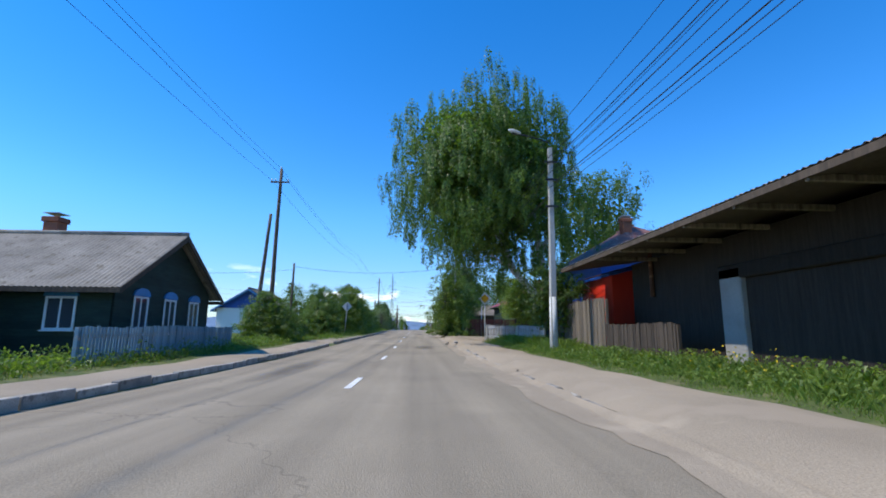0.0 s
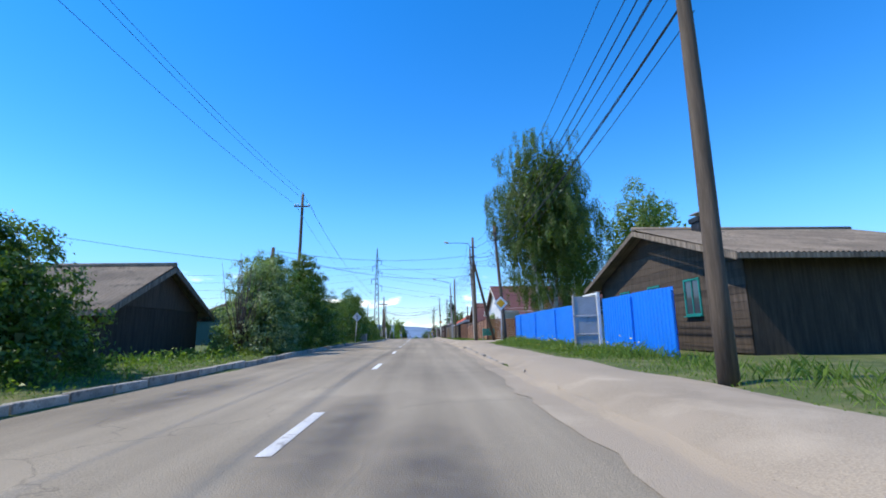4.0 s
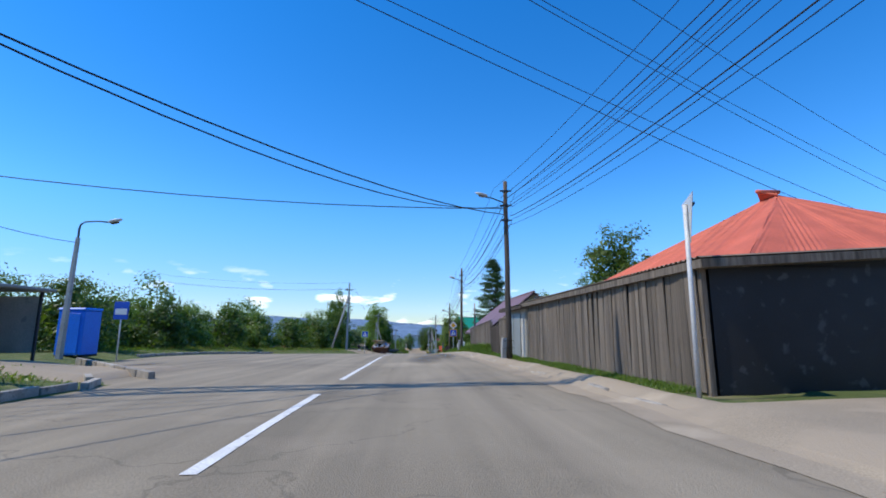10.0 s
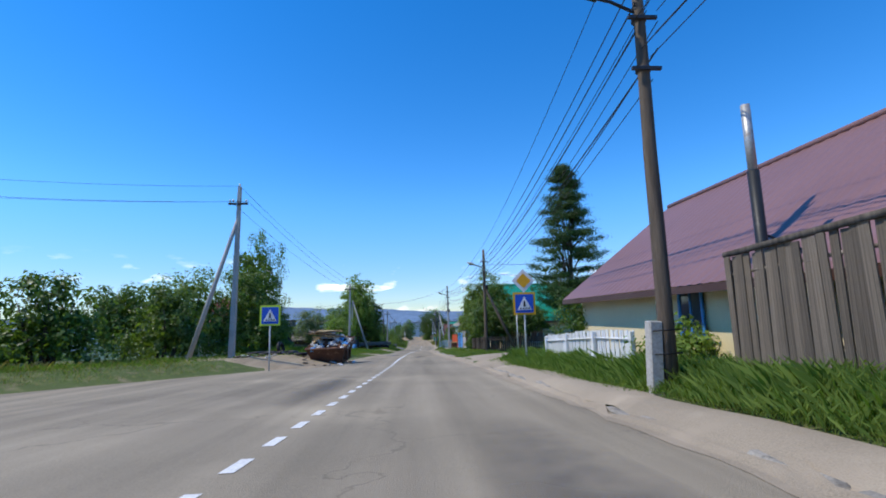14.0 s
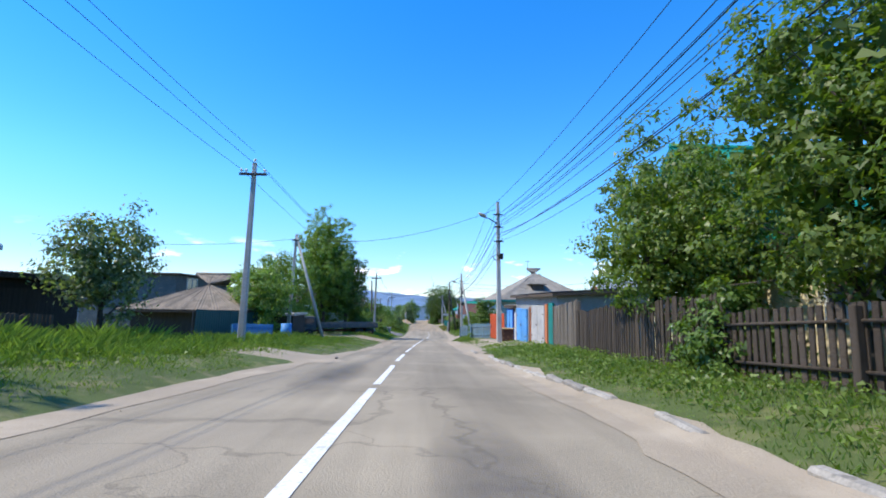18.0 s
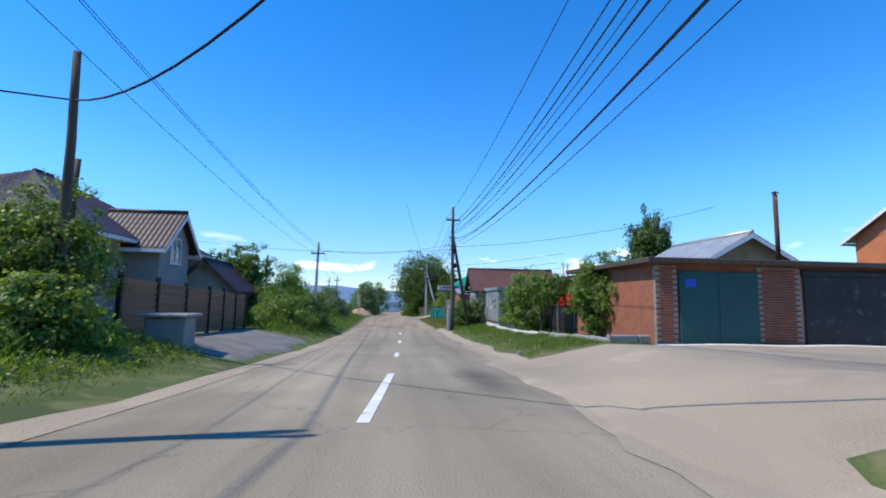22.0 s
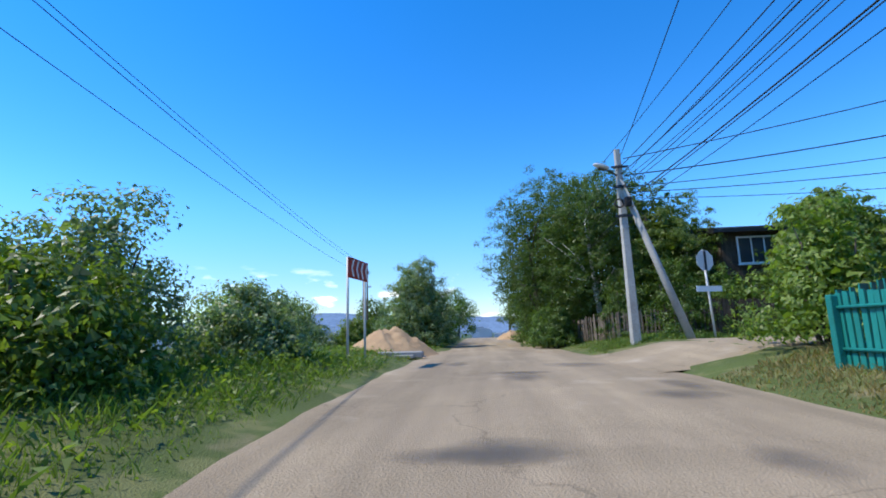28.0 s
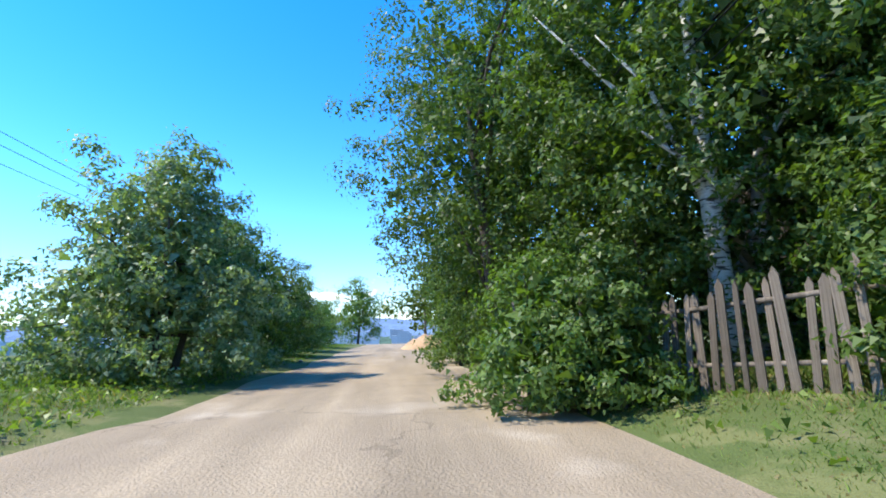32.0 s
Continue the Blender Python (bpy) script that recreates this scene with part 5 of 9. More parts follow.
def hull_points(rng, kind, n, low=0.35):
    """n places in a crown's hull, about a unit ball, uneven and fuller towards its skin."""
    d = rng.normal(0, 1, (n, 3))
    d /= np.linalg.norm(d, axis=1)[:, None]
    rad = rng.uniform(low, 1.0, n) ** 0.55
    seed = rng.uniform(0, 50)
    bump = np.array([1 + 0.42 * noise.noise((q[0] * 1.7 + seed, q[1] * 1.7, q[2] * 1.7)) + 0.2 * noise.noise((q[0] * 4 + seed, q[1] * 4, q[2] * 4)) for q in d])
    c = d * (rad * bump)[:, None]
    if kind == "tall":
        up = np.abs(c[:, 2])
        c[:, 2] = np.where(up > 0.9, 0.9 + (up - 0.9) * 0.3, up) ** 1.05 * 2 - 1.0
        c[:, :2] *= np.clip(1.1 - 0.16 * (c[:, 2] + 1), 0.25, 1.1)[:, None]
    elif kind == "bush":
        up = np.abs(c[:, 2])
        c[:, 2] = np.where(up > 0.8, 0.8 + (up - 0.8) * 0.3, up) ** 1.2 * 2.1 - 1.0
        c[:, :2] *= np.clip(1.06 - 0.115 * (c[:, 2] + 1) ** 2, 0.25, 1.1)[:, None]
    elif kind == "cone":
        t = rng.uniform(0, 1, n) ** 1.25
        lay = np.round(t * 11) / 11
        a = rng.uniform(0, 2 * np.pi, n)
        q = (1 - lay) ** 0.8 * (0.55 + 0.45 * rng.uniform(0, 1, n)) * (0.75 + 0.25 * np.sin(a * 3 + lay * 40))
        c = np.stack([np.cos(a) * q, np.sin(a) * q, lay * 2 - 1 - q * 0.12 + rng.normal(0, 0.02, n)], 1)
    elif kind == "larch":
        # single boughs, drooping and then turning up, with needles hung along them
        boughs = 120
        t = np.sort(rng.uniform(0, 1, boughs)) ** 0.9
        a = rng.uniform(0, 2 * np.pi, boughs)
        reach = np.clip(1.02 * (1 - t) ** 0.55 * np.where(t < 0.3, rng.uniform(0.35, 1.0, boughs), rng.uniform(0.62, 0.95, boughs)), 0.05, 1)
        pick = np.sort(rng.integers(0, boughs, n))
        u = rng.uniform(0.12, 1, n) ** 0.7
        r = reach[pick] * u
        side = rng.normal(0, 0.035, n)
        c = np.stack([np.cos(a[pick]) * r - np.sin(a[pick]) * side, np.sin(a[pick]) * r + np.cos(a[pick]) * side, t[pick] * 2 - 1 - 0.16 * r * (1.35 - u) + 0.1 * r * u ** 3 * (1 - t[pick])], 1)
    return c


def unit(v):
    return v / (np.linalg.norm(v, axis=1)[:, None] + 1e-9)


def facing(rng, out, hang):
    """Turns of leaves that lie across the way out, with their tips hanging."""
    z = unit(out)
    y = rng.normal(0, 0.6, out.shape) + np.array([0, 0, -hang])
    y = unit(y - z * np.sum(y * z, 1)[:, None])
    return np.stack([np.cross(y, z), y, z], 1)


def crown_leaves(rng, kind, rx, ry, z0, h, total, size, spread):
    """The leaves of a crown, in clumps that face outwards over an uneven hull, and its shaded inside. Also where the clumps stand."""
    box, mid = np.array([rx, ry, h / 2]), np.array([0, 0, z0 + h / 2])
    per = {"weep": 110, "larch": 26, "cone": 26}.get(kind, 64)
    m = max(12, int(total / per))
    unit_c = hull_points(rng, kind, m)
    c = unit_c * box + mid
    reach = 0.8 * math.sqrt(12.6 * (rx * ry * h / 2) ** (2 / 3) / m)
    if kind in ("larch", "cone"):
        reach = spread or 0.5
    reach = np.clip(reach * rng.uniform(0.6, 1.45, m), 0.14, 1.2)
    at, r, way = np.repeat(c, per, 0), np.repeat(reach, per), np.repeat(unit(unit_c), per, 0)
    d = unit(rng.normal(0, 1, at.shape) + np.array([0, 0, 0.3]))
    far = np.where(rng.random(len(at)) < 0.04, rng.uniform(1.0, 1.5, len(at)), rng.uniform(0.3, 1.0, len(at)))
    if kind == "weep":
        at = at + d * (r * far)[:, None] * np.array([0.5, 0.5, 0.6])
        at[:, 2] -= rng.uniform(0, 1, len(at)) ** 0.8 * np.minimum(h * 0.09, 1.1)
        out = way * 0.9 + d * 0.5 + rng.normal(0, 0.45, at.shape) + np.array([0, 0, 0.15])
        turn = facing(rng, out, 1.6)
    else:
        at = at + d * (r * far)[:, None] * np.array([1, 1, 0.5 if kind in ("larch", "cone") else 0.75])
        out = d * 0.8 + way * 0.35 + rng.normal(0, 0.42, at.shape) + np.array([0, 0, 0.35])
        turn = facing(rng, out, 0.5)
    s = size * rng.uniform(0.6, 1.3, len(at))
    quads = np.einsum("nkc,ncd->nkd", LEAF[None] * s[:, None, None], turn) + at[:, None]
    if kind not in ("larch", "cone"):
        k = max(60, int(total * (0.2 if kind == "weep" else 0.11)))
        inner = hull_points(rng, kind, k, 0.05) * 0.7 * box + mid
        s = np.minimum(size * 2.1, 0.13 * rx + 0.05) * rng.uniform(0.7, 1.3, k)
        fill = np.einsum("nkc,ncd->nkd", LEAF[None] * s[:, None, None], rand_turns(rng, k)) + inner[:, None]
        quads = np.concatenate([quads, fill])
    return quads, c


def tree(name, label, x, y, h, rx, kind="round", leaf="leaf", trunk=0.25, z0=None, n=900, per=9, size=0.17, bark="bark", stems=1, ry=None, seed=1, category="tree", limbs=6, spread=None, z=None, lean=(0, 0), shift=(0, 0)):
    """A plant with stems, limbs and a crown of single leaves."""
    rng = np.random.default_rng(seed + int(x * 31) + int(y * 17))
    rr = random.Random(seed + int(x * 31) + int(y * 17))
    ry = ry or rx
    zb = gz(x, y) if z is None else z
    z0 = h * 0.22 if z0 is None else z0
    ob = empty(name, (x, y, zb), label, category)
    near = -10.6 < x < 10.6
    mid = not near and -15 < x < 16
    total = n * per * (1.95 if near else 1.3 if mid else 0.85)
    quads, c = crown_leaves(rng, kind, rx, ry, z0, h - z0, total, size * (0.66 if near else 0.82 if mid else 1.0), spread)
    move = np.array([shift[0], shift[1], 0])
    quads, c = quads + move, c + move
    me = soup("crown", quads[quads[:, :, 2].min(1) > 0.03], leaf)
    part("crown", me, ob)
    for s in range(stems):
        a = 2 * math.pi * s / max(stems, 1) + rr.uniform(0, 1)
        foot = Vector((0.25 * math.cos(a), 0.25 * math.sin(a), -0.25)) if stems > 1 else Vector((0, 0, -0.25))
        reach = (0.45 if stems > 1 else 0.08) * rx
        tip = Vector((reach * math.cos(a) + lean[0], reach * math.sin(a) + lean[1], z0 + (h - z0) * (0.62 if kind not in ("cone",) else 0.95)))
        k = 6
        line = [foot.lerp(tip, i / (k - 1)) + Vector((0.12 * noise.noise((i, x + s, 1)), 0.12 * noise.noise((i, y + s, 2)), 0)) * rx * 0.3 for i in range(k)]
        part("trunk", tube("trunk", line, [trunk * (1.15 - 0.95 * i / (k - 1)) for i in range(k)], bark, 9), ob)
        for j in range(limbs):
            base = line[1 + j % (k - 2)].lerp(line[2 + j % (k - 2)], rr.random())
            goal = Vector(c[rr.randrange(len(c))])
            if goal.z < base.z - 0.3 * h:
                continue
            mid = base.lerp(goal, 0.5) + Vector((0, 0, 0.06 * h))
            part("limb", tube("limb", [base, mid, goal], [trunk * 0.38, trunk * 0.22, trunk * 0.06], bark, 6), ob)
    return ob


def bush(label, x, y, h, rx, ry=None, leaf="leaf", n=420, per=9, size=0.15, seed=1, stems=4, name="bush"):
    return tree(name, label, x, y, h, rx, "bush", leaf, 0.05, 0.05, n, per, size, "bark", stems, ry, seed, "bush", 2)


def blades(name, label, spots, mat, tall=0.3, wide=0.02, seed=5):
    """Grass as single blades. spots: (x, y) with a height factor."""
    rng = np.random.default_rng(seed)
    s = np.asarray(spots, float)
    k = len(s)
    z = np.array([gz(a, b) for a, b in s[:, :2]])
    a = rng.uniform(0, 2 * np.pi, k)
    h = tall * s[:, 2] * rng.uniform(0.45, 1.25, k)
    w = wide * rng.uniform(0.6, 1.3, k) / np.clip(s[:, 2], 0.9, 2.0) ** 0.5
    lean = rng.normal(0, 0.42, (k, 2)) * h[:, None]
    base = np.stack([s[:, 0], s[:, 1], z - 0.02], 1)
    side = np.stack([np.cos(a) * w, np.sin(a) * w, 0 * w], 1)
    mid = base + np.stack([lean[:, 0] * 0.4, lean[:, 1] * 0.4, h * 0.6], 1)
    tip = base + np.stack([lean[:, 0], lean[:, 1], h], 1)
    tri = np.stack([base - side, base + side, tip], 1) if tall < 0.2 else np.stack([base - side, base + side, mid + side * 0.8, tip], 1)
    ob = new(name, soup(name, tri, mat))
    return tagged(ob, label, "grass", kind="stuff")

# ---- the right side of the street, from start to end ----
# dark wood whose colour also holds the shade under the deep eave
barn = house("long dark timber garage shed under a deep slate eave", 8.9, -4.5, 13, 19.0, 3.6, 4.9, roof="shed", wall="near_black_wood", cover="slate", over=2.3, fascia="dark_wood", category="shed", name="garage_shed",
             chimneys=((9.8, 12.6, 4.9, "rust"), (8.8, 17.2, 4.3, "rust")))
bl = barn.location
for y in (2.2, 7.2, 12.7):
    part("pier", boxes("pier", [(-0.08, -0.45, -0.5, 0.3, 0.45, 2.65)], "grey_block", 0.03), barn, (8.82 - bl.x, y - bl.y, 0), "rough grey concrete pier")
part("lintel", boxes("lintel", [(-0.06, -10, 2.35, 0.3, 5.0, 2.75)], "near_black_wood", 0.03), barn, (8.80 - bl.x, 8.2 - bl.y, 0), "dark timber beam")
for i in range(12):
    part("rafter_end", boxes("rafter_end", [(-0.75, -0.05, 3.47, 1.5, 0.05, 3.6)], "grey_wood", 0.01), barn, (7.4 - bl.x, -4 + i * 1.9 - bl.y, 0.0))
fence("short leaning brown boards before a garage shed", [(7.2, 17.8), (7.2, 12.9)], 1.15, "dark_wood", 0.14, 0.01, "ragged", seed=5)
fence("tall weathered grey board fence beside a dusty path", [(7.4, 24.4), (7.3, 18.1)], 2.2, "grey_wood", 0.16, 0.01, "ragged", seed=6)
house("low house painted blue and red with a rusty hipped roof", 9.8, 24.5, 17, 34.0, 5.0, 7.3, "y", "hip", "blue_wall", "rust_roof", 0.25, 0.012, fascia="blue_wall", boards="WS", board_mat="blue_wall",
      chimneys=((12.6, 27.4, 7.6, "brick"),), windows=(("W", 27, 2.1, 0.9, 1.4, "white_trim", 1, "blue_trim"), ("W", 31.5, 2.1, 0.9, 1.4, "white_trim", 1, "blue_trim"), ("S", 12.3, 2.1, 0.9, 1.4, "white_trim", 1)))
house("low red painted shed beside a blue house", 8.7, 20.6, 10.6, 24.4, 3.4, 4.0, roof="shed", wall="red_panel", cover="rust_roof", over=0.2, fascia="blue_wall", category="shed", name="shed")
red_wall = fence("red-brown boarding along a blue house", [(9.55, 25.0), (9.55, 33.6)], 1.6, "pink_brown", 0.16, 0.004, "flat", seed=41)
fence("low pale picket fence before a garden", [(6.7, 24.6), (6.5, 30.5), (4.9, 33.4)], 1.1, "pale_gate", 0.07, 0.06, "point", seed=7)
fence("red-brown picket fence along a side street", [(4.7, 43.9), (11.5, 45.6), (17, 46.2)], 1.55, "pink_brown", 0.1, 0.02, "flat", seed=8, rail_side=1)
house("dark house under a wine-red hipped metal roof", 9.5, 50.5, 21, 59, 3.4, 6.0, "x", "hip", "log_green", "wine", 0.3, 0.012, boards="S", board_mat="log_green", fascia="log_green",
      windows=(("S", 12.6, 1.2, 1.0, 1.2, "teal", 1), ("S", 16, 1.2, 1.0, 1.2, "teal", 1)))
blue = sheet_fence("bright blue profiled sheet fence", [(6.5, 83.0), (6.6, 88.0)], 1.8, "blue_sheet", cap=None, posts="blue_sheet")
sheet_fence("bright blue profiled sheet fence", [(6.5, 89.6), (6.7, 104.5)], 1.75, "blue_sheet", 2.0, 0.2, 0.008, posts="blue_sheet")
gate = empty("gate", (6.45, 88.1, gz(6.45, 88.1)), "old white metal gate standing open in a blue fence", "gate")
part("gate_leaf", boxes("gate_leaf", [(-0.95, -0.02, 0.05, 0, 0.02, 1.95), (-0.95, -0.04, 0.05, -0.88, 0.04, 1.98), (-0.07, -0.04, 0.05, 0, 0.04, 1.98), (-0.95, -0.04, 1.2, 0, 0.04, 1.27), (-0.95, -0.04, 0.55, 0, 0.04, 0.62)], "pale_gate", 0.008), gate)
part("gate_post", boxes("gate_post", [(-0.06, -0.06, -0.3, 0.06, 0.06, 2.1)], "white_trim", 0.01), gate)
part("gate_post", boxes("gate_post", [(-0.06, -0.06, -0.3, 0.06, 0.06, 2.1)], "white_trim", 0.01), gate, (0.02, 1.42, 0))
part("crossbar", boxes("crossbar", [(-0.04, 0, 2.02, 0.04, 1.42, 2.1)], "white_trim", 0.01), gate)
part("wicket", boxes("wicket", [(0.0, 0.08, 1.15, 0.05, 1.34, 1.9)], "grey_wood", 0.01), gate)
house("old dark log house with a brown slate gable roof", 9.2, 84, 17, 94.5, 2.9, 4.6, "x", "gable", "dark_wood", "old_slate", over=0.7, fascia="grey_wood", boards="WN", board_mat="dark_wood", board_h=0.24,
      chimneys=((11.0, 88.6, 5.0, "black_sheet"),), windows=(("W", 86.6, 1.2, 0.8, 1.1, "teal", 1), ("W", 89.2, 1.2, 0.8, 1.1, "teal", 1), ("W", 91.8, 1.2, 0.8, 1.1, "teal", 1)))
# gate wall and slatted fence
slat_fence("brown gate wall of level boards across a yard entrance", [(6.1, 114.6), (8.6, 113.9)], 1.9, 0.15, "brown_slat", 1.3)
gl = empty("gate", (8.7, 113.85, gz(8.7, 113.85)), "dark brown sheet-metal gate between brown fences", "gate")
part("gate_leaf", boxes("gate_leaf", [(0, -0.025, 0.08, 1.0, 0.025, 1.95)], "brown_metal", 0.01), gl, pose(0, 0, 0, 0, 0, -12))
part("handle", boxes("handle", [(0.86, -0.07, 0.95, 0.9, -0.025, 1.12)], "tin", 0.006), gl, pose(0, 0, 0, 0, 0, -12))
slat_fence("brown fence of level boards beside a yard", [(9.8, 113.6), (14.5, 113.0)], 1.85, 0.15, "brown_slat", 2.4)
slat_fence("long brown fence of level overlapping boards with steel posts", [(6.1, 114.7), (6.6, 127), (6.9, 141.0)], 2.0, 0.165, "brown_slat", 3.0)
box = empty("mail_cabinet", (5.9, 112.6, gz(5.9, 112.6)), "row of teal metal letterboxes on a stand", "letterbox")
part("stand", boxes("stand", [(-0.5, -0.03, 0, -0.46, 0.03, 0.5), (0.46, -0.03, 0, 0.5, 0.03, 0.5)], "teal"), box)
for i in range(2):
    for j in range(3):
        part("letterbox", boxes("letterbox", [(-0.52 + i * 0.53, -0.12, 0.45 + j * 0.2, -0.01 + i * 0.53, 0.1, 0.63 + j * 0.2)], "teal", 0.012), box)
white = house("white sided house with a brown metal roof and a street gable", 8.3, 118.2, 22, 128.8, 3.1, 5.75, "x", "gable", "white_sid", "brown_roof", 0.2, 0.02, 0.02, 0.5, boards="WS", board_mat="white_sid",
              windows=(("S", 13.0, 0.9, 1.2, 1.2, "white_trim", 1), ("S", 16.5, 0.9, 1.6, 1.2, "white_trim", 2), ("W", 121.5, 1.2, 0.9, 1.2, "white_trim", 1)))
part("porch_roof", wave_plane("porch_roof", (-5.5, -7.2, 2.35), (6.0, -7.2, 2.35), (6.0, -5.3, 2.95), (-5.5, -5.3, 2.95), "brown_roof", 0.2, 0.02, 0.02), white)
aerial = empty("roof_aerial", (10.5, 123.5, gz(8.3, 123.5) + 5.7), "wire loop television aerial on a roof", "aerial")
part("mast", tube("mast", [(0, 0, 0), (0, 0, 1.3)], [0.02, 0.02], "lattice", 6), aerial)
part("loop", tube("loop", [(0.25 + 0.25 * math.cos(a * 0.4), 0, 1.35 + 0.28 * math.sin(a * 0.4)) for a in range(15)], [0.014] * 15, "lattice", 5), aerial)
part("boom", tube("boom", [(-0.35, 0, 1.1), (0.35, 0, 1.1)], [0.014, 0.014], "lattice", 5), aerial)
house("brown house with a brown metal gable roof", 8.3, 139.0, 20, 147.2, 2.4, 4.7, "x", "gable", "brown_metal", "brown_roof", 0.2, 0.02, 0.0, 0.55, gable_mat="brown_metal", fascia="brown_roof")
house("low brown garage beside a plank fence", 7.1, 135.6, 12, 141.0, 2.15, 2.75, roof="shed", wall="brown_metal", cover="brown_roof", pitch=0.25, amp=0.015, over=0.25, fascia="grey_wood", category="garage", name="garage")
sheet_fence("rust-brown sheet steel gate", [(6.9, 141.1), (6.2, 145.0)], 2.15, "rust", 1.95, 0.5, 0.008, category="gate", name="gate")
fence("grey board fence between brick posts", [(5.35, 154.4), (5.9, 146.6)], 2.0, "grey_wood", 0.15, 0.008, "flat", seed=9)
fence("grey board fence between brick posts", [(5.2, 158.0), (5.35, 155.2)], 1.95, "grey_wood", 0.15, 0.008, "flat", seed=10)
bw = empty("brick_fence", (5.3, 154.8, gz(5.3, 154.8)), "yellow brick fence posts and panel", "fence")
brick_pier(bw, 0, 0, 0, 0.42, 2.05, "yellow_brick")
brick_pier(bw, -0.1, 3.5, 0, 0.38, 1.95, "yellow_brick")
brick_pier(bw, -0.45, 5.5, 0, 0.38, 1.9, "yellow_brick")
brick_wall(bw, -0.28, 5.3, -0.2, 3.7, 0, 1.75, "yellow_brick")
house("white gabled house with a dark red-brown tile roof", 11.5, 162.8, 22, 172.6, 3.6, 6.75, "x", "gable", "white_sid", "brown_roof", 0.2, 0.02, 0.02, 0.6, boards="W", board_mat="white_sid", gable_mat="white_sid",
      chimneys=(), windows=(("W", 167.7, 3.75, 1.0, 1.25, "white_trim", 1),))
ch = empty("brick_chimney", (9.7, 168.9, gz(9.7, 168.9)), "red brick chimney with a steel flue", "chimney")
part("stack", boxes("stack", [(-0.4, -0.4, 0, 0.4, 0.4, 4.4)], "brick", 0.02), ch)
part("flue", tube("flue", [(0, 0, 4.4), (0, 0, 6.2)], [0.1, 0.1], "black_sheet", 10), ch)
part("cap", tube("cap", [(0, 0, 6.22), (0, 0, 6.32)], [0.18, 0.05], "black_sheet", 10), ch)
house("house with a dark red-brown tile roof behind a fence", 15, 150.5, 26, 159.5, 3.6, 6.7, "x", "gable", "plaster", "brown_roof", 0.2, 0.02, 0.02)
gar = house("long low garage clad in brown profiled sheet", 4.4, 160.4, 9.6, 170.3, 2.15, 2.85, roof="shed", wall="brown_metal", cover="dark_tile", pitch=0.3, amp=0.015, over=0.22, fascia="dark_wood", category="garage", name="garage")
sheet_fence("brown profiled sheet fence along a garage", [(4.3, 170.35), (4.33, 165.6)], 2.1, "brown_metal", 1.15, 0.16, 0.022, category="fence", name="sheet_fence", base=0.03)
sheet_fence("brown profiled sheet fence with a garage gate", [(4.33, 165.4), (4.38, 160.4)], 2.1, "brown_metal", 1.25, 0.16, 0.022, category="fence", name="sheet_fence", base=0.03)
house("low gable of grey siding over a garage", 6.5, 160.5, 11, 166.5, 2.4, 3.3, "y", "gable", "grey_block", "dark_tile", 0.3, 0.015)
fence("short grey leaning boards beside a garage corner", [(4.3, 170.6), (4.9, 172.2)], 1.3, "grey_wood", 0.14, 0.02, "ragged", seed=12)
blk = house("black sheet-clad garage facing a yard", 4.2, 181.3, 9.5, 193.6, 2.15, 2.5, roof="shed", wall="black_sheet", cover="old_slate", over=0.3, fascia="grey_wood", category="garage", name="garage")
fence("weathered board wall of a garage along the path", [(4.1, 193.6), (4.0, 181.3)], 2.15, "grey_wood", 0.17, 0.006, "flat", seed=13, rails=(0.4,))
house("house under a coral-red slate hipped roof", 8.6, 186.0, 20, 198.4, 3.3, 6.9, "x", "hip", "blue_wall", "coral", 0.18, 0.025)
wg = house("white brick garage with a grey steel gate", 4.2, 194.3, 9, 198.95, 2.25, 2.7, roof="shed", wall="mortar", cover="old_slate", over=0.35, fascia="dark_wood", category="garage", name="garage")
wl0 = wg.location
brick_wall(wg, 4.17 - wl0.x, 198.95 - wl0.y, 4.17 - wl0.x, 198.25 - wl0.y, 0, 2.2, "white_brick")
brick_wall(wg, 4.17 - wl0.x, 195.35 - wl0.y, 4.17 - wl0.x, 194.35 - wl0.y, 0, 2.2, "white_brick")
part("gate", boxes("gate", [(-0.06, -1.42, 0.05, 0.02, 1.42, 2.0), (-0.09, -0.03, 0.05, -0.05, 0.03, 2.0)], "grey_steel", 0.01), wg, (4.18 - wl0.x, 196.8 - wl0.y, 0), "grey sheet steel garage gate")
fence("tall dark grey boards of a shed", [(4.2, 201.1), (4.15, 199.0)], 1.85, "grey_wood", 0.18, 0.006, "ragged", seed=14)
house("tarred lean-to shed with a bent slate roof", 4.9, 199.1, 8.5, 203.4, 1.9, 3.1, roof="shed", wall="dark_wood", cover="old_slate", over=0.3, fascia="dark_wood", category="shed", name="shed")
tank = empty("water_tank", (6.9, 202.3, gz(6.6, 202.3) + 2.75), "dark round water barrel on a shed roof", "water tank")
part("barrel", tube("barrel", [(0, 0, 0), (0, 0, 0.05), (0, 0, 0.4), (0, 0, 0.44), (0, 0, 0.8), (0, 0, 0.85)], [0.36, 0.4, 0.38, 0.4, 0.38, 0.36], "black_sheet", 20), tank)
part("stand", boxes("stand", [(-0.4, -0.4, -0.75, 0.4, 0.4, -0.02)], "dark_wood", 0.02), tank)
part("flue", tube("flue", [(0.1, 0.62, -0.4), (0.1, 0.62, 1.05)], [0.06, 0.06], "rust", 8), tank)
part("cap", tube("cap", [(0.1, 0.62, 1.07), (0.1, 0.62, 1.16)], [0.13, 0.03], "rust", 8), tank)
tank.scale = (0.74, 0.74, 0.78)
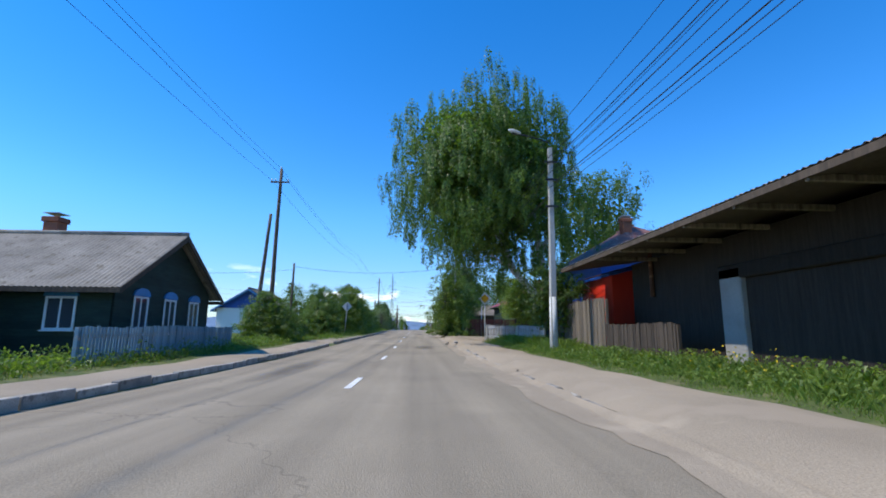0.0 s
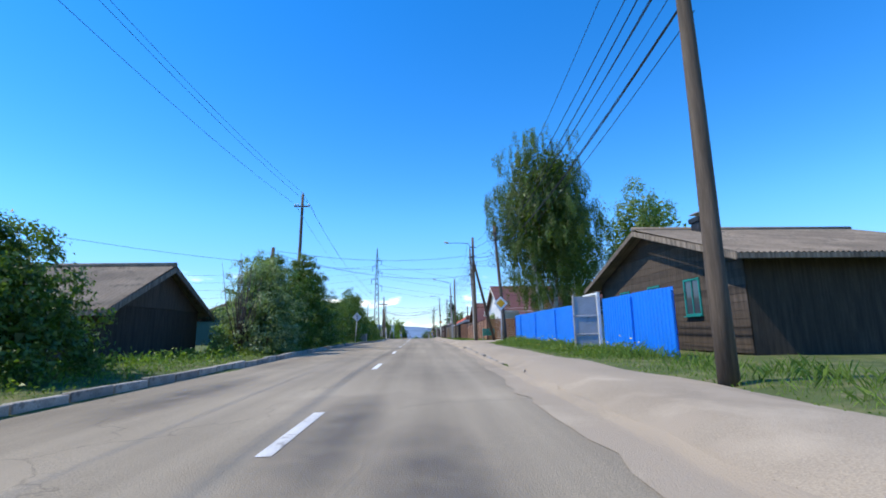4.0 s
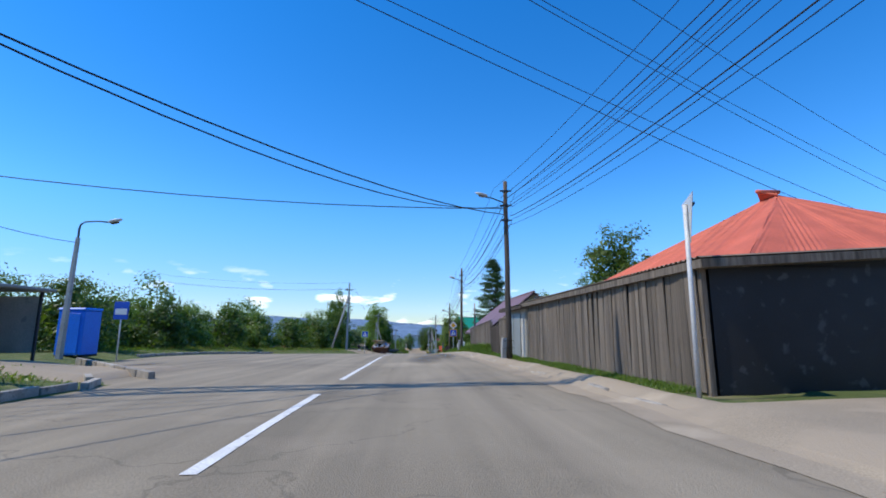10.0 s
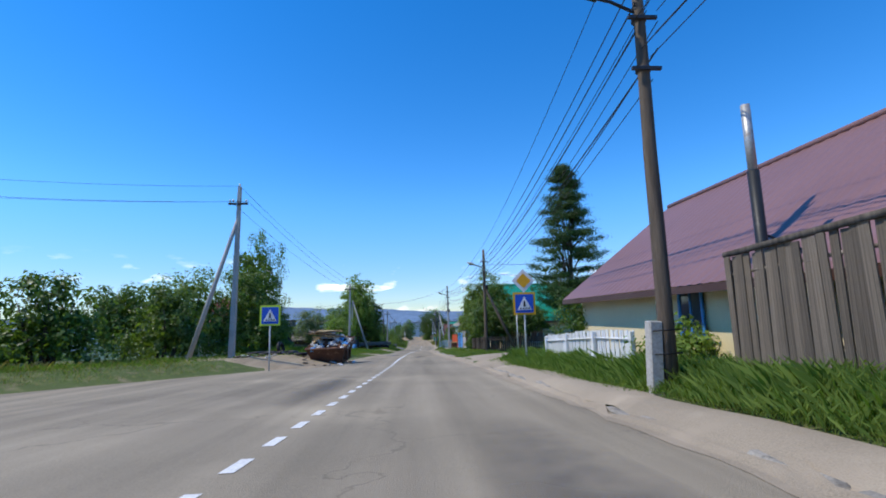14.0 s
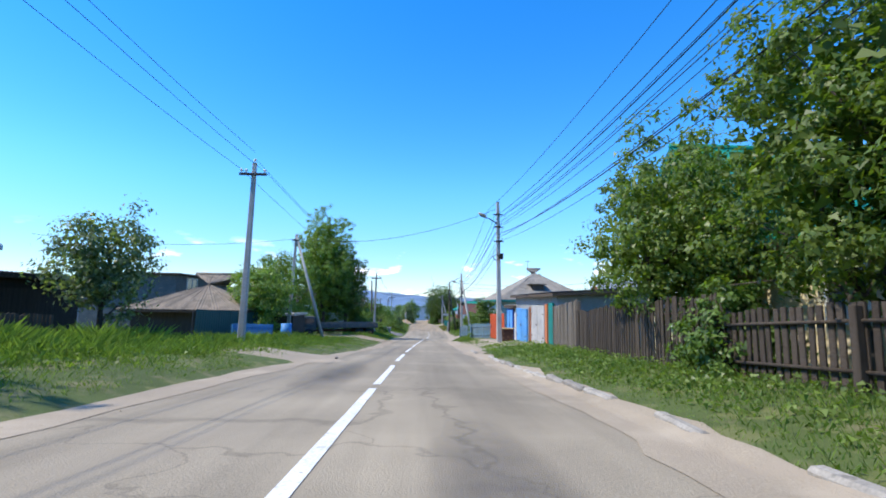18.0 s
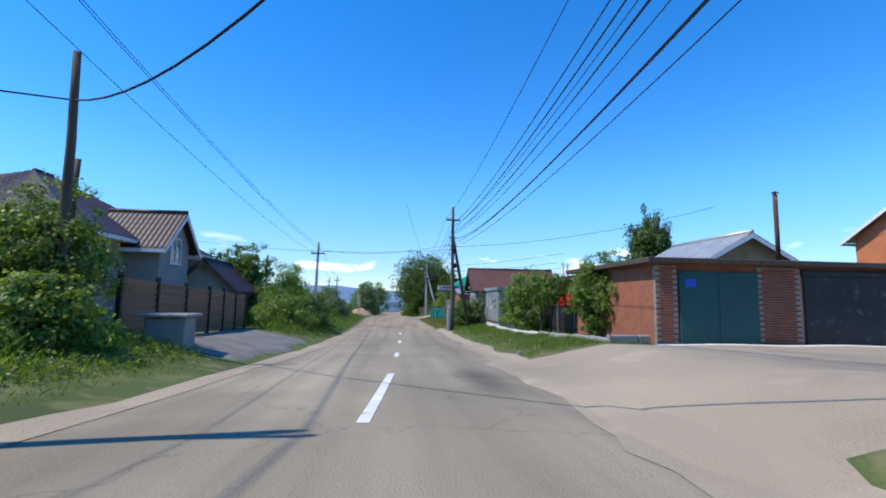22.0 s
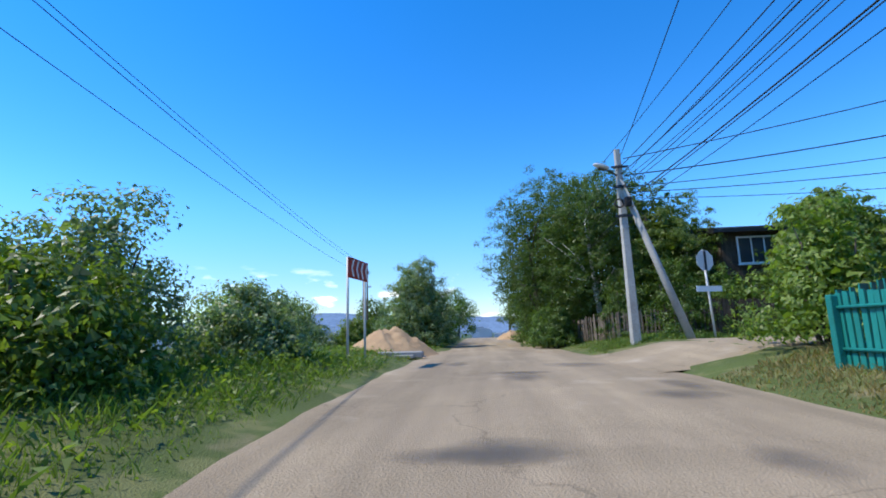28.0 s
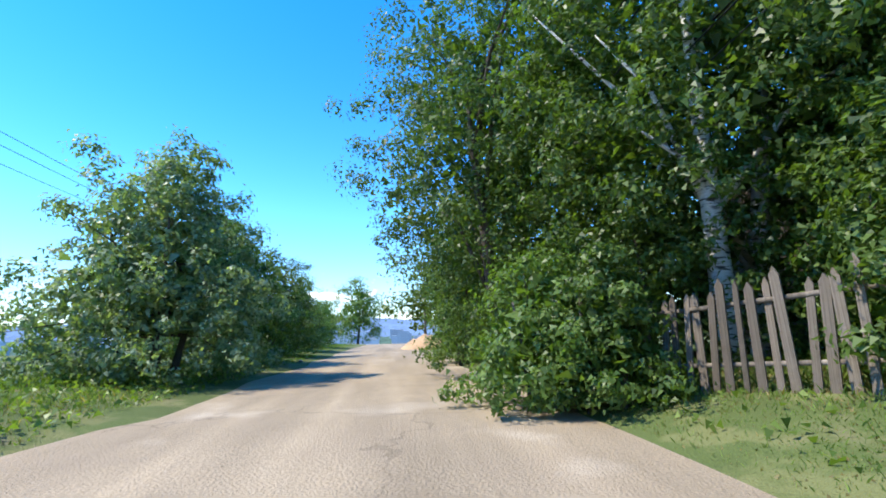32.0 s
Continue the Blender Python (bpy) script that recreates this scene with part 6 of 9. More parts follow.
fence("dark brown ragged boards of a shed wall", [(4.2, 204.4), (4.2, 201.25)], 1.6, "dark_wood", 0.15, 0.02, "ragged", seed=15)
plank_fence = fence("long weathered grey-brown board fence above tall grass", [(4.55, 218.6), (4.25, 204.6)], 2.0, "grey_wood", 0.135, 0.006, "flat", seed=16, rails=(0.3, 0.85))
pf = plank_fence.location
part("cap_rail", tube("cap_rail", [(4.55 - pf.x, 218.6 - pf.y, gz(4.55, 218.6) - pf.z + 2.03), (4.4 - pf.x, 211.6 - pf.y, gz(4.4, 211.6) - pf.z + 2.03), (4.25 - pf.x, 204.6 - pf.y, gz(4.25, 204.6) - pf.z + 2.03)], [0.055] * 3, "grey_wood", 4), plank_fence)
house("cream sided house with a big plum-brown metal roof", 5.7, 214.9, 13.7, 228.5, 2.2, 5.35, "y", "gable", "cream_sid", "plum_roof", 0.35, 0.01, 0.0, 0.55, boards="S", board_mat="cream_sid", gable_mat="cream_sid", fascia="brown_metal",
      windows=(("S", 9.75, 3.15, 1.35, 1.15, "white_trim", 2), ("W", 221.5, 0.8, 0.8, 1.1, "blue_trim", 1)))
flue = empty("flue_pipe", (4.9, 218.2, gz(4.9, 218.2)), "tall black stove pipe with a bright steel top", "chimney")
part("pipe", tube("pipe", [(0, 0, 0), (0, 0, 3.3)], [0.085, 0.085], "black_sheet", 10), flue)
part("pipe_top", tube("pipe_top", [(0, 0, 3.3), (0, 0, 4.4)], [0.07, 0.07], "tin", 10), flue)
part("stay", tube("stay", [(0, 0, 2.3), (1.3, 0.3, 1.9)], [0.02, 0.02], "lattice", 6), flue)
fence("white painted picket fence of a front garden", [(4.3, 221.5), (4.2, 228.0), (5.8, 232.6)], 0.95, "white_trim", 0.08, 0.05, "flat", thick=0.02, seed=17)
# the corner house and on
house("cream sided house with an emerald hipped roof behind a picket fence", 7.0, 246.8, 15, 254.8, 2.6, 4.5, "x", "hip", "cream_sid", "teal_roof", 0.3, 0.012, boards="WS", board_mat="cream_sid", fascia="brown_metal",
      windows=(("S", 8.6, 0.9, 0.9, 1.2, "white_trim", 1), ("S", 12, 0.9, 0.9, 1.2, "white_trim", 1), ("W", 249, 0.9, 0.8, 1.2, "white_trim", 1), ("W", 252.5, 0.9, 0.8, 1.2, "white_trim", 1)))
house("tall cream sided house with green trim", 7.1, 255.2, 14, 260.2, 4.0, 6.2, "x", "gable", "cream_sid", "teal_roof", 0.3, 0.012, boards="WS", board_mat="cream_sid", fascia="teal",
      windows=(("W", 256.6, 0.9, 0.9, 1.3, "white_trim", 1), ("W", 258.8, 0.9, 0.9, 1.3, "white_trim", 1)))
fence("dark leaning picket fence round a corner garden", [(11.6, 244.2), (4.4, 244.6), (4.2, 252.0)], 1.05, "dark_wood", 0.09, 0.05, "flat", seed=18)
fence("dark leaning picket fence along a grass verge", [(4.6, 260.5), (4.2, 252.0)], 1.35, "dark_wood", 0.1, 0.05, "ragged", seed=19)
fence("weathered grey upright board fence", [(5.1, 265.0), (4.7, 260.6)], 1.75, "grey_wood", 0.14, 0.01, "ragged", seed=20)
sheet_fence("dark green profiled sheet fence along a side street", [(12.0, 243.6), (22, 244.4)], 2.0, "green_sheet")
house("cream house with a red metal roof beyond a side street", 19.2, 252, 31, 262, 4.9, 7.4, "x", "hip", "plaster", "wine", 0.3, 0.012, windows=(("W", 255, 3.0, 1.2, 1.3, "white_trim", 1), ("W", 259, 3.0, 1.2, 1.3, "white_trim", 1), ("S", 22, 3, 1.2, 1.3, "white_trim", 1), ("S", 27, 3, 1.2, 1.3, "white_trim", 1)))
house("orange brick house with a pale roof beyond a side street", 24, 262, 30, 270, 4.0, 5.8, "x", "gable", "orange_wall", "tin", 0.3, 0.012, windows=(("S", 27, 1.2, 1.2, 1.2),))
row = house("row of grey rendered garages under one tarred roof", 5.35, 265.2, 11, 274.4, 2.55, 3.0, roof="shed", wall="grey_block", cover="black_sheet", over=0.3, fascia="dark_wood", category="garage", name="garage_row")
rl = row.location
far_row = house("lime-washed garage with a bright blue gate", 5.35, 274.45, 11, 277.3, 2.2, 2.6, roof="shed", wall="lime", cover="old_slate", over=0.22, fascia="dark_wood", category="garage", name="garage")
fg = far_row.location
blue_gate = part("gate", boxes("gate", [(-0.07, -0.97, 0.0, 0.03, 0.97, 1.98)], "sky_paint", 0.012), far_row, (5.3 - fg.x, 275.85 - fg.y, gz(5.3, 275.85) - fg.z), "bright blue steel gate")
part("gate_frame", boxes("gate_frame", [(-0.09, -1.03, 1.98, 0.02, 1.03, 2.07), (-0.09, -1.03, 0, 0.02, -0.97, 1.98), (-0.09, 0.97, 0, 0.02, 1.03, 1.98)], "blue_wall", 0.008), blue_gate)
part("gate_seam", boxes("gate_seam", [(-0.09, -0.02, 0, -0.06, 0.02, 1.95)], "blue_wall"), blue_gate)
part("lock", boxes("lock", [(-0.11, 0.05, 0.95, -0.06, 0.14, 1.03)], "rust", 0.01), blue_gate)
for y0, y1, mat, lab in ((265.6, 266.3, "teal", "narrow dark teal panel"), (266.6, 266.95, "orange_wall", "orange plastered pier"), (267.1, 269.7, "pale_gate", "pale peeling steel gate"), (269.9, 270.25, "orange_wall", "orange plastered pier"),
                         (270.9, 273.6, "sky_paint", "bright blue steel gate")):
    g = part("gate" if y1 - y0 > 1 else "pier", boxes("gate", [(-0.07, -(y1 - y0) / 2, -0.05, 0.03, (y1 - y0) / 2, 1.95)], mat, 0.012), row, (5.3 - rl.x, (y0 + y1) / 2 - rl.y, gz(5.3, (y0 + y1) / 2) - rl.z), lab)
    if y1 - y0 > 1:
        part("gate_seam", boxes("gate_seam", [(-0.09, -0.025, 0, -0.06, 0.025, 1.93)], mat), g)
        part("lock", boxes("lock", [(-0.11, 0.05, 0.9, -0.06, 0.13, 1.02)], "rust", 0.01), g)
        for s in (-1, 1):
            for zz in (0.35, 1.5):
                part("hinge", boxes("hinge", [(-0.09, s * ((y1 - y0) / 2 - 0.16) - 0.1, zz, -0.065, s * ((y1 - y0) / 2 - 0.16) + 0.1, zz + 0.05)], "rust"), g)
bin_ob = empty("rubbish_bin", (4.25, 271.7, gz(4.25, 271.7)), "rusty brown steel bin with a sheet on top", "bin")
part("body", boxes("body", [(-0.35, -0.35, 0, 0.35, 0.35, 0.75)], "rust", 0.03), bin_ob)
part("lid", boxes("lid", [(-0.42, -0.4, 0.75, 0.4, 0.42, 0.79)], "board", 0.01), bin_ob)
og = sheet_fence("orange-red sheet steel gate of a yard", [(4.75, 281.2), (5.2, 277.45)], 1.85, "orange_paint", 2.2, 0.6, 0.008, category="gate", name="gate")
part("handle", boxes("handle", [(-0.12, -0.9, 0.9, -0.06, -0.84, 1.1)], "rust", 0.01), og)
slatehouse = house("old turquoise board house with a hipped slate roof and dormer", 6.1, 283.7, 13.6, 292.5, 3.65, 6.3, "x", "hip", "turq_wall", "slate", over=0.5, fascia="teal", boards="WSN", board_mat="turq_wall", board_h=0.19,
                   windows=(("W", 287.3, 0.9, 0.75, 1.35, "teal", 0), ("W", 290.2, 0.9, 0.75, 1.35, "teal", 0), ("S", 8.5, 0.9, 0.8, 1.2, "teal", 1)))
sl = slatehouse.location
dormer = part("dormer", boxes("dormer", [(-0.5, -0.6, -0.6, 0.5, 0.6, 0.55)], "dark_wood", 0.02), slatehouse, (9.4 - sl.x, 285.2 - sl.y, 4.2))
part("dormer_roof", boxes("dormer_roof", [(-0.75, -0.8, 0.55, 0.75, 0.7, 0.63)], "old_slate", 0.02), dormer)
tv = empty("roof_aerial", (9.3, 288.1, sl.z + 6.0), "thin television aerial on a slate roof", "aerial")
part("mast", tube("mast", [(0, 0, 0), (0, 0, 1.1)], [0.018, 0.018], "lattice", 6), tv)
part("boom", tube("boom", [(-0.25, 0, 1.08), (0.25, 0, 1.08)], [0.014, 0.014], "lattice", 5), tv)
fence("faded blue picket fence before a turquoise house", [(4.9, 281.2), (3.5, 283.6), (3.4, 292.6), (6.2, 293.4)], 1.15, "picket_blue", 0.07, 0.055, "flat", seed=22)
garage2 = house("low red brick garage with a green gate and a dark gate", 7.6, 304.5, 19.5, 310.2, 2.4, 2.5, roof="flat", wall="brick", cover="dark_wood", over=0.35, category="garage", name="garage")
g2 = garage2.location
part("gate", boxes("gate", [(0, -0.06, 0.02, 2.4, 0.04, 2.2), (1.18, -0.08, 0.02, 1.22, -0.05, 2.2)], "green_sheet", 0.012), garage2, (8.3 - g2.x, 304.48 - g2.y, 0), "dark green steel gate")
part("gate", boxes("gate", [(0, -0.03, 0.02, 2.9, 0.04, 2.15), (-0.1, -0.08, 2.15, 3.0, 0.04, 2.3)], "black_sheet", 0.012), garage2, (12.2 - g2.x, 304.48 - g2.y, 0), "shadowy dark gate")
part("blue_plaque", boxes("blue_plaque", [(0, -0.09, 1.75, 0.34, -0.06, 1.98)], "blue_sign", 0.004), garage2, (8.45 - g2.x, 304.48 - g2.y, 0), "small blue enamel plaque")
brick_wall(garage2, 7.6 - g2.x, 304.47 - g2.y, 8.25 - g2.x, 304.47 - g2.y, 0, 2.35, "brick")
brick_wall(garage2, 10.75 - g2.x, 304.47 - g2.y, 12.1 - g2.x, 304.47 - g2.y, 0, 2.35, "brick")
apron("concrete_apron", 6.5, 18.5, 302.6, 304.4, "lime", "pale concrete threshold before garages", 23, 0.06, 0.1)
house("orange house with a white gable roof behind garages", 24.4, 306, 32, 314, 5.0, 7.4, "x", "gable", "orange_wall", "tin", 0.3, 0.012, fascia="white_trim", windows=(("W", 310, 4.6, 1.0, 1.3, "white_trim", 1),), chimneys=((14.6, 308, 5.6, "rust"),))
house("timber attic gable with a pale metal roof behind garages", 13.2, 311, 18.2, 316, 3.2, 4.6, "y", "gable", "board", "tin", 0.3, 0.012, fascia="white_trim")
panels = house("dark-clad building with bright red facade panels under a lean-to roof", 8.6, 311.5, 16, 317.4, 2.6, 3.2, roof="shed", wall="black_sheet", cover="dark_tile", pitch=0.3, amp=0.015, over=0.5, fascia="dark_wood", category="building", name="building")
pl = panels.location
for i in range(5):
    y = 311.7 + i * 1.15
    part("red_panel" if i != 3 else "dark_panel", boxes("panel", [(-0.05, 0, 1.35, 0.02, 1.08, 2.35)], "red_panel" if i != 3 else "black_sheet", 0.01), panels, (8.58 - pl.x, y - pl.y, 0))
    part("dark_panel", boxes("panel", [(-0.05, 0, 0.2, 0.02, 1.08, 1.3)], "black_sheet", 0.01), panels, (8.58 - pl.x, y - pl.y, 0))
    part("mullion", boxes("mullion", [(-0.07, -0.035, 0, 0.03, 0.035, 2.4)], "tin" if i in (1, 3) else "black_sheet"), panels, (8.57 - pl.x, y - pl.y, 0))
for q in range(4):
    part("red_panel", boxes("panel", [(0, -0.05, 1.35, 1.4, 0.02, 2.35)], "red_panel" if q % 2 == 0 else "black_sheet", 0.01), panels, (8.9 + q * 1.5 - pl.x, 311.47 - pl.y, 0))
cream = house("low cream plastered wing with a lean-to roof", 9.2, 317.6, 15, 322.0, 2.5, 3.0, roof="shed", wall="plaster", cover="dark_tile", pitch=0.3, amp=0.015, over=0.4, fascia="dark_wood", category="building", name="building", chimneys=((10.6, 320, 3.9, "tin"), (10.3, 318.4, 3.7, "tin")))
low = empty("garden_edging", (6.6, 305.2, gz(6.6, 305.2)), "low pale concrete edging round a grass plot", "edging")
for i in range(11):
    t = i / 11
    part("edging_stone", boxes("edging_stone", [(-0.09, -0.6, -0.15, 0.09, 0.6, 0.2)], "lime" if i > 4 else "grey_block", 0.02), low, pose(-0.2 - 0.5 * t, 0.3 + 12.4 * t, gz(6.2, 305.5 + 12.4 * t) - gz(6.6, 305.2) - 0.05, 0, 0, 3 + 2 * math.sin(i)))
for i in range(4):
    part("edging_stone", boxes("edging_stone", [(-0.45, -0.1, -0.15, 0.45, 0.1, 0.25)], "grey_block", 0.03), low, (0.2 + 0.92 * i, -0.3, 0))
kiosk = empty("transformer_kiosk", (6.35, 319.1, gz(6.35, 319.1)), "grey painted steel electrical kiosk on a white plinth", "transformer kiosk")
part("plinth", boxes("plinth", [(0.03, 0.03, -0.4, 2.97, 3.85, 0.38)], "lime", 0.02), kiosk, label="white-limed concrete plinth")
part("body", boxes("body", [(0, 0, 0.42, 3.0, 3.88, 2.62)], "grey_steel", 0.02), kiosk)
part("ledge", boxes("ledge", [(-0.05, -0.05, 0.36, 3.05, 3.93, 0.44)], "rust", 0.01), kiosk)
roofv = [(-0.12, -0.12, 2.6), (3.12, -0.12, 2.6), (3.12, 4.0, 2.6), (-0.12, 4.0, 2.6), (-0.12, -0.12, 2.8), (3.12, -0.12, 2.8), (3.12, 4.0, 2.84), (-0.12, 4.0, 2.84)]
part("roof", mesh_of("roof", roofv, BOX, "grey_steel"), kiosk)
for i in range(4):
    part("door_panel", boxes("door_panel", [(-0.03, 0.12 + i * 0.94, 0.55, 0.0, 0.98 + i * 0.94, 2.5)], "grey_steel", 0.01), kiosk)
for i in range(3):
    part("door_panel", boxes("door_panel", [(0.12 + i * 0.96, -0.03, 0.55, 1.0 + i * 0.96, 0.0, 2.5)], "grey_steel", 0.01), kiosk)
part("notice", boxes("notice", [(-0.045, 1.95, 1.25, -0.03, 2.13, 1.5)], "white_sign"), kiosk)
part("notice", boxes("notice", [(0.9, -0.045, 1.2, 1.1, -0.03, 1.5)], "white_sign"), kiosk)
for i, (u, z, w) in enumerate([(1.2, 2.0, 0.09), (1.33, 2.0, 0.09), (1.46, 2.0, 0.09), (1.59, 2.0, 0.09)]):
    part("stencil_bar", boxes("stencil_bar", [(0.5 + i * 0.13, -0.036, 1.95, 0.58 + i * 0.13, -0.03, 2.12)], "black"), kiosk)
    part("stencil_bar", boxes("stencil_bar", [(-0.036, 0.7 + i * 0.1, 1.8, -0.03, 0.77 + i * 0.1, 1.92)], "black"), kiosk)
part("meter_box", boxes("meter_box", [(-0.17, 3.2, 0.75, -0.03, 3.45, 1.35)], "tin", 0.02), kiosk)
for u, z in ((1.3, 1.75), (0.6, 1.45)):
    part("latch", boxes("latch", [(-0.08, u, z, -0.03, u + 0.22, z + 0.04), (-0.08, u + 0.09, z - 0.06, -0.04, u + 0.13, z + 0.1)], "black"), kiosk)
part("roof_vent", tube("roof_vent", [(2.6, 1.2, 2.8), (2.6, 1.2, 3.5)], [0.02, 0.02], "white_trim", 6), kiosk)
kiosk.scale = (0.95, 0.97, 0.86)
# the dark gable sheets stand in for shade inside an open loft
loft = house("half-built timber-gabled house, shaded loft painted dark, dark red tile roof", 6.7, 328.9, 13, 331.8, 2.85, 4.25, "x", "gable", "grey_block", "brown_roof", 0.2, 0.02, 0.02, 0.45, gable_mat="dark_wood", fascia="dark_wood")
lf = loft.location
part("wall_plate", boxes("wall_plate", [(-0.12, -1.5, 2.7, 0.06, 1.5, 2.88)], "board", 0.01), loft, (6.66 - lf.x, 0, 0), "raw orange timber beam")
for u in (-0.7, 0.75):
    part("loft_post", boxes("loft_post", [(-0.1, -0.06, 2.88, -0.0, 0.06, 3.6)], "board", 0.008), loft, (6.66 - lf.x, u, 0))
house("brick and timber house with an emerald hipped roof", 6.6, 339.2, 13, 343.2, 3.5, 4.8, "x", "hip", "orange_wall", "teal_roof", 0.3, 0.012, over=0.55, fascia="teal", chimneys=(), windows=(("W", 341.3, 1.4, 0.8, 1.2, "teal", 1), ("S", 9, 0.9, 0.8, 1.2, "teal", 1)))
leanto = empty("lean_to", (8.6, 337.0, gz(7.5, 337.0)), "small shed with a pale tin roof", "shed")
part("wall", boxes("wall", [(-2.2, -0.9, -0.3, 2.2, 0.9, 2.35)], "orange_wall", 0.02), leanto)
part("roof", wave_plane("roof", (-2.5, -1.2, 2.35), (2.5, -1.2, 2.35), (2.5, 1.2, 2.9), (-2.5, 1.2, 2.9), "tin", 0.2, 0.015), leanto)
part("flue", tube("flue", [(-2.0, 0.6, 2.4), (-2.0, 0.6, 4.4)], [0.08, 0.08], "tin", 10), leanto)
fence("dark grey board fence beside dry grass", [(5.2, 337.2), (5.9, 329.0)], 1.75, "grey_wood", 0.16, 0.006, "flat", seed=24)
fence("emerald picket fence of a front garden", [(5.2, 337.4), (4.5, 338.6), (4.3, 343.2), (6.6, 343.8)], 1.05, "teal", 0.09, 0.03, "flat", seed=25)
house("dark two-storey timber house above a side street", 9.2, 355.6, 18, 364, 4.3, 5.0, "x", "gable", "dark_wood", "black_sheet", 0.3, 0.012, boards="WS", board_mat="dark_wood", fascia="black_sheet", windows=(("S", 10.6, 2.9, 1.5, 1.0, "white_trim", 2), ("S", 10.8, 1.0, 1.2, 0.9, "white_trim", 1), ("W", 358.5, 2.9, 1.2, 1.0)))
fence("old leaning grey picket fence under trees", [(3.35, 357.6), (4.6, 354.8), (7.6, 353.8)], 1.05, "grey_wood", 0.075, 0.06, "point", seed=26, jitter=3)
fence("dark board fence below a timber house", [(7.6, 353.6), (16, 352.9)], 1.3, "dark_wood", 0.14, 0.01, "flat", seed=27)

# ---- the left side of the street ----
house("low dark green log house with slate roof and blue windows", -21, 15.2, -9.6, 21.8, 2.4, 4.45, "x", "gable", "log_green", "slate", over=0.5, fascia="dark_wood", boards="ES", board_mat="log_green", board_h=0.22,
      windows=(("E", 16.6, 0.75, 0.7, 1.15, "white_trim", 1, "blue_trim"), ("E", 18.5, 0.75, 0.7, 1.15, "white_trim", 1, "blue_trim"), ("E", 20.4, 0.75, 0.7, 1.15, "white_trim", 1, "blue_trim"), ("S", -11.1, 0.9, 0.8, 0.9, "white_trim", 1, "blue_trim")),
      chimneys=((-14.5, 18.9, 5.2, "brick"),))
house("low lean-to of dark boards beside a log house", -21, 11.2, -13.2, 15.1, 1.7, 2.2, roof="shed", wall="dark_wood", cover="old_slate", over=0.3, fascia="dark_wood", category="shed", name="shed")
fence("faded blue picket fence before a log house", [(-8.1, 11.8), (-8.0, 14.6), (-8.3, 21.5)], 0.95, "picket_blue", 0.09, 0.035, "flat", seed=31)
fence("rough brown boards at a yard corner", [(-9.6, 8.2), (-8.2, 8.6)], 1.3, "dark_wood", 0.2, 0.02, "ragged", seed=32)
house("small white house with a blue gable", -21, 50, -14.5, 57.5, 2.5, 4.5, "y", "gable", "white_sid", "old_slate", gable_mat="blue_wall", fascia="blue_trim", windows=(("S", -17.5, 0.8, 1.0, 1.1, "blue_trim", 1), ("E", 53.5, 0.8, 1.0, 1.1, "blue_trim", 1)))
house("sunken dark log house under an old slate roof", -17.5, 85.5, -9.4, 91.5, 1.7, 3.2, "x", "gable", "dark_wood", "old_slate", over=0.5, fascia="grey_wood")
house("low teal board house with a grey slate roof", -17.5, 107.5, -10.4, 113.6, 2.0, 3.3, "y", "gable", "green_sheet", "slate", over=0.5, fascia="grey_wood", boards="E", board_mat="green_sheet")
slab = empty("concrete_block", (-7.2, 128.2, gz(-7.2, 128.2)), "grey concrete block beside the kerb", "concrete block")
part("block", boxes("block", [(-0.7, -0.4, -0.2, 0.7, 0.4, 0.85)], "grey_block", 0.04), slab)
part("cover", boxes("cover", [(-0.76, -0.46, 0.85, 0.76, 0.46, 0.92)], "grey_block", 0.02), slab)
for i, (x0, y0, x1, y1) in enumerate([(-20, 172.5, -14.2, 177.6), (-20, 178.0, -14.2, 183.4)]):
    g = house("dull blue sheet-steel garage standing in grass", x0, y0, x1, y1, 1.95, 2.1, roof="flat", wall="picket_blue", cover="grey_steel", over=0.1, category="garage", name="garage")
    part("vent", boxes("vent", [(0, -0.25, 1.5, 0.04, 0.25, 1.75)], "black"), g, ((x1 - x0) / 2, 0.6, 0))
house("house with a wine-red roof far behind garages", -38, 186, -28, 194, 3.0, 5.4, "x", "gable", "plaster", "wine", 0.3, 0.012, fascia="white_trim", base=0.0)
cab = empty("steel_cabinet", (-10.9, 171.6, gz(-10.9, 171.6)), "small grey steel cabinet at a lamp post", "cabinet")
part("body", boxes("body", [(-0.3, -0.25, -0.1, 0.3, 0.25, 0.85)], "grey_steel", 0.02), cab)
part("door", boxes("door", [(-0.26, -0.275, 0.0, 0.26, -0.25, 0.8)], "grey_steel", 0.01), cab)
notice = empty("notice_board", (-9.7, 166.2, gz(-9.7, 166.2)), "small pale notice plate on a post", "sign")
part("post", tube("post", [(0, 0, -0.2), (0, 0, 2.0)], [0.03, 0.03], "lamp_grey", 8), notice)
part("plate", boxes("plate", [(-0.3, -0.05, 1.55, 0.3, -0.03, 2.05)], "white_sign", 0.005), notice)
for i in range(3):
    part("text_bar", boxes("text_bar", [(-0.22, -0.056, 1.65 + i * 0.12, 0.22, -0.05, 1.69 + i * 0.12)], "black"), notice)
shelter = empty("bus_shelter", (-14.2, 188.6, gz(-14.2, 188.6)), "grey steel bus shelter with pale side panels", "bus shelter")
for x, y in ((-1, -1.6), (1, -1.6), (-1, 1.6), (1, 1.6)):
    part("post", boxes("post", [(x - 0.04, y - 0.04, -0.2, x + 0.04, y + 0.04, 2.25)], "lattice", 0.006), shelter)
part("roof", boxes("roof", [(-1.25, -1.85, 2.25, 1.3, 1.85, 2.36)], "grey_steel", 0.03), shelter)
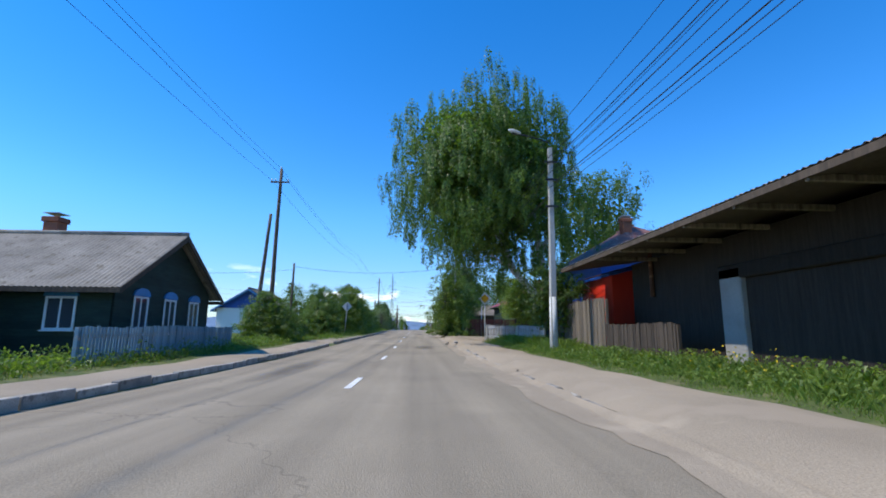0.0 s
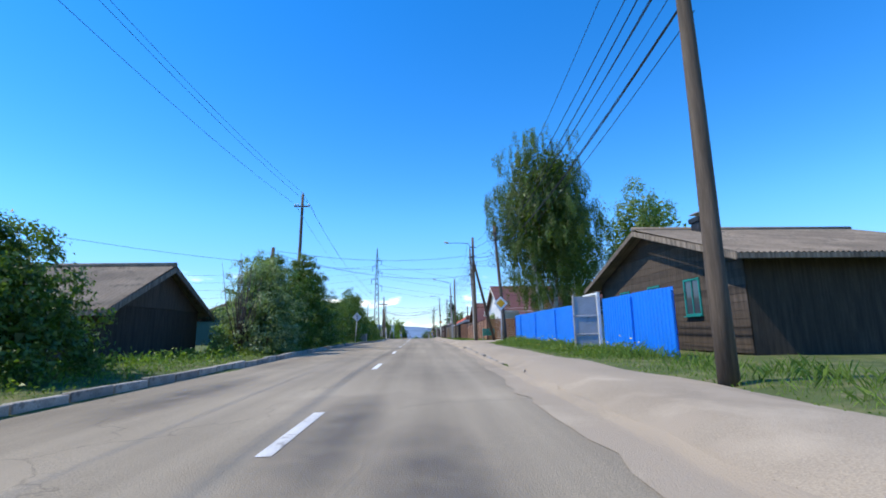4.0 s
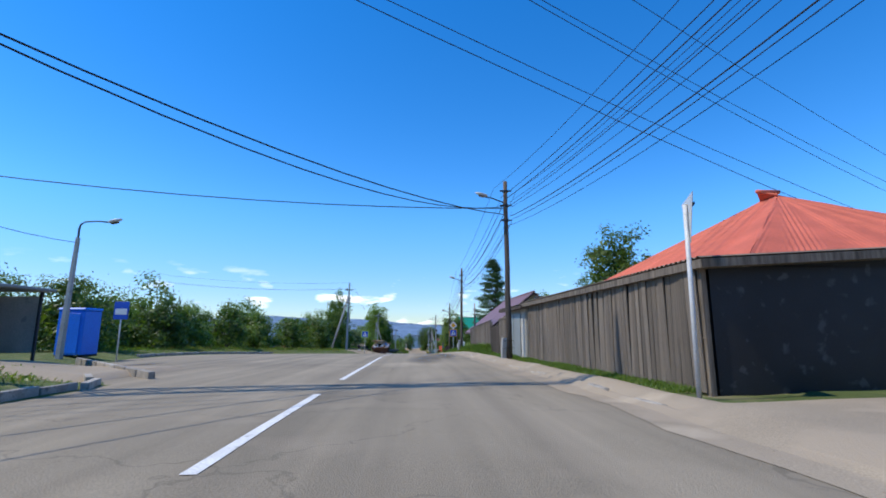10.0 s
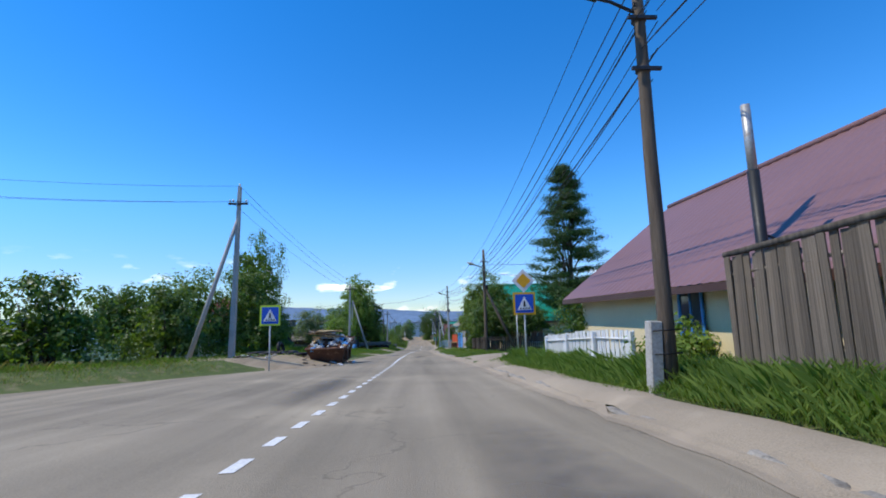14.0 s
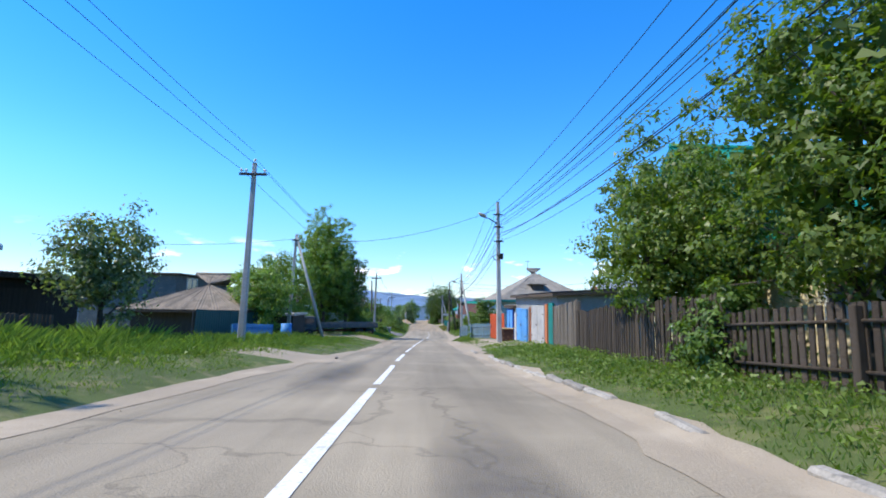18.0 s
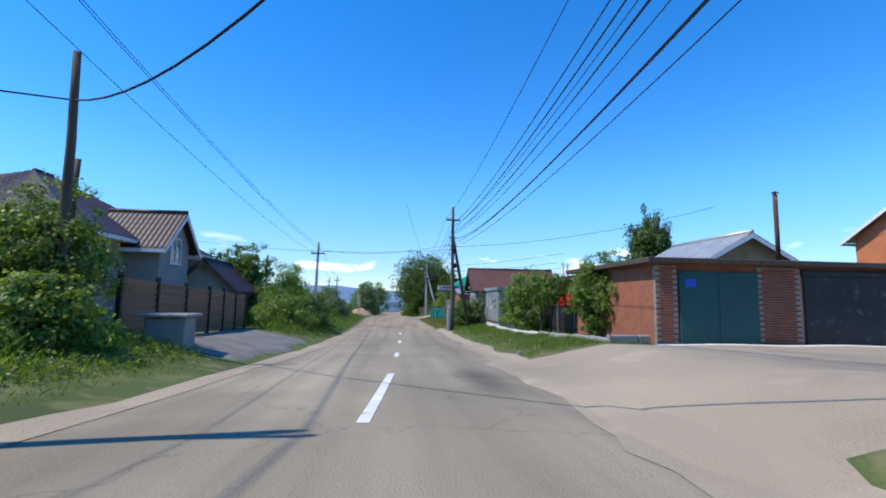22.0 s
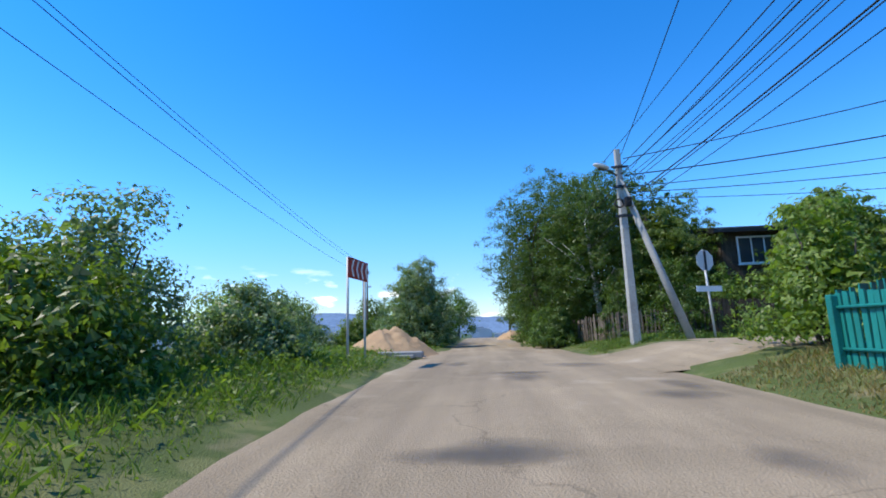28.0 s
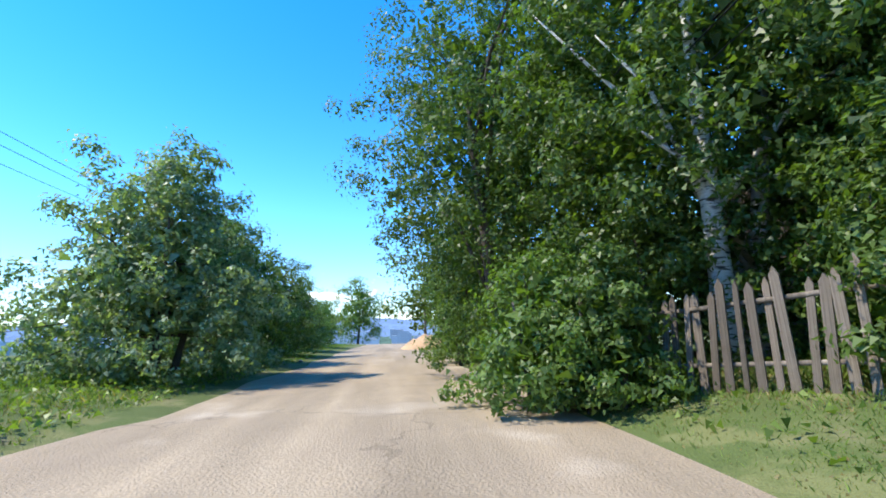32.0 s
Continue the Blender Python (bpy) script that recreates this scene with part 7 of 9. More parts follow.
for y in (-1.6, 1.6):
    part("side_panel", boxes("side_panel", [(-0.95, y - 0.015, 0.25, 0.95, y + 0.015, 2.1)], "pale_gate", 0.005), shelter)
for i in range(3):
    part("back_panel", boxes("back_panel", [(-1.015, -1.55 + i * 1.05, 0.25, -0.985, -0.55 + i * 1.05, 2.1)], "pale_gate", 0.005), shelter)
part("bench", boxes("bench", [(-0.9, -1.4, 0.42, -0.5, 1.4, 0.47), (-0.85, -1.3, 0, -0.55, -1.2, 0.42), (-0.85, 1.2, 0, -0.55, 1.3, 0.42)], "board", 0.01), shelter)
cabin = empty("portable_toilet", (-15.4, 195.4, gz(-15.4, 195.4)), "bright blue plastic portable toilet", "portable toilet")
part("body", boxes("body", [(-0.55, -0.55, 0.08, 0.55, 0.55, 1.95)], "blue_sheet", 0.03), cabin)
part("roof", boxes("roof", [(-0.6, -0.6, 1.95, 0.6, 0.6, 2.08)], "blue_sheet", 0.06), cabin)
part("door", boxes("door", [(-0.4, -0.59, 0.15, 0.4, -0.55, 1.85)], "blue_sheet", 0.012), cabin)
part("skid", boxes("skid", [(-0.58, -0.5, 0, -0.4, 0.5, 0.08), (0.4, -0.5, 0, 0.58, 0.5, 0.08)], "black", 0.01), cabin)
stopsign = empty("bus_stop_sign", (-13.2, 194.6, gz(-13.2, 194.6)), "blue and white bus stop plate on a post", "traffic sign")
part("post", tube("post", [(0, 0, -0.2), (0, 0, 2.4)], [0.03, 0.03], "lamp_grey", 8), stopsign)
part("plate", boxes("plate", [(-0.3, -0.05, 1.75, 0.3, -0.03, 2.5)], "blue_sign", 0.004), stopsign)
part("plate_field", boxes("plate_field", [(-0.24, -0.058, 1.95, 0.24, -0.05, 2.2)], "white_sign"), stopsign)
apron("bus_platform", -12.8, -8.0, 184.6, 189.8, "dust", "dusty raised waiting platform behind a kerb", 33, 0.12, 0.15)
kerb_bay = tagged(new("kerb_bay"), "grey kerb round a bus bay", "kerb", kind="structure")
for i in range(8):
    t = i / 7
    part("kerb_stone", stone, kerb_bay, pose(-7.4 - 5.2 * t, 186.2 + 5.4 * t, zr(187) + 0.05, 0, 0, 44))
for i in range(22):
    part("kerb_stone", stone, kerb_bay, pose(EDGE(199 + i, 1) - 0.05, 199.5 + i, zr(199.5 + i) + 0.02, 0, krng.uniform(-3, 3), 0))
for x0, y0, x1, y1, lab in ((-46, 196, -36, 205, "brown-roofed house among trees below the street"), (-64, 214, -52, 224, "brown-roofed house among trees below the street")):
    house(lab, x0, y0, x1, y1, 2.8, 5.0, "x", "gable", "plaster", "plum_roof", 0.3, 0.012, base=gz(x1, y0) - 0.4)
house("house with a wine-red roof behind a birch", -21.4, 251.5, -14.0, 258.6, 3.0, 5.2, "x", "hip", "plaster", "wine", 0.3, 0.012, windows=(("E", 253.6, 1.0, 0.9, 1.2, "blue_trim", 1), ("S", -16.5, 1.0, 0.9, 1.2, "blue_trim", 1)))
fence("low dark board fence under a birch", [(-11.2, 246.5), (-11.4, 258.5)], 0.9, "dark_wood", 0.12, 0.03, "ragged", seed=34)
house("low tarred shed among tall grass", -19.5, 258.8, -13.9, 263.0, 1.9, 2.3, roof="shed", wall="near_black_wood", cover="dark_tile", over=0.2, fascia="dark_wood", category="shed", name="shed")
house("low dark house under a hipped grey-brown slate roof", -17.0, 271.5, -11.2, 280.5, 2.0, 4.0, "x", "hip", "dark_wood", "old_slate", over=0.5, fascia="dark_wood")
house("flat-roofed dark timber upper storey of an unfinished house", -26.5, 281, -19.5, 287, 4.6, 4.7, roof="flat", wall="truck", cover="dark_wood", over=0.3, windows=(("E", 283.5, 3.2, 1.6, 1.2, "white_trim", 1), ("S", -23.6, 3.2, 1.6, 1.2, "white_trim", 1)))
sheet_fence("dark green sheet fence before a slate-roofed house", [(-11.2, 266.6), (-10.6, 273.2)], 1.45, "green_sheet", 1.1)
fence("dull blue low picket fence beside a pole", [(-10.0, 268.2), (-9.2, 271.8)], 0.85, "blue_trim", 0.08, 0.04, "flat", seed=35)
shed2 = house("low tar-paper shed behind weeds", -13.2, 278.2, -9.8, 281.6, 1.55, 1.7, roof="flat", wall="dark_wood", cover="tin", over=0.15, category="shed", name="shed")
barrel = empty("blue_barrel", (-8.4, 271.6, gz(-8.4, 271.6)), "blue steel barrel at a fence", "barrel")
part("drum", tube("drum", [(0, 0, 0), (0, 0, 0.3), (0, 0, 0.32), (0, 0, 0.6), (0, 0, 0.62), (0, 0, 0.9)], [0.29, 0.29, 0.31, 0.31, 0.29, 0.29], "blue_trim", 16), barrel)

# a lorry with a long flat body, parked on the verge
lorry = empty("lorry", (-7.6, 287.5, gz(-7.6, 287.5)), "old dull grey lorry with a long drop-side body", "lorry", "", 25)
cabv = [(-4.4, -1.0, 0.75), (-3.0, -1.0, 0.75), (-3.0, 1.0, 0.75), (-4.4, 1.0, 0.75), (-4.3, -0.9, 2.15), (-3.0, -0.95, 2.2), (-3.0, 0.95, 2.2), (-4.3, 0.9, 2.15)]
cabin2 = part("cab", mesh_of("cab", cabv, BOX, "truck"), lorry)
for s in (-1, 1):
    part("side_window", boxes("side_window", [(-4.0, s * 1.0 - 0.02, 1.45, -3.25, s * 1.0 + 0.02, 2.0)], "glass", 0.01), cabin2)
part("windscreen", boxes("windscreen", [(-4.44, -0.8, 1.45, -4.37, 0.8, 2.05)], "glass", 0.01), cabin2)
part("bumper", boxes("bumper", [(-4.6, -1.05, 0.5, -4.4, 1.05, 0.75)], "rust", 0.02), lorry)
part("chassis", boxes("chassis", [(-3.2, -0.4, 0.55, 2.9, 0.4, 0.75)], "rust", 0.02), lorry)
part("bed", boxes("bed", [(-2.7, -1.15, 0.95, 3.0, 1.15, 1.05)], "truck", 0.02), lorry)
for s in (-1, 1):
    side = part("drop_side", boxes("drop_side", [(-2.7, s * 1.15 - 0.03, 1.05, 3.0, s * 1.15 + 0.03, 1.5)], "truck", 0.01), lorry)
    for i in range(7):
        part("rib", boxes("rib", [(-2.6 + i * 0.9, s * 1.19 - 0.03, 1.0, -2.52 + i * 0.9, s * 1.19 + 0.03, 1.52)], "truck"), side)
part("tailboard", boxes("tailboard", [(2.95, -1.15, 1.05, 3.02, 1.15, 1.5)], "truck", 0.01), lorry)
part("headboard", boxes("headboard", [(-2.78, -1.15, 1.05, -2.7, 1.15, 1.75)], "truck", 0.01), lorry)


def wheel(parent, x, y, z, r=0.45, w=0.28):
    tyre = part("wheel", tube("tyre", [(0, -w / 2, 0), (0, -w / 2 + 0.04, 0), (0, w / 2 - 0.04, 0), (0, w / 2, 0)], [r * 0.86, r, r, r * 0.86], "black", 20), parent, (x, y, z))
    part("rim", tube("rim", [(0, -w / 2 - 0.01, 0), (0, w / 2 + 0.01, 0)], [r * 0.52, r * 0.52], "rust", 14), tyre)


for x in (-3.7, 1.2, 2.2):
    for s in (-1, 1):
        wheel(lorry, x, s * 0.92, 0.42)
lorry.scale = (0.92, 0.92, 0.8)
lorry.location.z -= 0.1
house("grey block two-storey house with a brown tile roof and porch", -20, 308.4, -10.6, 318.9, 3.9, 6.6, "y", "hip", "grey_block", "dark_tile", 0.2, 0.02, 0.02, 0.6, windows=(("S", -12.4, 2.5, 0.9, 1.1, "white_trim", 1), ("S", -16, 2.5, 0.9, 1.1, "white_trim", 1), ("S", -12.4, 0.5, 0.9, 1.1, "white_trim", 1), ("E", 310.0, 2.3, 0.9, 1.1, "white_trim", 1)))
house("white-trimmed gable bay of a block house", -11.6, 311.6, -9.2, 314.2, 3.6, 4.9, "x", "gable", "grey_block", "dark_tile", 0.2, 0.02, 0.02, 0.4, fascia="white_trim", windows=(("E", 312.9, 2.8, 0.8, 1.0, "white_trim", 1),), name="gable_bay", category="house")
house("porch with a brown tile roof beside a block house", -10.5, 316.2, -7.9, 319.6, 2.1, 3.3, "y", "gable", "plaster", "dark_tile", 0.2, 0.02, 0.02, 0.4, fascia="dark_wood", name="porch", category="porch")
slat_fence("brown fence of level boards before a block house", [(-6.4, 304.0), (-6.2, 309), (-6.5, 314.0)], 1.55, 0.16, "brown_slat", 1.7, "black_sheet")
well = empty("concrete_ring", (-4.9, 303.4, gz(-4.9, 303.4)), "grey concrete box beside a drive", "concrete block")
part("ring", boxes("ring", [(-0.45, -0.3, -0.1, 0.45, 0.3, 0.62)], "grey_block", 0.03), well)
part("cover", boxes("cover", [(-0.55, -0.4, 0.62, 0.55, 0.4, 0.7)], "grey_block", 0.02), well)

# the rubbish skip, tyres and litter
skip = empty("rubbish_skip", (-5.25, 238.45, gz(-5.25, 238.45) + 0.02), "rusty steel skip heaped with boards and bags", "skip", "", -6)
v = [(-0.8, -0.95, 0.1), (0.8, -0.95, 0.1), (0.8, 0.7, 0.1), (-0.8, 0.7, 0.1), (-1.06, -1.4, 0.82), (1.06, -1.4, 0.82), (1.06, 0.9, 1.35), (-1.06, 0.9, 1.35)]
part("tub", mesh_of("tub", v, BOX, "rust"), skip)
for s in (-1, 1):
    part("rim", tube("rim", [(s * 1.06, -1.4, 0.82), (s * 1.06, 0.9, 1.35)], [0.05, 0.05], "rust", 8), skip)
    part("rim", tube("rim", [(-1.06, s * 1.15 - 0.25, 1.085 + s * 0.265), (1.06, s * 1.15 - 0.25, 1.085 + s * 0.265)], [0.05, 0.05], "rust", 8), skip)
    part("lifting_lug", boxes("lifting_lug", [(s * 1.02 - 0.06, -0.9, 0.5, s * 1.02 + 0.06, -0.7, 0.7)], "rust", 0.02), skip)
    for q in (-0.6, 0.2):
        part("stiffener", boxes("stiffener", [(s * 0.95 - 0.05, q - 0.05, 0.2, s * 0.95 + 0.06, q + 0.05, 0.9)], "rust", 0.01), skip)
part("runner", boxes("runner", [(-0.7, -0.9, 0, -0.55, 0.7, 0.11), (0.55, -0.9, 0, 0.7, 0.7, 0.11)], "rust", 0.01), skip)
brng = random.Random(77)


def bag(x, y, z, r, mat="bag", label="crumpled pale rubbish bag"):
    bm = bmesh.new()
    bmesh.ops.create_icosphere(bm, subdivisions=2, radius=r)
    for q in bm.verts:
        q.co *= 1 + 0.55 * noise.noise(q.co * 8 / r * 0.3 + Vector((x, y, z)))
        q.co.z *= 0.75
    me = bpy.data.meshes.new("rubbish_bag")
    bm.to_mesh(me)
    bm.free()
    me.materials.append(M[mat])
    ob = new("rubbish_bag", me)
    ob.matrix_world = pose(x, y, z, brng.uniform(-30, 30), 0, brng.uniform(0, 360))
    return tagged(ob, label, "rubbish bag", "rubbish in the skip")


zs = gz(-5.25, 238.7)
for i in range(96):
    a, b = brng.uniform(-1, 1), brng.uniform(-1.5, 1.5)
    bag(-5.25 + a * 0.92, 238.2 + b * 0.62, zs + 0.95 + 0.15 * b + 0.75 * (1 - a * a * 0.7) * (1 - abs(b) / 2.2) * brng.uniform(0.5, 1), brng.uniform(0.09, 0.2), brng.choice(["bag", "bag", "bag", "white_sid", "sky_paint", "black", "board", "dark_wood", "pale_gate", "rust"]), "crumpled rubbish heaped in a skip")
for i in range(11):
    pl2 = new("waste_board", boxes("waste_board", [(-0.16, -0.8, -0.015, 0.16, 0.8, 0.015)], brng.choice(["board", "board", "grey_wood", "pale_gate", "dark_wood"]), 0.004))
    pl2.matrix_world = pose(-5.75 + 0.07 * i, 237.9 + brng.uniform(-0.3, 0.4), zs + 1.6 + 0.035 * i * (1 if i < 6 else -0.6), brng.uniform(-12, 4), brng.uniform(-12, 12), -64 + brng.uniform(-14, 14))
    tagged(pl2, "loose waste board on top of a skip", "board", "rubbish in the skip")
tyre_me = None
for i in range(9):
    th = [(0.31 + 0.1 * math.cos(2 * math.pi * k / 10), 0.1 * math.sin(2 * math.pi * k / 10)) for k in range(10)]
    if tyre_me is None:
        v, f = [], []
        for j in range(24):
            a = 2 * math.pi * j / 24
            v += [(q * math.cos(a), q * math.sin(a), z) for q, z in th]
        f = [(j * 10 + k, ((j + 1) % 24) * 10 + k, ((j + 1) % 24) * 10 + (k + 1) % 10, j * 10 + (k + 1) % 10) for j in range(24) for k in range(10)]
        tyre_me = mesh_of("old_tyre", v, f, "black", True)
    ob = new("old_tyre", tyre_me)
    x, y = -9.6 + (i % 5) * 0.66 + brng.uniform(-0.1, 0.1), 238.4 + (i // 5) * 0.7 + brng.uniform(-0.2, 0.2)
    ob.matrix_world = pose(x, y, gz(x, y) + (0.11 if i != 7 else 0.38), 0 if i != 7 else 75, brng.uniform(-8, 8), brng.uniform(0, 90))
    tagged(ob, "old black tyre dumped on bare earth", "tyre", "dumped tyres")
for i in range(40):
    x, y = brng.uniform(-9.5, -3.8), brng.uniform(234.5, 240.5)
    ob = new("litter", boxes("litter", [(-0.09, -0.05, 0, 0.09, 0.05, 0.03)], brng.choice(["bag", "grey_wood", "dark_wood", "stone"]), 0.01))
    ob.matrix_world = pose(x, y, gz(x, y) + 0.045, brng.uniform(-15, 15), brng.uniform(-15, 15), brng.uniform(0, 360))
    ob.scale = [brng.uniform(0.6, 2.2)] * 3
    tagged(ob, "scrap of litter on bare earth", "litter", "litter round the skip")

# sand heap, slab and the bend sign
k = 40
hv, hf = [], []
for i in range(k + 1):
    for j in range(k + 1):
        u, w = i / k * 2 - 1, j / k * 2 - 1
        d = math.hypot(u, w)
        z = max(0, 1 - d ** 1.5) * 0.92 + (0.2 * noise.noise((u * 4, w * 4, 0)) + 0.14 * noise.noise((u * 10, w * 10, 3)) + 0.13 * noise.noise((u * 21, w * 21, 6))) * max(0, 1 - d)
        x, y = -4.15 + u * 1.85, 354.6 + w * 1.8
        hv.append((x, y, gz(x, y) + z - 0.05))
hf = [(i * (k + 1) + j, (i + 1) * (k + 1) + j, (i + 1) * (k + 1) + j + 1, i * (k + 1) + j + 1) for i in range(k) for j in range(k)]
tagged(new("sandy_mound", mesh_of("sandy_mound", hv, hf, "sand", True)), "heap of pale sandy soil beside a dirt road", "sand heap")
sb = empty("concrete_slab", (-3.4, 351.9, gz(-3.4, 351.9)), "weathered concrete slab lying in grass", "concrete slab")
part("slab", boxes("slab", [(-0.75, -0.2, -0.05, 0.75, 0.2, 0.17)], "grey_block", 0.03), sb)
part("slab", boxes("slab", [(-0.2, -0.55, -0.03, 0.5, -0.35, 0.08)], "grey_block", 0.02), sb)
k = 24
hv = []
for i in range(k + 1):
    for j in range(k + 1):
        u, w = i / k * 2 - 1, j / k * 2 - 1
        d = math.hypot(u, w)
        x, y = 2.2 + u * 1.5, 378 + w * 1.6
        hv.append((x, y, gz(x, y) + max(0, 1 - d ** 1.6) * 0.75 * (1 + 0.4 * noise.noise((u * 5, w * 5, 8))) - 0.05))
hf = [(i * (k + 1) + j, (i + 1) * (k + 1) + j, (i + 1) * (k + 1) + j + 1, i * (k + 1) + j + 1) for i in range(k) for j in range(k)]
tagged(new("soil_heap", mesh_of("soil_heap", hv, hf, "sand", True)), "small heap of brown soil on a dirt road", "soil heap")
chev = empty("bend_sign", (-4.05, 347.6, gz(-4.05, 347.6)), "faded red chevron board on two steel posts", "traffic sign", "", 84)
for x in (0.12, 1.75):
    part("post", tube("post", [(x, 0, -0.3), (x, 0, 2.95)], [0.035, 0.035], "lamp_grey", 8), chev)
part("board", boxes("board", [(0, -0.06, 2.35, 1.9, -0.035, 2.95)], "red_sign", 0.006), chev)
for i in range(4):
    u = 0.22 + 0.45 * i
    part("chevron", plate("chevron", [(u + 0.17, 2.4), (u + 0.30, 2.4), (u + 0.13, 2.65), (u + 0.30, 2.9), (u + 0.17, 2.9), (u, 2.65)], -0.066, -0.061, "white_sign"), chev)
chev.scale = (0.78, 1, 0.89)
car = empty("parked_car", (11.9, 111.4, gz(11.9, 111.4) + 0.03), "white parked car at a yard gate", "car", "", 6)
prof = [(-2.1, 0.3), (2.1, 0.3), (2.15, 0.75), (1.4, 0.9), (0.8, 1.4), (-1.1, 1.42), (-1.7, 0.95), (-2.15, 0.85)]
n = len(prof)
v = [(x, -0.82 * (0.82 if z > 1.2 else 1), z) for x, z in prof] + [(x, 0.82 * (0.82 if z > 1.2 else 1), z) for x, z in prof]
body = part("body", mesh_of("body", v, [tuple(range(n)), tuple(range(2 * n - 1, n - 1, -1))] + [((i + 1) % n, i, i + n, (i + 1) % n + n) for i in range(n)], "car_paint"), car)
for s in (-1, 1):
    part("side_glass", boxes("side_glass", [(-1.1, s * 0.76 - 0.03, 0.95, 0.95, s * 0.76 + 0.03, 1.3)], "glass", 0.01), body)
for x in (-1.35, 1.35):
    for s in (-1, 1):
        wheel(car, x, s * 0.75, 0.31, 0.31, 0.2)
for s in (-1, 1):
    part("tail_light", boxes("tail_light", [(-2.17, s * 0.6 - 0.12, 0.65, -2.1, s * 0.6 + 0.12, 0.82)], "red_sign", 0.01), car)

# ---- poles, lamps, signs ----
CON, WOOD = "grey concrete utility pole beside the street", "dark weathered wooden utility pole"
LC, LW = "grey concrete street pole carrying a lamp", "weathered wooden street pole carrying a lamp"


def lamp_at(x, y, h):
    return (x, y, gz(x, y) + h)


pole(5.6, 19.4, 8.9, "concrete", "concrete street pole with a whitewashed foot and a lamp", 0.14, (0.1, 0), 2.3, lamp=(4.1, 19.1, gz(5.6, 19.4) + 9.4), lamp_kind="short", clamps=(6.2, 7.4, 8.2))
pole(3.9, 50.3, 8.2, "concrete", LC, 0.13, lamp=(2.2, 49.9, gz(3.9, 50) + 8.3), lamp_kind="short", clamps=(7.4,))
pole(4.4, 78.0, 8.4, "pole_wood", WOOD, 0.14, clamps=(7.6,))
pole(5.9, 104.2, 8.3, "pole_wood", WOOD, 0.13, (-0.55, 0), clamps=(7.2, 7.7))
pole(4.65, 111.2, 8.9, "pole_wood", "braced dark wooden utility pole", 0.14, (-0.1, 0), brace=(6.3, 111.6, 6.8), clamps=(6.4, 7.2, 8.0), lime=0.0)
pole(5.45, 118.7, 9.2, "concrete", "concrete lamp post wound with black cable coils", 0.15, (-0.35, 0), 0.0, lamp=(2.7, 118.6, gz(5.4, 118.7) + 9.9), coils=((6.2, 0.3), (6.9, 0.25)), clamps=(5.6, 6.6, 7.8, 8.4))
pole(5.4, 144.9, 9.3, "pole_wood", WOOD, 0.14, (-0.05, 0), clamps=(8.2, 8.8))
pole(5.0, 146.2, 8.2, "concrete", "concrete lamp post with a cable coil", 0.14, (-0.25, 0), lamp=(2.15, 145.6, gz(5, 146) + 9.3), coils=((4.6, 0.3),), clamps=(5.9, 6.6))
pole(4.25, 172.2, 7.9, "concrete", "concrete lamp post with a whitewashed foot", 0.14, (-0.25, 0), 2.0, lamp=(2.15, 171.4, gz(4.2, 172) + 8.7), coils=((5.6, 0.2), (4.6, 0.2)), clamps=(5.2, 6.1, 6.8))
sign_post(4.2, 172.0, (("main", 3.25),), "amber and white diamond road sign on a lamp post", h=0.1, post=False)
pole(5.7, 173.6, 8.2, "concrete", CON, 0.12, (0, 0), clamps=(5.6, 6.4, 7.2, 7.8))
pole(3.45, 194.6, 8.1, "pole_wood", LW, 0.13, (-0.05, 0), lamp=(2.3, 194.4, gz(3.4, 194.6) + 7.3), lamp_kind="short", clamps=(6.2, 6.9, 7.6), stub=0.9)
pole(3.72, 219.1, 8.0, "pole_wood", LW, 0.13, (0.04, 0), lamp=(2.85, 219.0, gz(3.7, 219) + 7.0), lamp_kind="short", clamps=(5.6, 6.6, 7.3), stub=1.1)
pole(4.4, 244.7, 7.3, "pole_wood", LW, 0.12, (0.05, 0), lamp=(3.5, 244.5, gz(4.4, 244.7) + 6.2), lamp_kind="short", brace=(6.6, 244.4, 4.6), coils=((4.5, 0.2),), clamps=(5.6, 6.4))
pole(3.5, 269.8, 7.75, "concrete", LC, 0.13, (-0.1, 0), lamp=(2.45, 269.0, gz(3.5, 269.8) + 6.75), lamp_kind="short", coils=((4.6, 0.16),), clamps=(5.5, 6.3, 7.0))
pole(3.5, 292.8, 6.6, "concrete", "braced concrete street pole hung with cables and a lamp", 0.13, (-0.1, 0), 0.0, lamp=(2.6, 292.4, gz(3.5, 292.8) + 5.7), lamp_kind="short", brace=(4.4, 291.0, 6.0), coils=((4.6, 0.16), (3.4, 0.16)), clamps=(4.2, 5.0, 5.8))
pole(4.1, 323.1, 8.3, "pole_wood", "dark wooden twin pole with a crossarm on concrete stubs", 0.13, (-0.05, 0), arm=0.95, arm_h=7.4, brace=(5.3, 323.4, 6.3), stub=1.6, coils=((5.2, 0.2), (4.2, 0.2)), clamps=(5.6, 6.2))
pole(4.25, 351.8, 6.55, "concrete", "braced concrete street pole with a lamp", 0.14, (-0.05, 0), lamp=(3.6, 351.6, gz(4.4, 351.8) + 5.8), lamp_kind="short", brace=(5.8, 351.2, 5.5), coils=((4.6, 0.15),), clamps=(4.2, 5.2, 5.9))
pole(3.0, 392, 6.5, "pole_wood", WOOD, 0.12, arm=0.8)
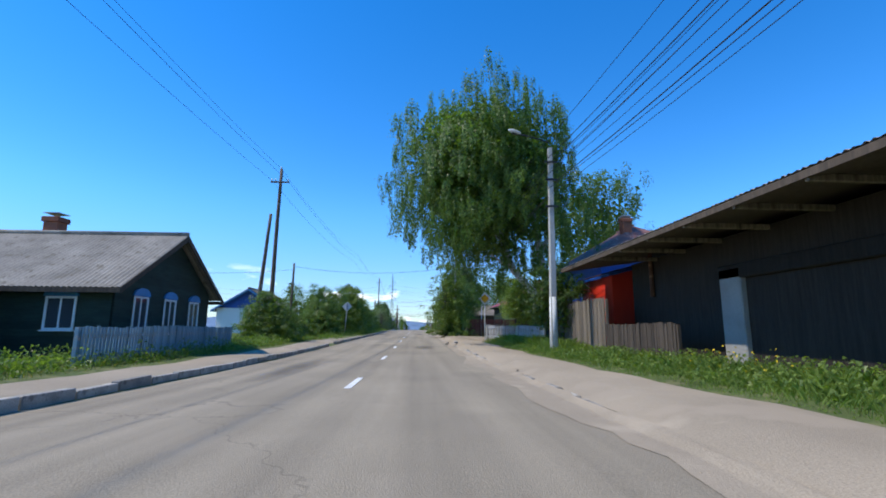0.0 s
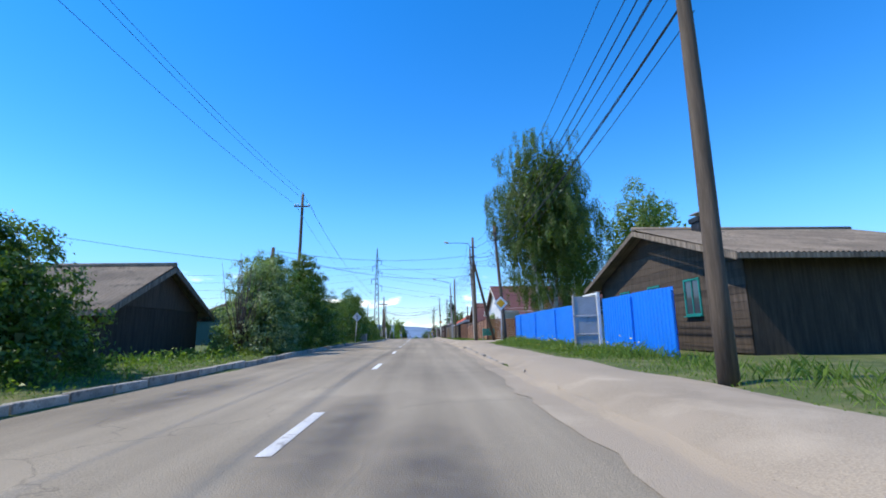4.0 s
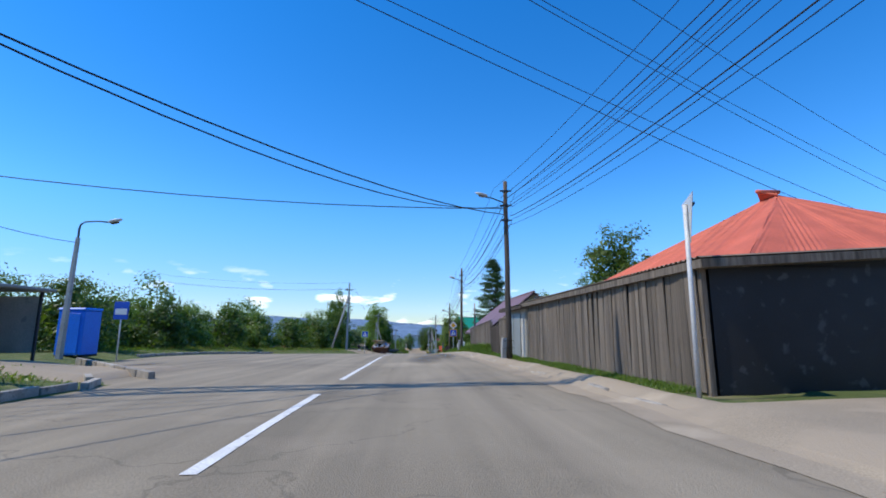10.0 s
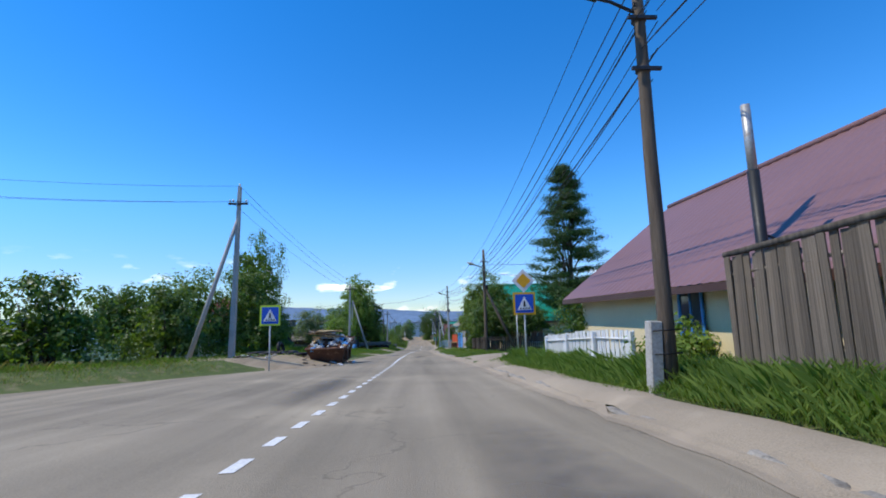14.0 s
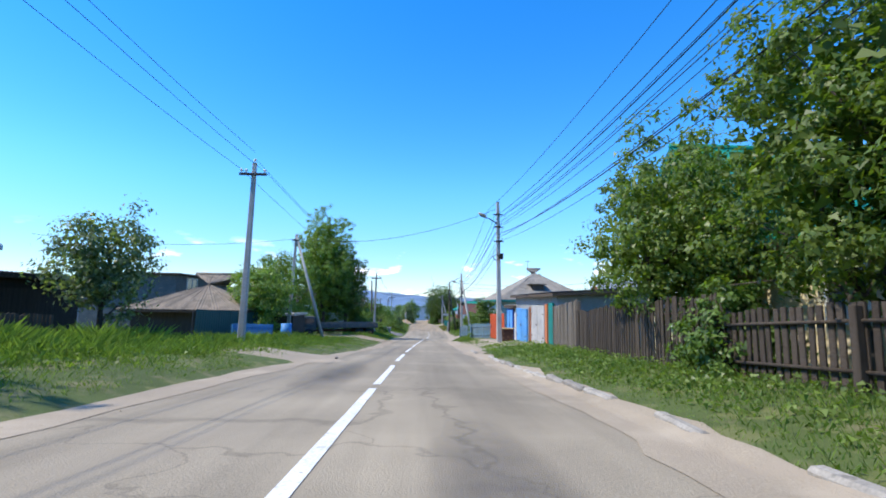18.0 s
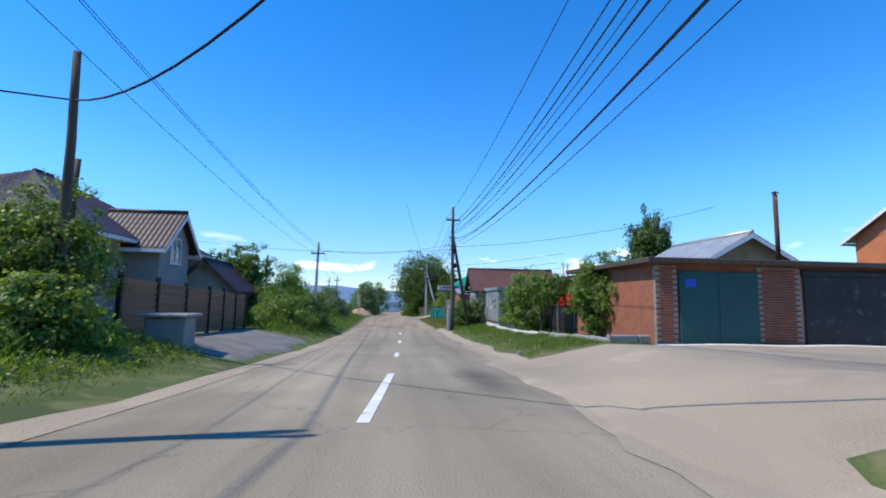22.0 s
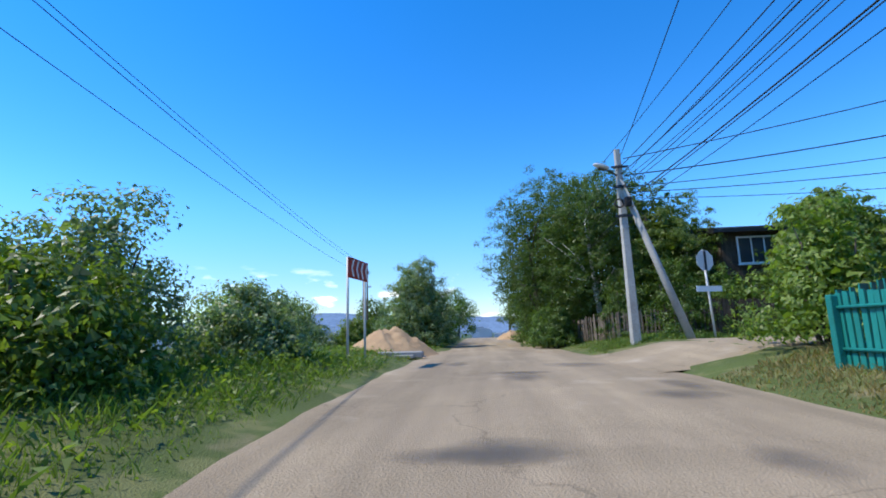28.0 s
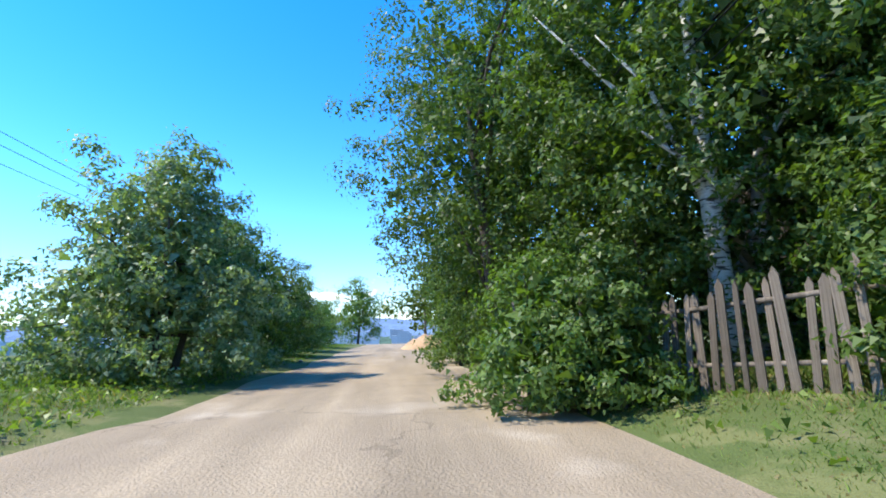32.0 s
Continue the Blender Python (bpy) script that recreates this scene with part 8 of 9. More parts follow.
# left line
pole(-10.15, 32.6, 12.0, "pole_wood", "tall dark wooden line pole with a crossarm", 0.15, (0.15, 0), arm=1.3, arm_h=11.0, stub=2.2)
pole(-10.9, 31.9, 8.6, "pole_wood", "dark wooden stub pole beside a line pole", 0.14, (0.5, 0.3))
pole(-11.9, 44.2, 6.6, "pole_wood", WOOD, 0.12, (0.1, 0))
pole(-9.3, 106.6, 11.4, "pole_wood", "tall dark wooden line pole with a crossarm", 0.14, (0.2, 0), arm=1.2, arm_h=10.4)
pole(-9.4, 101.0, 6.2, "pole_wood", "short dark wooden pole in bushes", 0.15)
pole(-16.0, 168.3, 6.9, "pole_wood", WOOD, 0.13, arm=0.9)
pole(-11.2, 170.3, 7.0, "concrete", LC, 0.13, (0.1, 0), lamp=(-10.2, 170.3, gz(-11.2, 170.3) + 7.2), lamp_kind="short")
pole(-14.8, 193.6, 4.9, "concrete", "slim grey lamp post by a bus stop", 0.1, (0.1, 0), lamp=(-13.2, 193.4, gz(-14.8, 193.6) + 5.5))
pole(-9.4, 234.8, 8.5, "concrete", "concrete line pole with a raking brace", 0.13, (0.1, 0), arm=0.95, arm_h=7.6, brace=(-11.3, 234.4, 6.9))
pole(-7.85, 263.4, 7.4, "concrete", "slim concrete line pole with a crossarm", 0.12, (0.1, 0), arm=1.1, arm_h=6.9)
pole(-9.3, 275.2, 6.7, "concrete", "two-legged concrete pole like a letter A", 0.11, (0.25, 0), brace=(-6.9, 274.8, 6.6), clamps=(6.3,))
pole(-5.75, 295.5, 6.5, "concrete", "slim concrete line pole with a crossarm", 0.12, (0.1, 0), arm=1.15, arm_h=5.95)
pole(-6.7, 302.4, 6.3, "pole_wood", "charred dark wooden pole", 0.11, (-0.15, 0))
pole(-7.4, 303.6, 4.3, "pole_wood", "short dark wooden pole", 0.09)
pole(-6.1, 330.2, 6.1, "concrete", "slim concrete line pole with a crossarm", 0.12, (0.1, 0), arm=1.1, arm_h=5.25)
pole(-11.5, 336.0, 5.6, "pole_wood", "double wooden pole with a crossarm in bushes", 0.12, arm=1.0, arm_h=5.0)
pole(-9.5, 372.0, 6.0, "pole_wood", WOOD, 0.11, arm=0.9)
pole(-13, 388, 6.6, "pole_wood", WOOD, 0.11, arm=0.9)

# the braced line pole beside the pylon
big = pole(-8.1, 174.3, 8.85, "pole_wood", "stout braced wooden line pole on concrete stubs", 0.17, (0.1, -0.7), arm=1.9, arm_h=7.3, stub=2.0, brace=(-7.3, 170.7, 7.2), clamps=(4.0, 6.0))
zb = big.location.z
part("tie_beam", tube("tie_beam", [(0.5, -2.6, 2.85), (0.35, 0.5, 2.75)], [0.12, 0.12], "pole_wood", 9), big)
part("concrete_stub", boxes("concrete_stub", [(-0.12, -0.12, -0.3, 0.12, 0.12, 2.4)], "concrete", 0.02), big, pose(0.86, -3.7, 0, -23, -5, 0))
part("switch_frame", boxes("switch_frame", [(-0.9, -1.1, 7.2, 0.9, -1.02, 7.28), (-0.9, -0.18, 7.2, 0.9, -0.1, 7.28), (-0.9, -1.1, 7.2, -0.82, -0.1, 7.28), (0.82, -1.1, 7.2, 0.9, -0.1, 7.28)], "lattice", 0.01), big)
insulators(big, [(-0.8, -1.06, 7.28), (0, -1.06, 7.28), (0.8, -1.06, 7.28), (-0.8, -0.14, 7.28), (0.8, -0.14, 7.28)])
for i in range(3):
    part("drop_cable", tube("drop_cable", [(0.45 + 0.1 * i, -0.6, 7.1), (0.3 + 0.08 * i, -0.1, 4.0), (-0.25 + 0.05 * i, 0.2, 0.3)], [0.025] * 3, "rust" if i == 0 else "wire", 6), big)
pole(-8.55, 175.8, 6.1, "pole_wood", "leaning wooden pole beside a line pole", 0.13, (0.3, -0.7), stub=1.4)
pole(-8.25, 177.4, 6.4, "pole_wood", "plain wooden pole beside a line pole", 0.13, (-0.2, -1.4), coils=((5.4, 0.18),), clamps=(5.0, 6.0), stub=1.9)

# the lattice pylon
tower = empty("pylon", (-10.4, 182.4, gz(-10.4, 182.4)), "tall dark lattice steel power pylon", "pylon")
LEVEL = [(0, 1.15), (2.2, 0.92), (4.4, 0.62), (6.2, 0.56), (8.0, 0.52), (9.8, 0.48), (11.6, 0.44), (13.2, 0.40), (14.8, 0.36), (16.4, 0.32), (18.0, 0.29), (19.6, 0.26), (21.2, 0.23), (22.8, 0.19), (24.4, 0.12), (26, 0.03)]
LEVEL = [(z * 0.82, w * 0.9) for z, w in LEVEL]
cor = [(-1, -1), (1, -1), (1, 1), (-1, 1)]
for a, b in cor:
    part("leg", tube("leg", [(a * w, b * w, z) for z, w in LEVEL], [0.075] * 3 + [0.055] * (len(LEVEL) - 3), "lattice", 5), tower)
for (z0, w0), (z1, w1) in zip(LEVEL[:-2], LEVEL[1:]):
    for k in range(4):
        (a, b), (c, d) = cor[k], cor[(k + 1) % 4]
        part("lacing", tube("lacing", [(a * w0, b * w0, z0), (c * w1, d * w1, z1)], [0.03, 0.03], "lattice", 4), tower)
        part("lacing", tube("lacing", [(c * w0, d * w0, z0), (a * w1, b * w1, z1)], [0.03, 0.03], "lattice", 4), tower)
for z, reach, s in ((12.0, 1.2, 1), (13.6, 1.3, -1), (15.2, 1.2, 1), (16.7, 1.1, -1), (18.2, 1.0, 1)):
    for b in (-1, 1):
        part("arm", tube("arm", [(0.2 * s, 0.25 * b, z), (reach * s, 0, z + 0.15)], [0.04, 0.03], "lattice", 5), tower)
        part("arm", tube("arm", [(0.2 * s, 0.2 * b, z + 0.7), (reach * s, 0, z + 0.15)], [0.03, 0.03], "lattice", 5), tower)
    part("insulator_string", tube("insulator_string", [(reach * s, 0, z + 0.12 - 0.11 * q) for q in range(11)], [0.03 if q % 2 else 0.09 for q in range(11)], "glass", 8), tower)
    zt = tower.location.z + z - 1.0
    for side, far in ((-1, -90), (1, 110)):
        cable((-10.4 + reach * s, 182.4, zt), (far, 182.4 + (60 if far > 0 else -40), zt - 2), 3.5, 0.016, "thin high-voltage line crossing the street")

# signs
sign_post(4.55, 32.3, (("main", 2.9),), "amber and white diamond road sign on a grey post", h=3.3)
sign_post(5.95, 44.6, (("yield_back", 2.55),), "grey back of a triangular give-way sign", 75, 2.8, 2)
sign_post(-7.1, 45.7, (("back_main", 2.65),), "grey back of a diamond road sign on a post", h=3.1, lean=4)
sign_post(5.3, 102.3, (("main", 2.55),), "amber and white diamond road sign on a grey post", h=2.9)
sign_post(-6.7, 119.7, (("back_main", 2.55),), "grey back of a diamond road sign on a post", h=2.95, lean=4)
sign_post(-8.6, 180.2, (("back_main", 2.7),), "dark back of a diamond road sign on a post", h=3.1)
sign_post(3.6, 180.9, (("yield_back", 2.75),), "grey back of a triangular give-way sign", 70, 2.95, -4)
sign_post(3.78, 229.7, (("main", 3.15), ("cross", 2.25)), "amber diamond above a blue crossing sign on one post", h=3.3)
sign_post(-6.85, 232.3, (("cross_yellow", 2.35),), "blue crossing sign with a lime border", h=2.75)
sign_post(6.2, 242.5, (("yield_back", 2.45),), "grey back of a triangular give-way sign", 80, 2.75)
sign_post(6.6, 351.5, (("stop_back", 2.45), ("name_plate", 1.55)), "grey back of an eight-sided stop sign", 20, 2.8, -3)
sp = empty("street_name_sign", (3.7, 323.6, gz(3.8, 323.6)), "white street name arrow plate on a pole", "street sign", "", 4)
part("plate", boxes("plate", [(-0.62, -0.26, 2.72, 0.5, -0.24, 3.0)], "white_sign", 0.006), sp)
for u, w in ((-0.5, 0.12), (-0.33, 0.07), (-0.24, 0.15), (-0.06, 0.1), (0.06, 0.1), (0.18, 0.1), (0.3, 0.1)):
    part("text_bar", boxes("text_bar", [(u, -0.266, 2.87, u + w, -0.26, 2.96)], "black"), sp)
part("arrow", plate("arrow", [(-0.52, 2.79), (-0.42, 2.84), (-0.42, 2.805), (0.4, 2.805), (0.4, 2.775), (-0.42, 2.775), (-0.42, 2.74)], -0.267, -0.261, "black"), sp)
arm_s = part("bracket", boxes("bracket", [(-0.05, -0.25, 2.78, 0.6, -0.2, 2.84), (0.2, -0.22, 2.7, 0.26, -0.0, 2.9)], "lattice"), sp)

# ---- overhead cables ----
wr = random.Random(5)
RIGHT = [(6.2, -25, 8.6), (5.6, 19.4, 8.6), (3.9, 50.3, 8.1), (4.4, 78.0, 8.1), (5.4, 104.2, 8.0), (4.6, 111.2, 8.4), (5.2, 118.7, 8.6), (5.35, 144.9, 8.7), (5.7, 173.6, 7.8), (3.4, 194.6, 7.7), (3.76, 219.1, 7.6), (4.45, 244.7, 6.9), (3.4, 269.8, 7.3), (3.4, 292.8, 6.2), (4.05, 323.1, 7.4), (4.35, 351.8, 6.2), (3.0, 392, 6.0)]
for (ax, ay, ah), (bx, by, bh) in zip(RIGHT, RIGHT[1:]):
    L = by - ay
    for i, (dz, dx, rad) in enumerate(((0.0, -0.55, 0.009), (-0.12, 0.5, 0.009), (-0.55, -0.25, 0.012), (-0.7, -0.1, 0.015), (-0.85, 0.1, 0.009), (-1.05, 0.3, 0.009), (-1.3, -0.15, 0.011), (-1.6, 0.25, 0.017), (-2.0, -0.05, 0.011), (-2.2, 0.1, 0.009))):
        if L < 12 and i in (1, 3, 4, 5):
            continue
        cable((ax + dx, ay - 0.1, gz(ax, ay) + ah + dz), (bx + dx, by - 0.1, gz(bx, by) + bh + dz * 0.8), L * 0.016 + wr.uniform(0, 0.25), rad)
LEFT = [(-10.2, -20, 10.9), (-10.0, 32.6, 11.1), (-9.4, 70, 10.4), (-9.1, 106.6, 10.6), (-10, 142, 9.0), (-8.05, 173.7, 7.6)]
for (ax, ay, ah), (bx, by, bh) in zip(LEFT, LEFT[1:]):
    for dx, dz in ((-0.55, 0), (0.55, 0), (0, 0.9)):
        cable((ax + dx, ay, gz(ax, ay) + ah + dz), (bx + dx, by, gz(bx, by) + bh + dz), 0.7, 0.009)
LEFT2 = [(-30, 229, 8.0), (-9.3, 234.8, 7.75), (-7.75, 263.4, 7.05), (-9.05, 275.2, 6.6)]
for (ax, ay, ah), (bx, by, bh) in zip(LEFT2, LEFT2[1:3]):
    for dx, dz in ((-0.42, 0), (0.42, 0), (0, 0.8)):
        cable((ax + dx, ay, gz(ax, ay) + ah + dz), (bx + dx, by, gz(bx, by) + bh + dz), 0.45, 0.008)
LEFT3 = [(-7.75, 263.4, 7.05), (-5.65, 295.5, 6.1), (-6.0, 330.2, 5.4), (-9.4, 372, 5.4)]
for (ax, ay, ah), (bx, by, bh) in zip(LEFT3, LEFT3[1:]):
    for dx, dz in ((-0.45, 0), (0.45, 0), (0, 0.55)):
        cable((ax + dx, ay, gz(ax, ay) + ah + dz), (bx + dx, by, gz(bx, by) + bh + dz), 0.5, 0.008)
CROSS = [((-34, 188, 9.0), (3.4, 194.6, 6.8), 1.2, 0.02), ((-11.8, 44.2, 6.3), (3.9, 50.3, 7.3), 0.7, 0.014), ((-11.8, 44.2, 6.0), (-30, 47, 6.5), 0.5, 0.012), ((3.9, 50.3, 7.0), (20, 54, 5), 0.5, 0.012), ((-9.3, 101, 6.0), (4.65, 111.2, 7.4), 0.6, 0.012),
         ((-9.3, 101, 5.8), (5.2, 118.7, 6.6), 0.9, 0.014), ((-25, 96, 7), (5.2, 118.7, 7.4), 1.2, 0.012), ((-8.4, 176.2, 6.3), (4.1, 172.2, 6.6), 1.1, 0.02), ((-8.4, 176.2, 6.0), (4.1, 172.2, 6.2), 1.3, 0.03), ((-8.0, 173.7, 7.2), (5.7, 173.6, 7.2), 0.9, 0.012),
         ((-8.4, 176.2, 5.0), (3.4, 194.6, 6.9), 1.2, 0.016), ((-14, 172, 6.9), (3.4, 194.6, 6.5), 1.3, 0.02), ((-11.1, 170.3, 6.6), (-14.7, 193.6, 4.7), 1.2, 0.012), ((-11.1, 170.3, 6.3), (-30, 160, 6), 0.9, 0.012),
         ((-9.1, 275.2, 6.5), (3.4, 269.8, 7.4), 0.9, 0.012), ((-9.2, 275.2, 6.4), (-24, 273, 6.0), 0.5, 0.01), ((-6.8, 302.4, 5.2), (3.4, 292.8, 6.3), 1.3, 0.022), ((-6.8, 302.4, 5.2), (-20, 296, 5.6), 0.5, 0.02), ((3.5, 292.8, 5.6), (16, 291, 5.4), 0.3, 0.014),
         ((3.5, 292.8, 5.2), (18, 293.5, 5.2), 0.3, 0.014), ((3.5, 292.8, 4.9), (15, 295, 5.4), 0.3, 0.012), ((-6.1, 330.2, 5.6), (4.05, 323.1, 5.8), 0.5, 0.012), ((-20, 326, 6.4), (4.05, 323.1, 5.4), 0.8, 0.01), ((4.1, 323.1, 5.6), (18, 316, 7), 0.5, 0.012),
         ((4.4, 351.8, 6.2), (20, 345, 7.5), 0.3, 0.016), ((4.4, 351.8, 5.6), (20, 347.5, 6.6), 0.3, 0.02), ((4.4, 351.8, 5.2), (22, 349, 6.2), 0.3, 0.014), ((4.4, 351.8, 5.0), (22, 350, 5.6), 0.3, 0.014), ((4.4, 351.8, 4.8), (22, 352, 5.2), 0.3, 0.012),
         ((4.3, 351.8, 6.3), (1, 328, 9.5), 0.5, 0.012), ((5.7, 173.6, 6.2), (22, 176, 6.4), 0.4, 0.014), ((5.7, 173.6, 5.9), (22, 178, 5.4), 0.5, 0.012), ((5.7, 173.6, 6.6), (24, 182, 7.4), 0.5, 0.012), ((4.45, 244.7, 6.2), (20, 238, 6.2), 0.4, 0.012), ((4.45, 244.7, 5.6), (20, 242, 5), 0.4, 0.012),
         ((4.65, 111.2, 6.4), (20, 112, 7.4), 0.4, 0.012), ((5.2, 118.7, 5.6), (12, 120, 4.2), 0.2, 0.012)]
for (ax, ay, ah), (bx, by, bh), sag, rad in CROSS:
    cable((ax, ay, gz(ax, ay) + ah), (bx, by, gz(bx, by) + bh), sag, rad, "black cable strung across the street")

# ---- trees and bushes ----
def birch(x, y, h, rx, seed=1, n=1700, stems=2, label="tall drooping birch with pale forked trunks", z0=None):
    return tree("birch_tree", label, x, y, h, rx, "weep", "leaf_birch", 0.2, z0 if z0 is not None else h * 0.2, n, 13, 0.17, "birch_bark", stems, seed=seed, limbs=5)


old_birch = tree("birch_tree", "tall drooping birch with pale forked trunks", 8.0, 27.8, 16.4, 6.2, "weep", "leaf", 0.24, 4.1, 600, 150, 0.165, "birch_bark", 0, seed=1, limbs=7, spread=0.62, shift=(-3.8, 0))
# grey bark darkens the lower trunk in place of shade on it
part("trunk", tube("trunk", [(0, 0, -0.3), (-0.05, 0, 0.8), (-0.2, 0, 1.7), (-0.35, 0, 2.3)], [0.42, 0.34, 0.31, 0.28], "bark", 12), old_birch)
for way, thick in ((((-0.35, 0, 2.2), (-1.3, 0.1, 3.3), (-2.3, 0.1, 4.4), (-3.0, 0.2, 6.4), (-3.3, 0.2, 9.5)), (0.3, 0.24, 0.22, 0.17, 0.06)),
                   (((-0.35, 0, 2.2), (-0.3, 0, 3.6), (-0.7, 0, 5.6), (-1.0, 0.3, 8.0), (-1.3, 0.4, 11.5)), (0.28, 0.25, 0.22, 0.16, 0.05)),
                   (((-0.7, 0, 5.4), (0.4, 0.4, 7.2), (1.6, 0.6, 9.4)), (0.14, 0.1, 0.04)), (((-2.9, 0.2, 6.0), (-4.4, -0.4, 8.0), (-5.6, -0.6, 9.6)), (0.13, 0.09, 0.03)),
                   (((-2.2, 0.1, 4.3), (-3.6, 0.5, 5.4), (-5.0, 0.8, 6.6)), (0.1, 0.07, 0.02)), (((-1.0, 0.3, 7.8), (-2.4, 1.2, 10), (-3.4, 1.8, 12)), (0.1, 0.07, 0.02))):
    part("limb", tube("limb", way, thick, "birch_bark", 10), old_birch)
tree("maple_tree", "small maple with reddish seed clusters by a path", 6.7, 23.5, 4.6, 1.5, "round", "leaf", 0.1, 0.8, 420, 11, 0.17)
birch(16, 41, 17.0, 5.0, 3, 1500, 1, "leafy birch behind a house")
bush("garden shrub behind a picket fence", 8.0, 30.4, 1.3, 0.9)
tree("garden_tree", "bushy garden tree behind a picket fence", 7.9, 36.0, 5.4, 1.6, "round", "leaf_light", 0.09, 0.3, 620, 12, 0.15, stems=3)
tree("poplar_tree", "young cone-shaped poplar beside a side street", 2.75, 43.6, 6.9, 2.1, "tall", "leaf_light", 0.1, 0.1, 1200, 12, 0.13, stems=3, ry=2.0)
bush("leafy suckers at the foot of a young poplar", 2.95, 43.7, 1.9, 1.35, 1.2, "leaf", 420, 13, 0.12)
bush("leafy shrub before a red fence", 9.4, 47.2, 2.5, 1.3, leaf="leaf_silver")
tree("roadside_tree", "dense dark tree leaning over the path", 4.8, 58.5, 6.6, 2.4, "round", "leaf", 0.16, 0.4, 1000, 12, 0.17, stems=2)
tree("roadside_tree", "dense dark tree leaning over the path", 6.5, 65.5, 7.0, 2.8, "round", "leaf", 0.16, 0.4, 700, 12, 0.17, stems=2)
birch(10.0, 107.4, 17.0, 4.8, 5, 4200, 2, "tall drooping birch beyond a blue fence", 2.4)
birch(15.2, 117.2, 13.0, 3.3, 6, 1000, 1, "drooping birch behind a brown fence", 3.2)
birch(20.0, 111.5, 14.5, 4.2, 7, 1300, 1, "drooping birch beside a white house")
bush("flowering shrub before a white house", 8.0, 124.0, 3.0, 1.2, 1.5, "leaf_silver")
tree("garden_tree", "leafy garden tree behind sheds", 10.6, 199.4, 7.2, 2.0, "round", "leaf", 0.12, 0.8, 620, 11, 0.18)
tree("garden_tree", "leafy tree behind a coral roof", 20, 198.5, 6.6, 2.2, "round", "leaf", 0.14, 1.0, 350, 11, 0.22)
birch(21.5, 203, 9.0, 2.6, 8, 600, 1, "leafy birch behind sheds")
tree("garden_tree", "leafy tree behind a plum roof", 15.5, 231, 7.2, 2.0, "round", "leaf_light", 0.14, 1.5, 350, 11, 0.22)
for x, y, h, r, s in ((11.6, 247.5, 14.6, 4.2, 2), (-26, 96, 9, 2.2, 3)):
    tree("larch_tree" if x > 0 else "spruce_tree", "tall larch with spreading layered branches" if x > 0 else "dark pointed spruce above roadside bushes", x, y, h, r, "larch" if x > 0 else "cone", "needle", 0.2, h * 0.2 if x > 0 else 0.4, 2500 if x > 0 else 620, 26, 0.13, "bark", 1, seed=s, limbs=22, spread=0.6)
bush("lilac bush beside a white picket fence", 6.6, 229.6, 3.0, 1.8, 2.2, "leaf", 600)
bush("yellow-green shrub on a verge", 5.0, 221.0, 1.2, 0.8, leaf="leaf_light", n=150)
tree("apple_tree", "bushy apple tree over a corner fence", 5.4, 247.6, 4.1, 2.0, "round", "leaf_birch", 0.1, 0.7, 760, 12, 0.15, stems=3)
tree("apple_tree", "bushy apple tree over a corner fence", 7.4, 245.4, 3.5, 1.8, "round", "leaf", 0.11, 1.1, 560, 12, 0.15, stems=2, lean=(-0.4, 0))
tree("apple_tree", "bushy garden tree behind a picket fence", 5.7, 250.4, 6.3, 2.3, "round", "leaf_light", 0.1, 0.8, 1100, 12, 0.15, stems=3)
tree("apple_tree", "large leafy tree hanging over a picket fence", 5.5, 255.4, 5.4, 2.3, "round", "leaf_light", 0.12, 0.7, 1000, 12, 0.16, stems=3)
bush("dense dark shrub under the fence", 4.7, 252.4, 1.8, 1.0)
tree("lilac", "dense broad-leaved lilac before a house", 4.7, 284.2, 3.4, 1.3, "bush", "leaf", 0.05, 0.05, 1000, 15, 0.11, stems=5, category="bush")
tree("garden_tree", "bright leafy tree before garages", 7.8, 308.2, 3.0, 1.3, "round", "leaf_light", 0.08, 0.2, 760, 14, 0.12, stems=3)
tree("sumac", "open spreading young tree with feathery leaves", 6.9, 312.3, 2.7, 1.35, "round", "leaf_light", 0.06, 1.1, 120, 16, 0.2, stems=2)
tree("garden_tree", "slender bright tree beside a kiosk", 6.7, 316.4, 3.0, 0.85, "tall", "leaf_light", 0.06, 0.3, 330, 11, 0.15)
bush("bright small shrub by a cream wall", 8.4, 317.6, 1.5, 0.8, leaf="leaf_light", n=160)
birch(21, 328, 9.4, 2.5, 9, 1100, 1, "leafy birch behind a red panelled building")
bush("dark shrub behind twin poles", 5.3, 325.4, 2.1, 1.0, leaf="leaf")
bush("dark shrub behind twin poles", 6.6, 325.6, 2.4, 1.2, leaf="leaf_silver")
bush("broad dark lilac before a board fence", 5.5, 327.4, 1.95, 0.95, 1.35, "leaf", 800, 13, 0.1)
bush("bright shrub at an emerald fence", 5.9, 341.2, 2.5, 1.1, leaf="leaf_light", n=700, per=12, size=0.11)
bush("bright shrub at a side street", 5.7, 345.2, 3.0, 1.3, leaf="leaf_light", n=400)
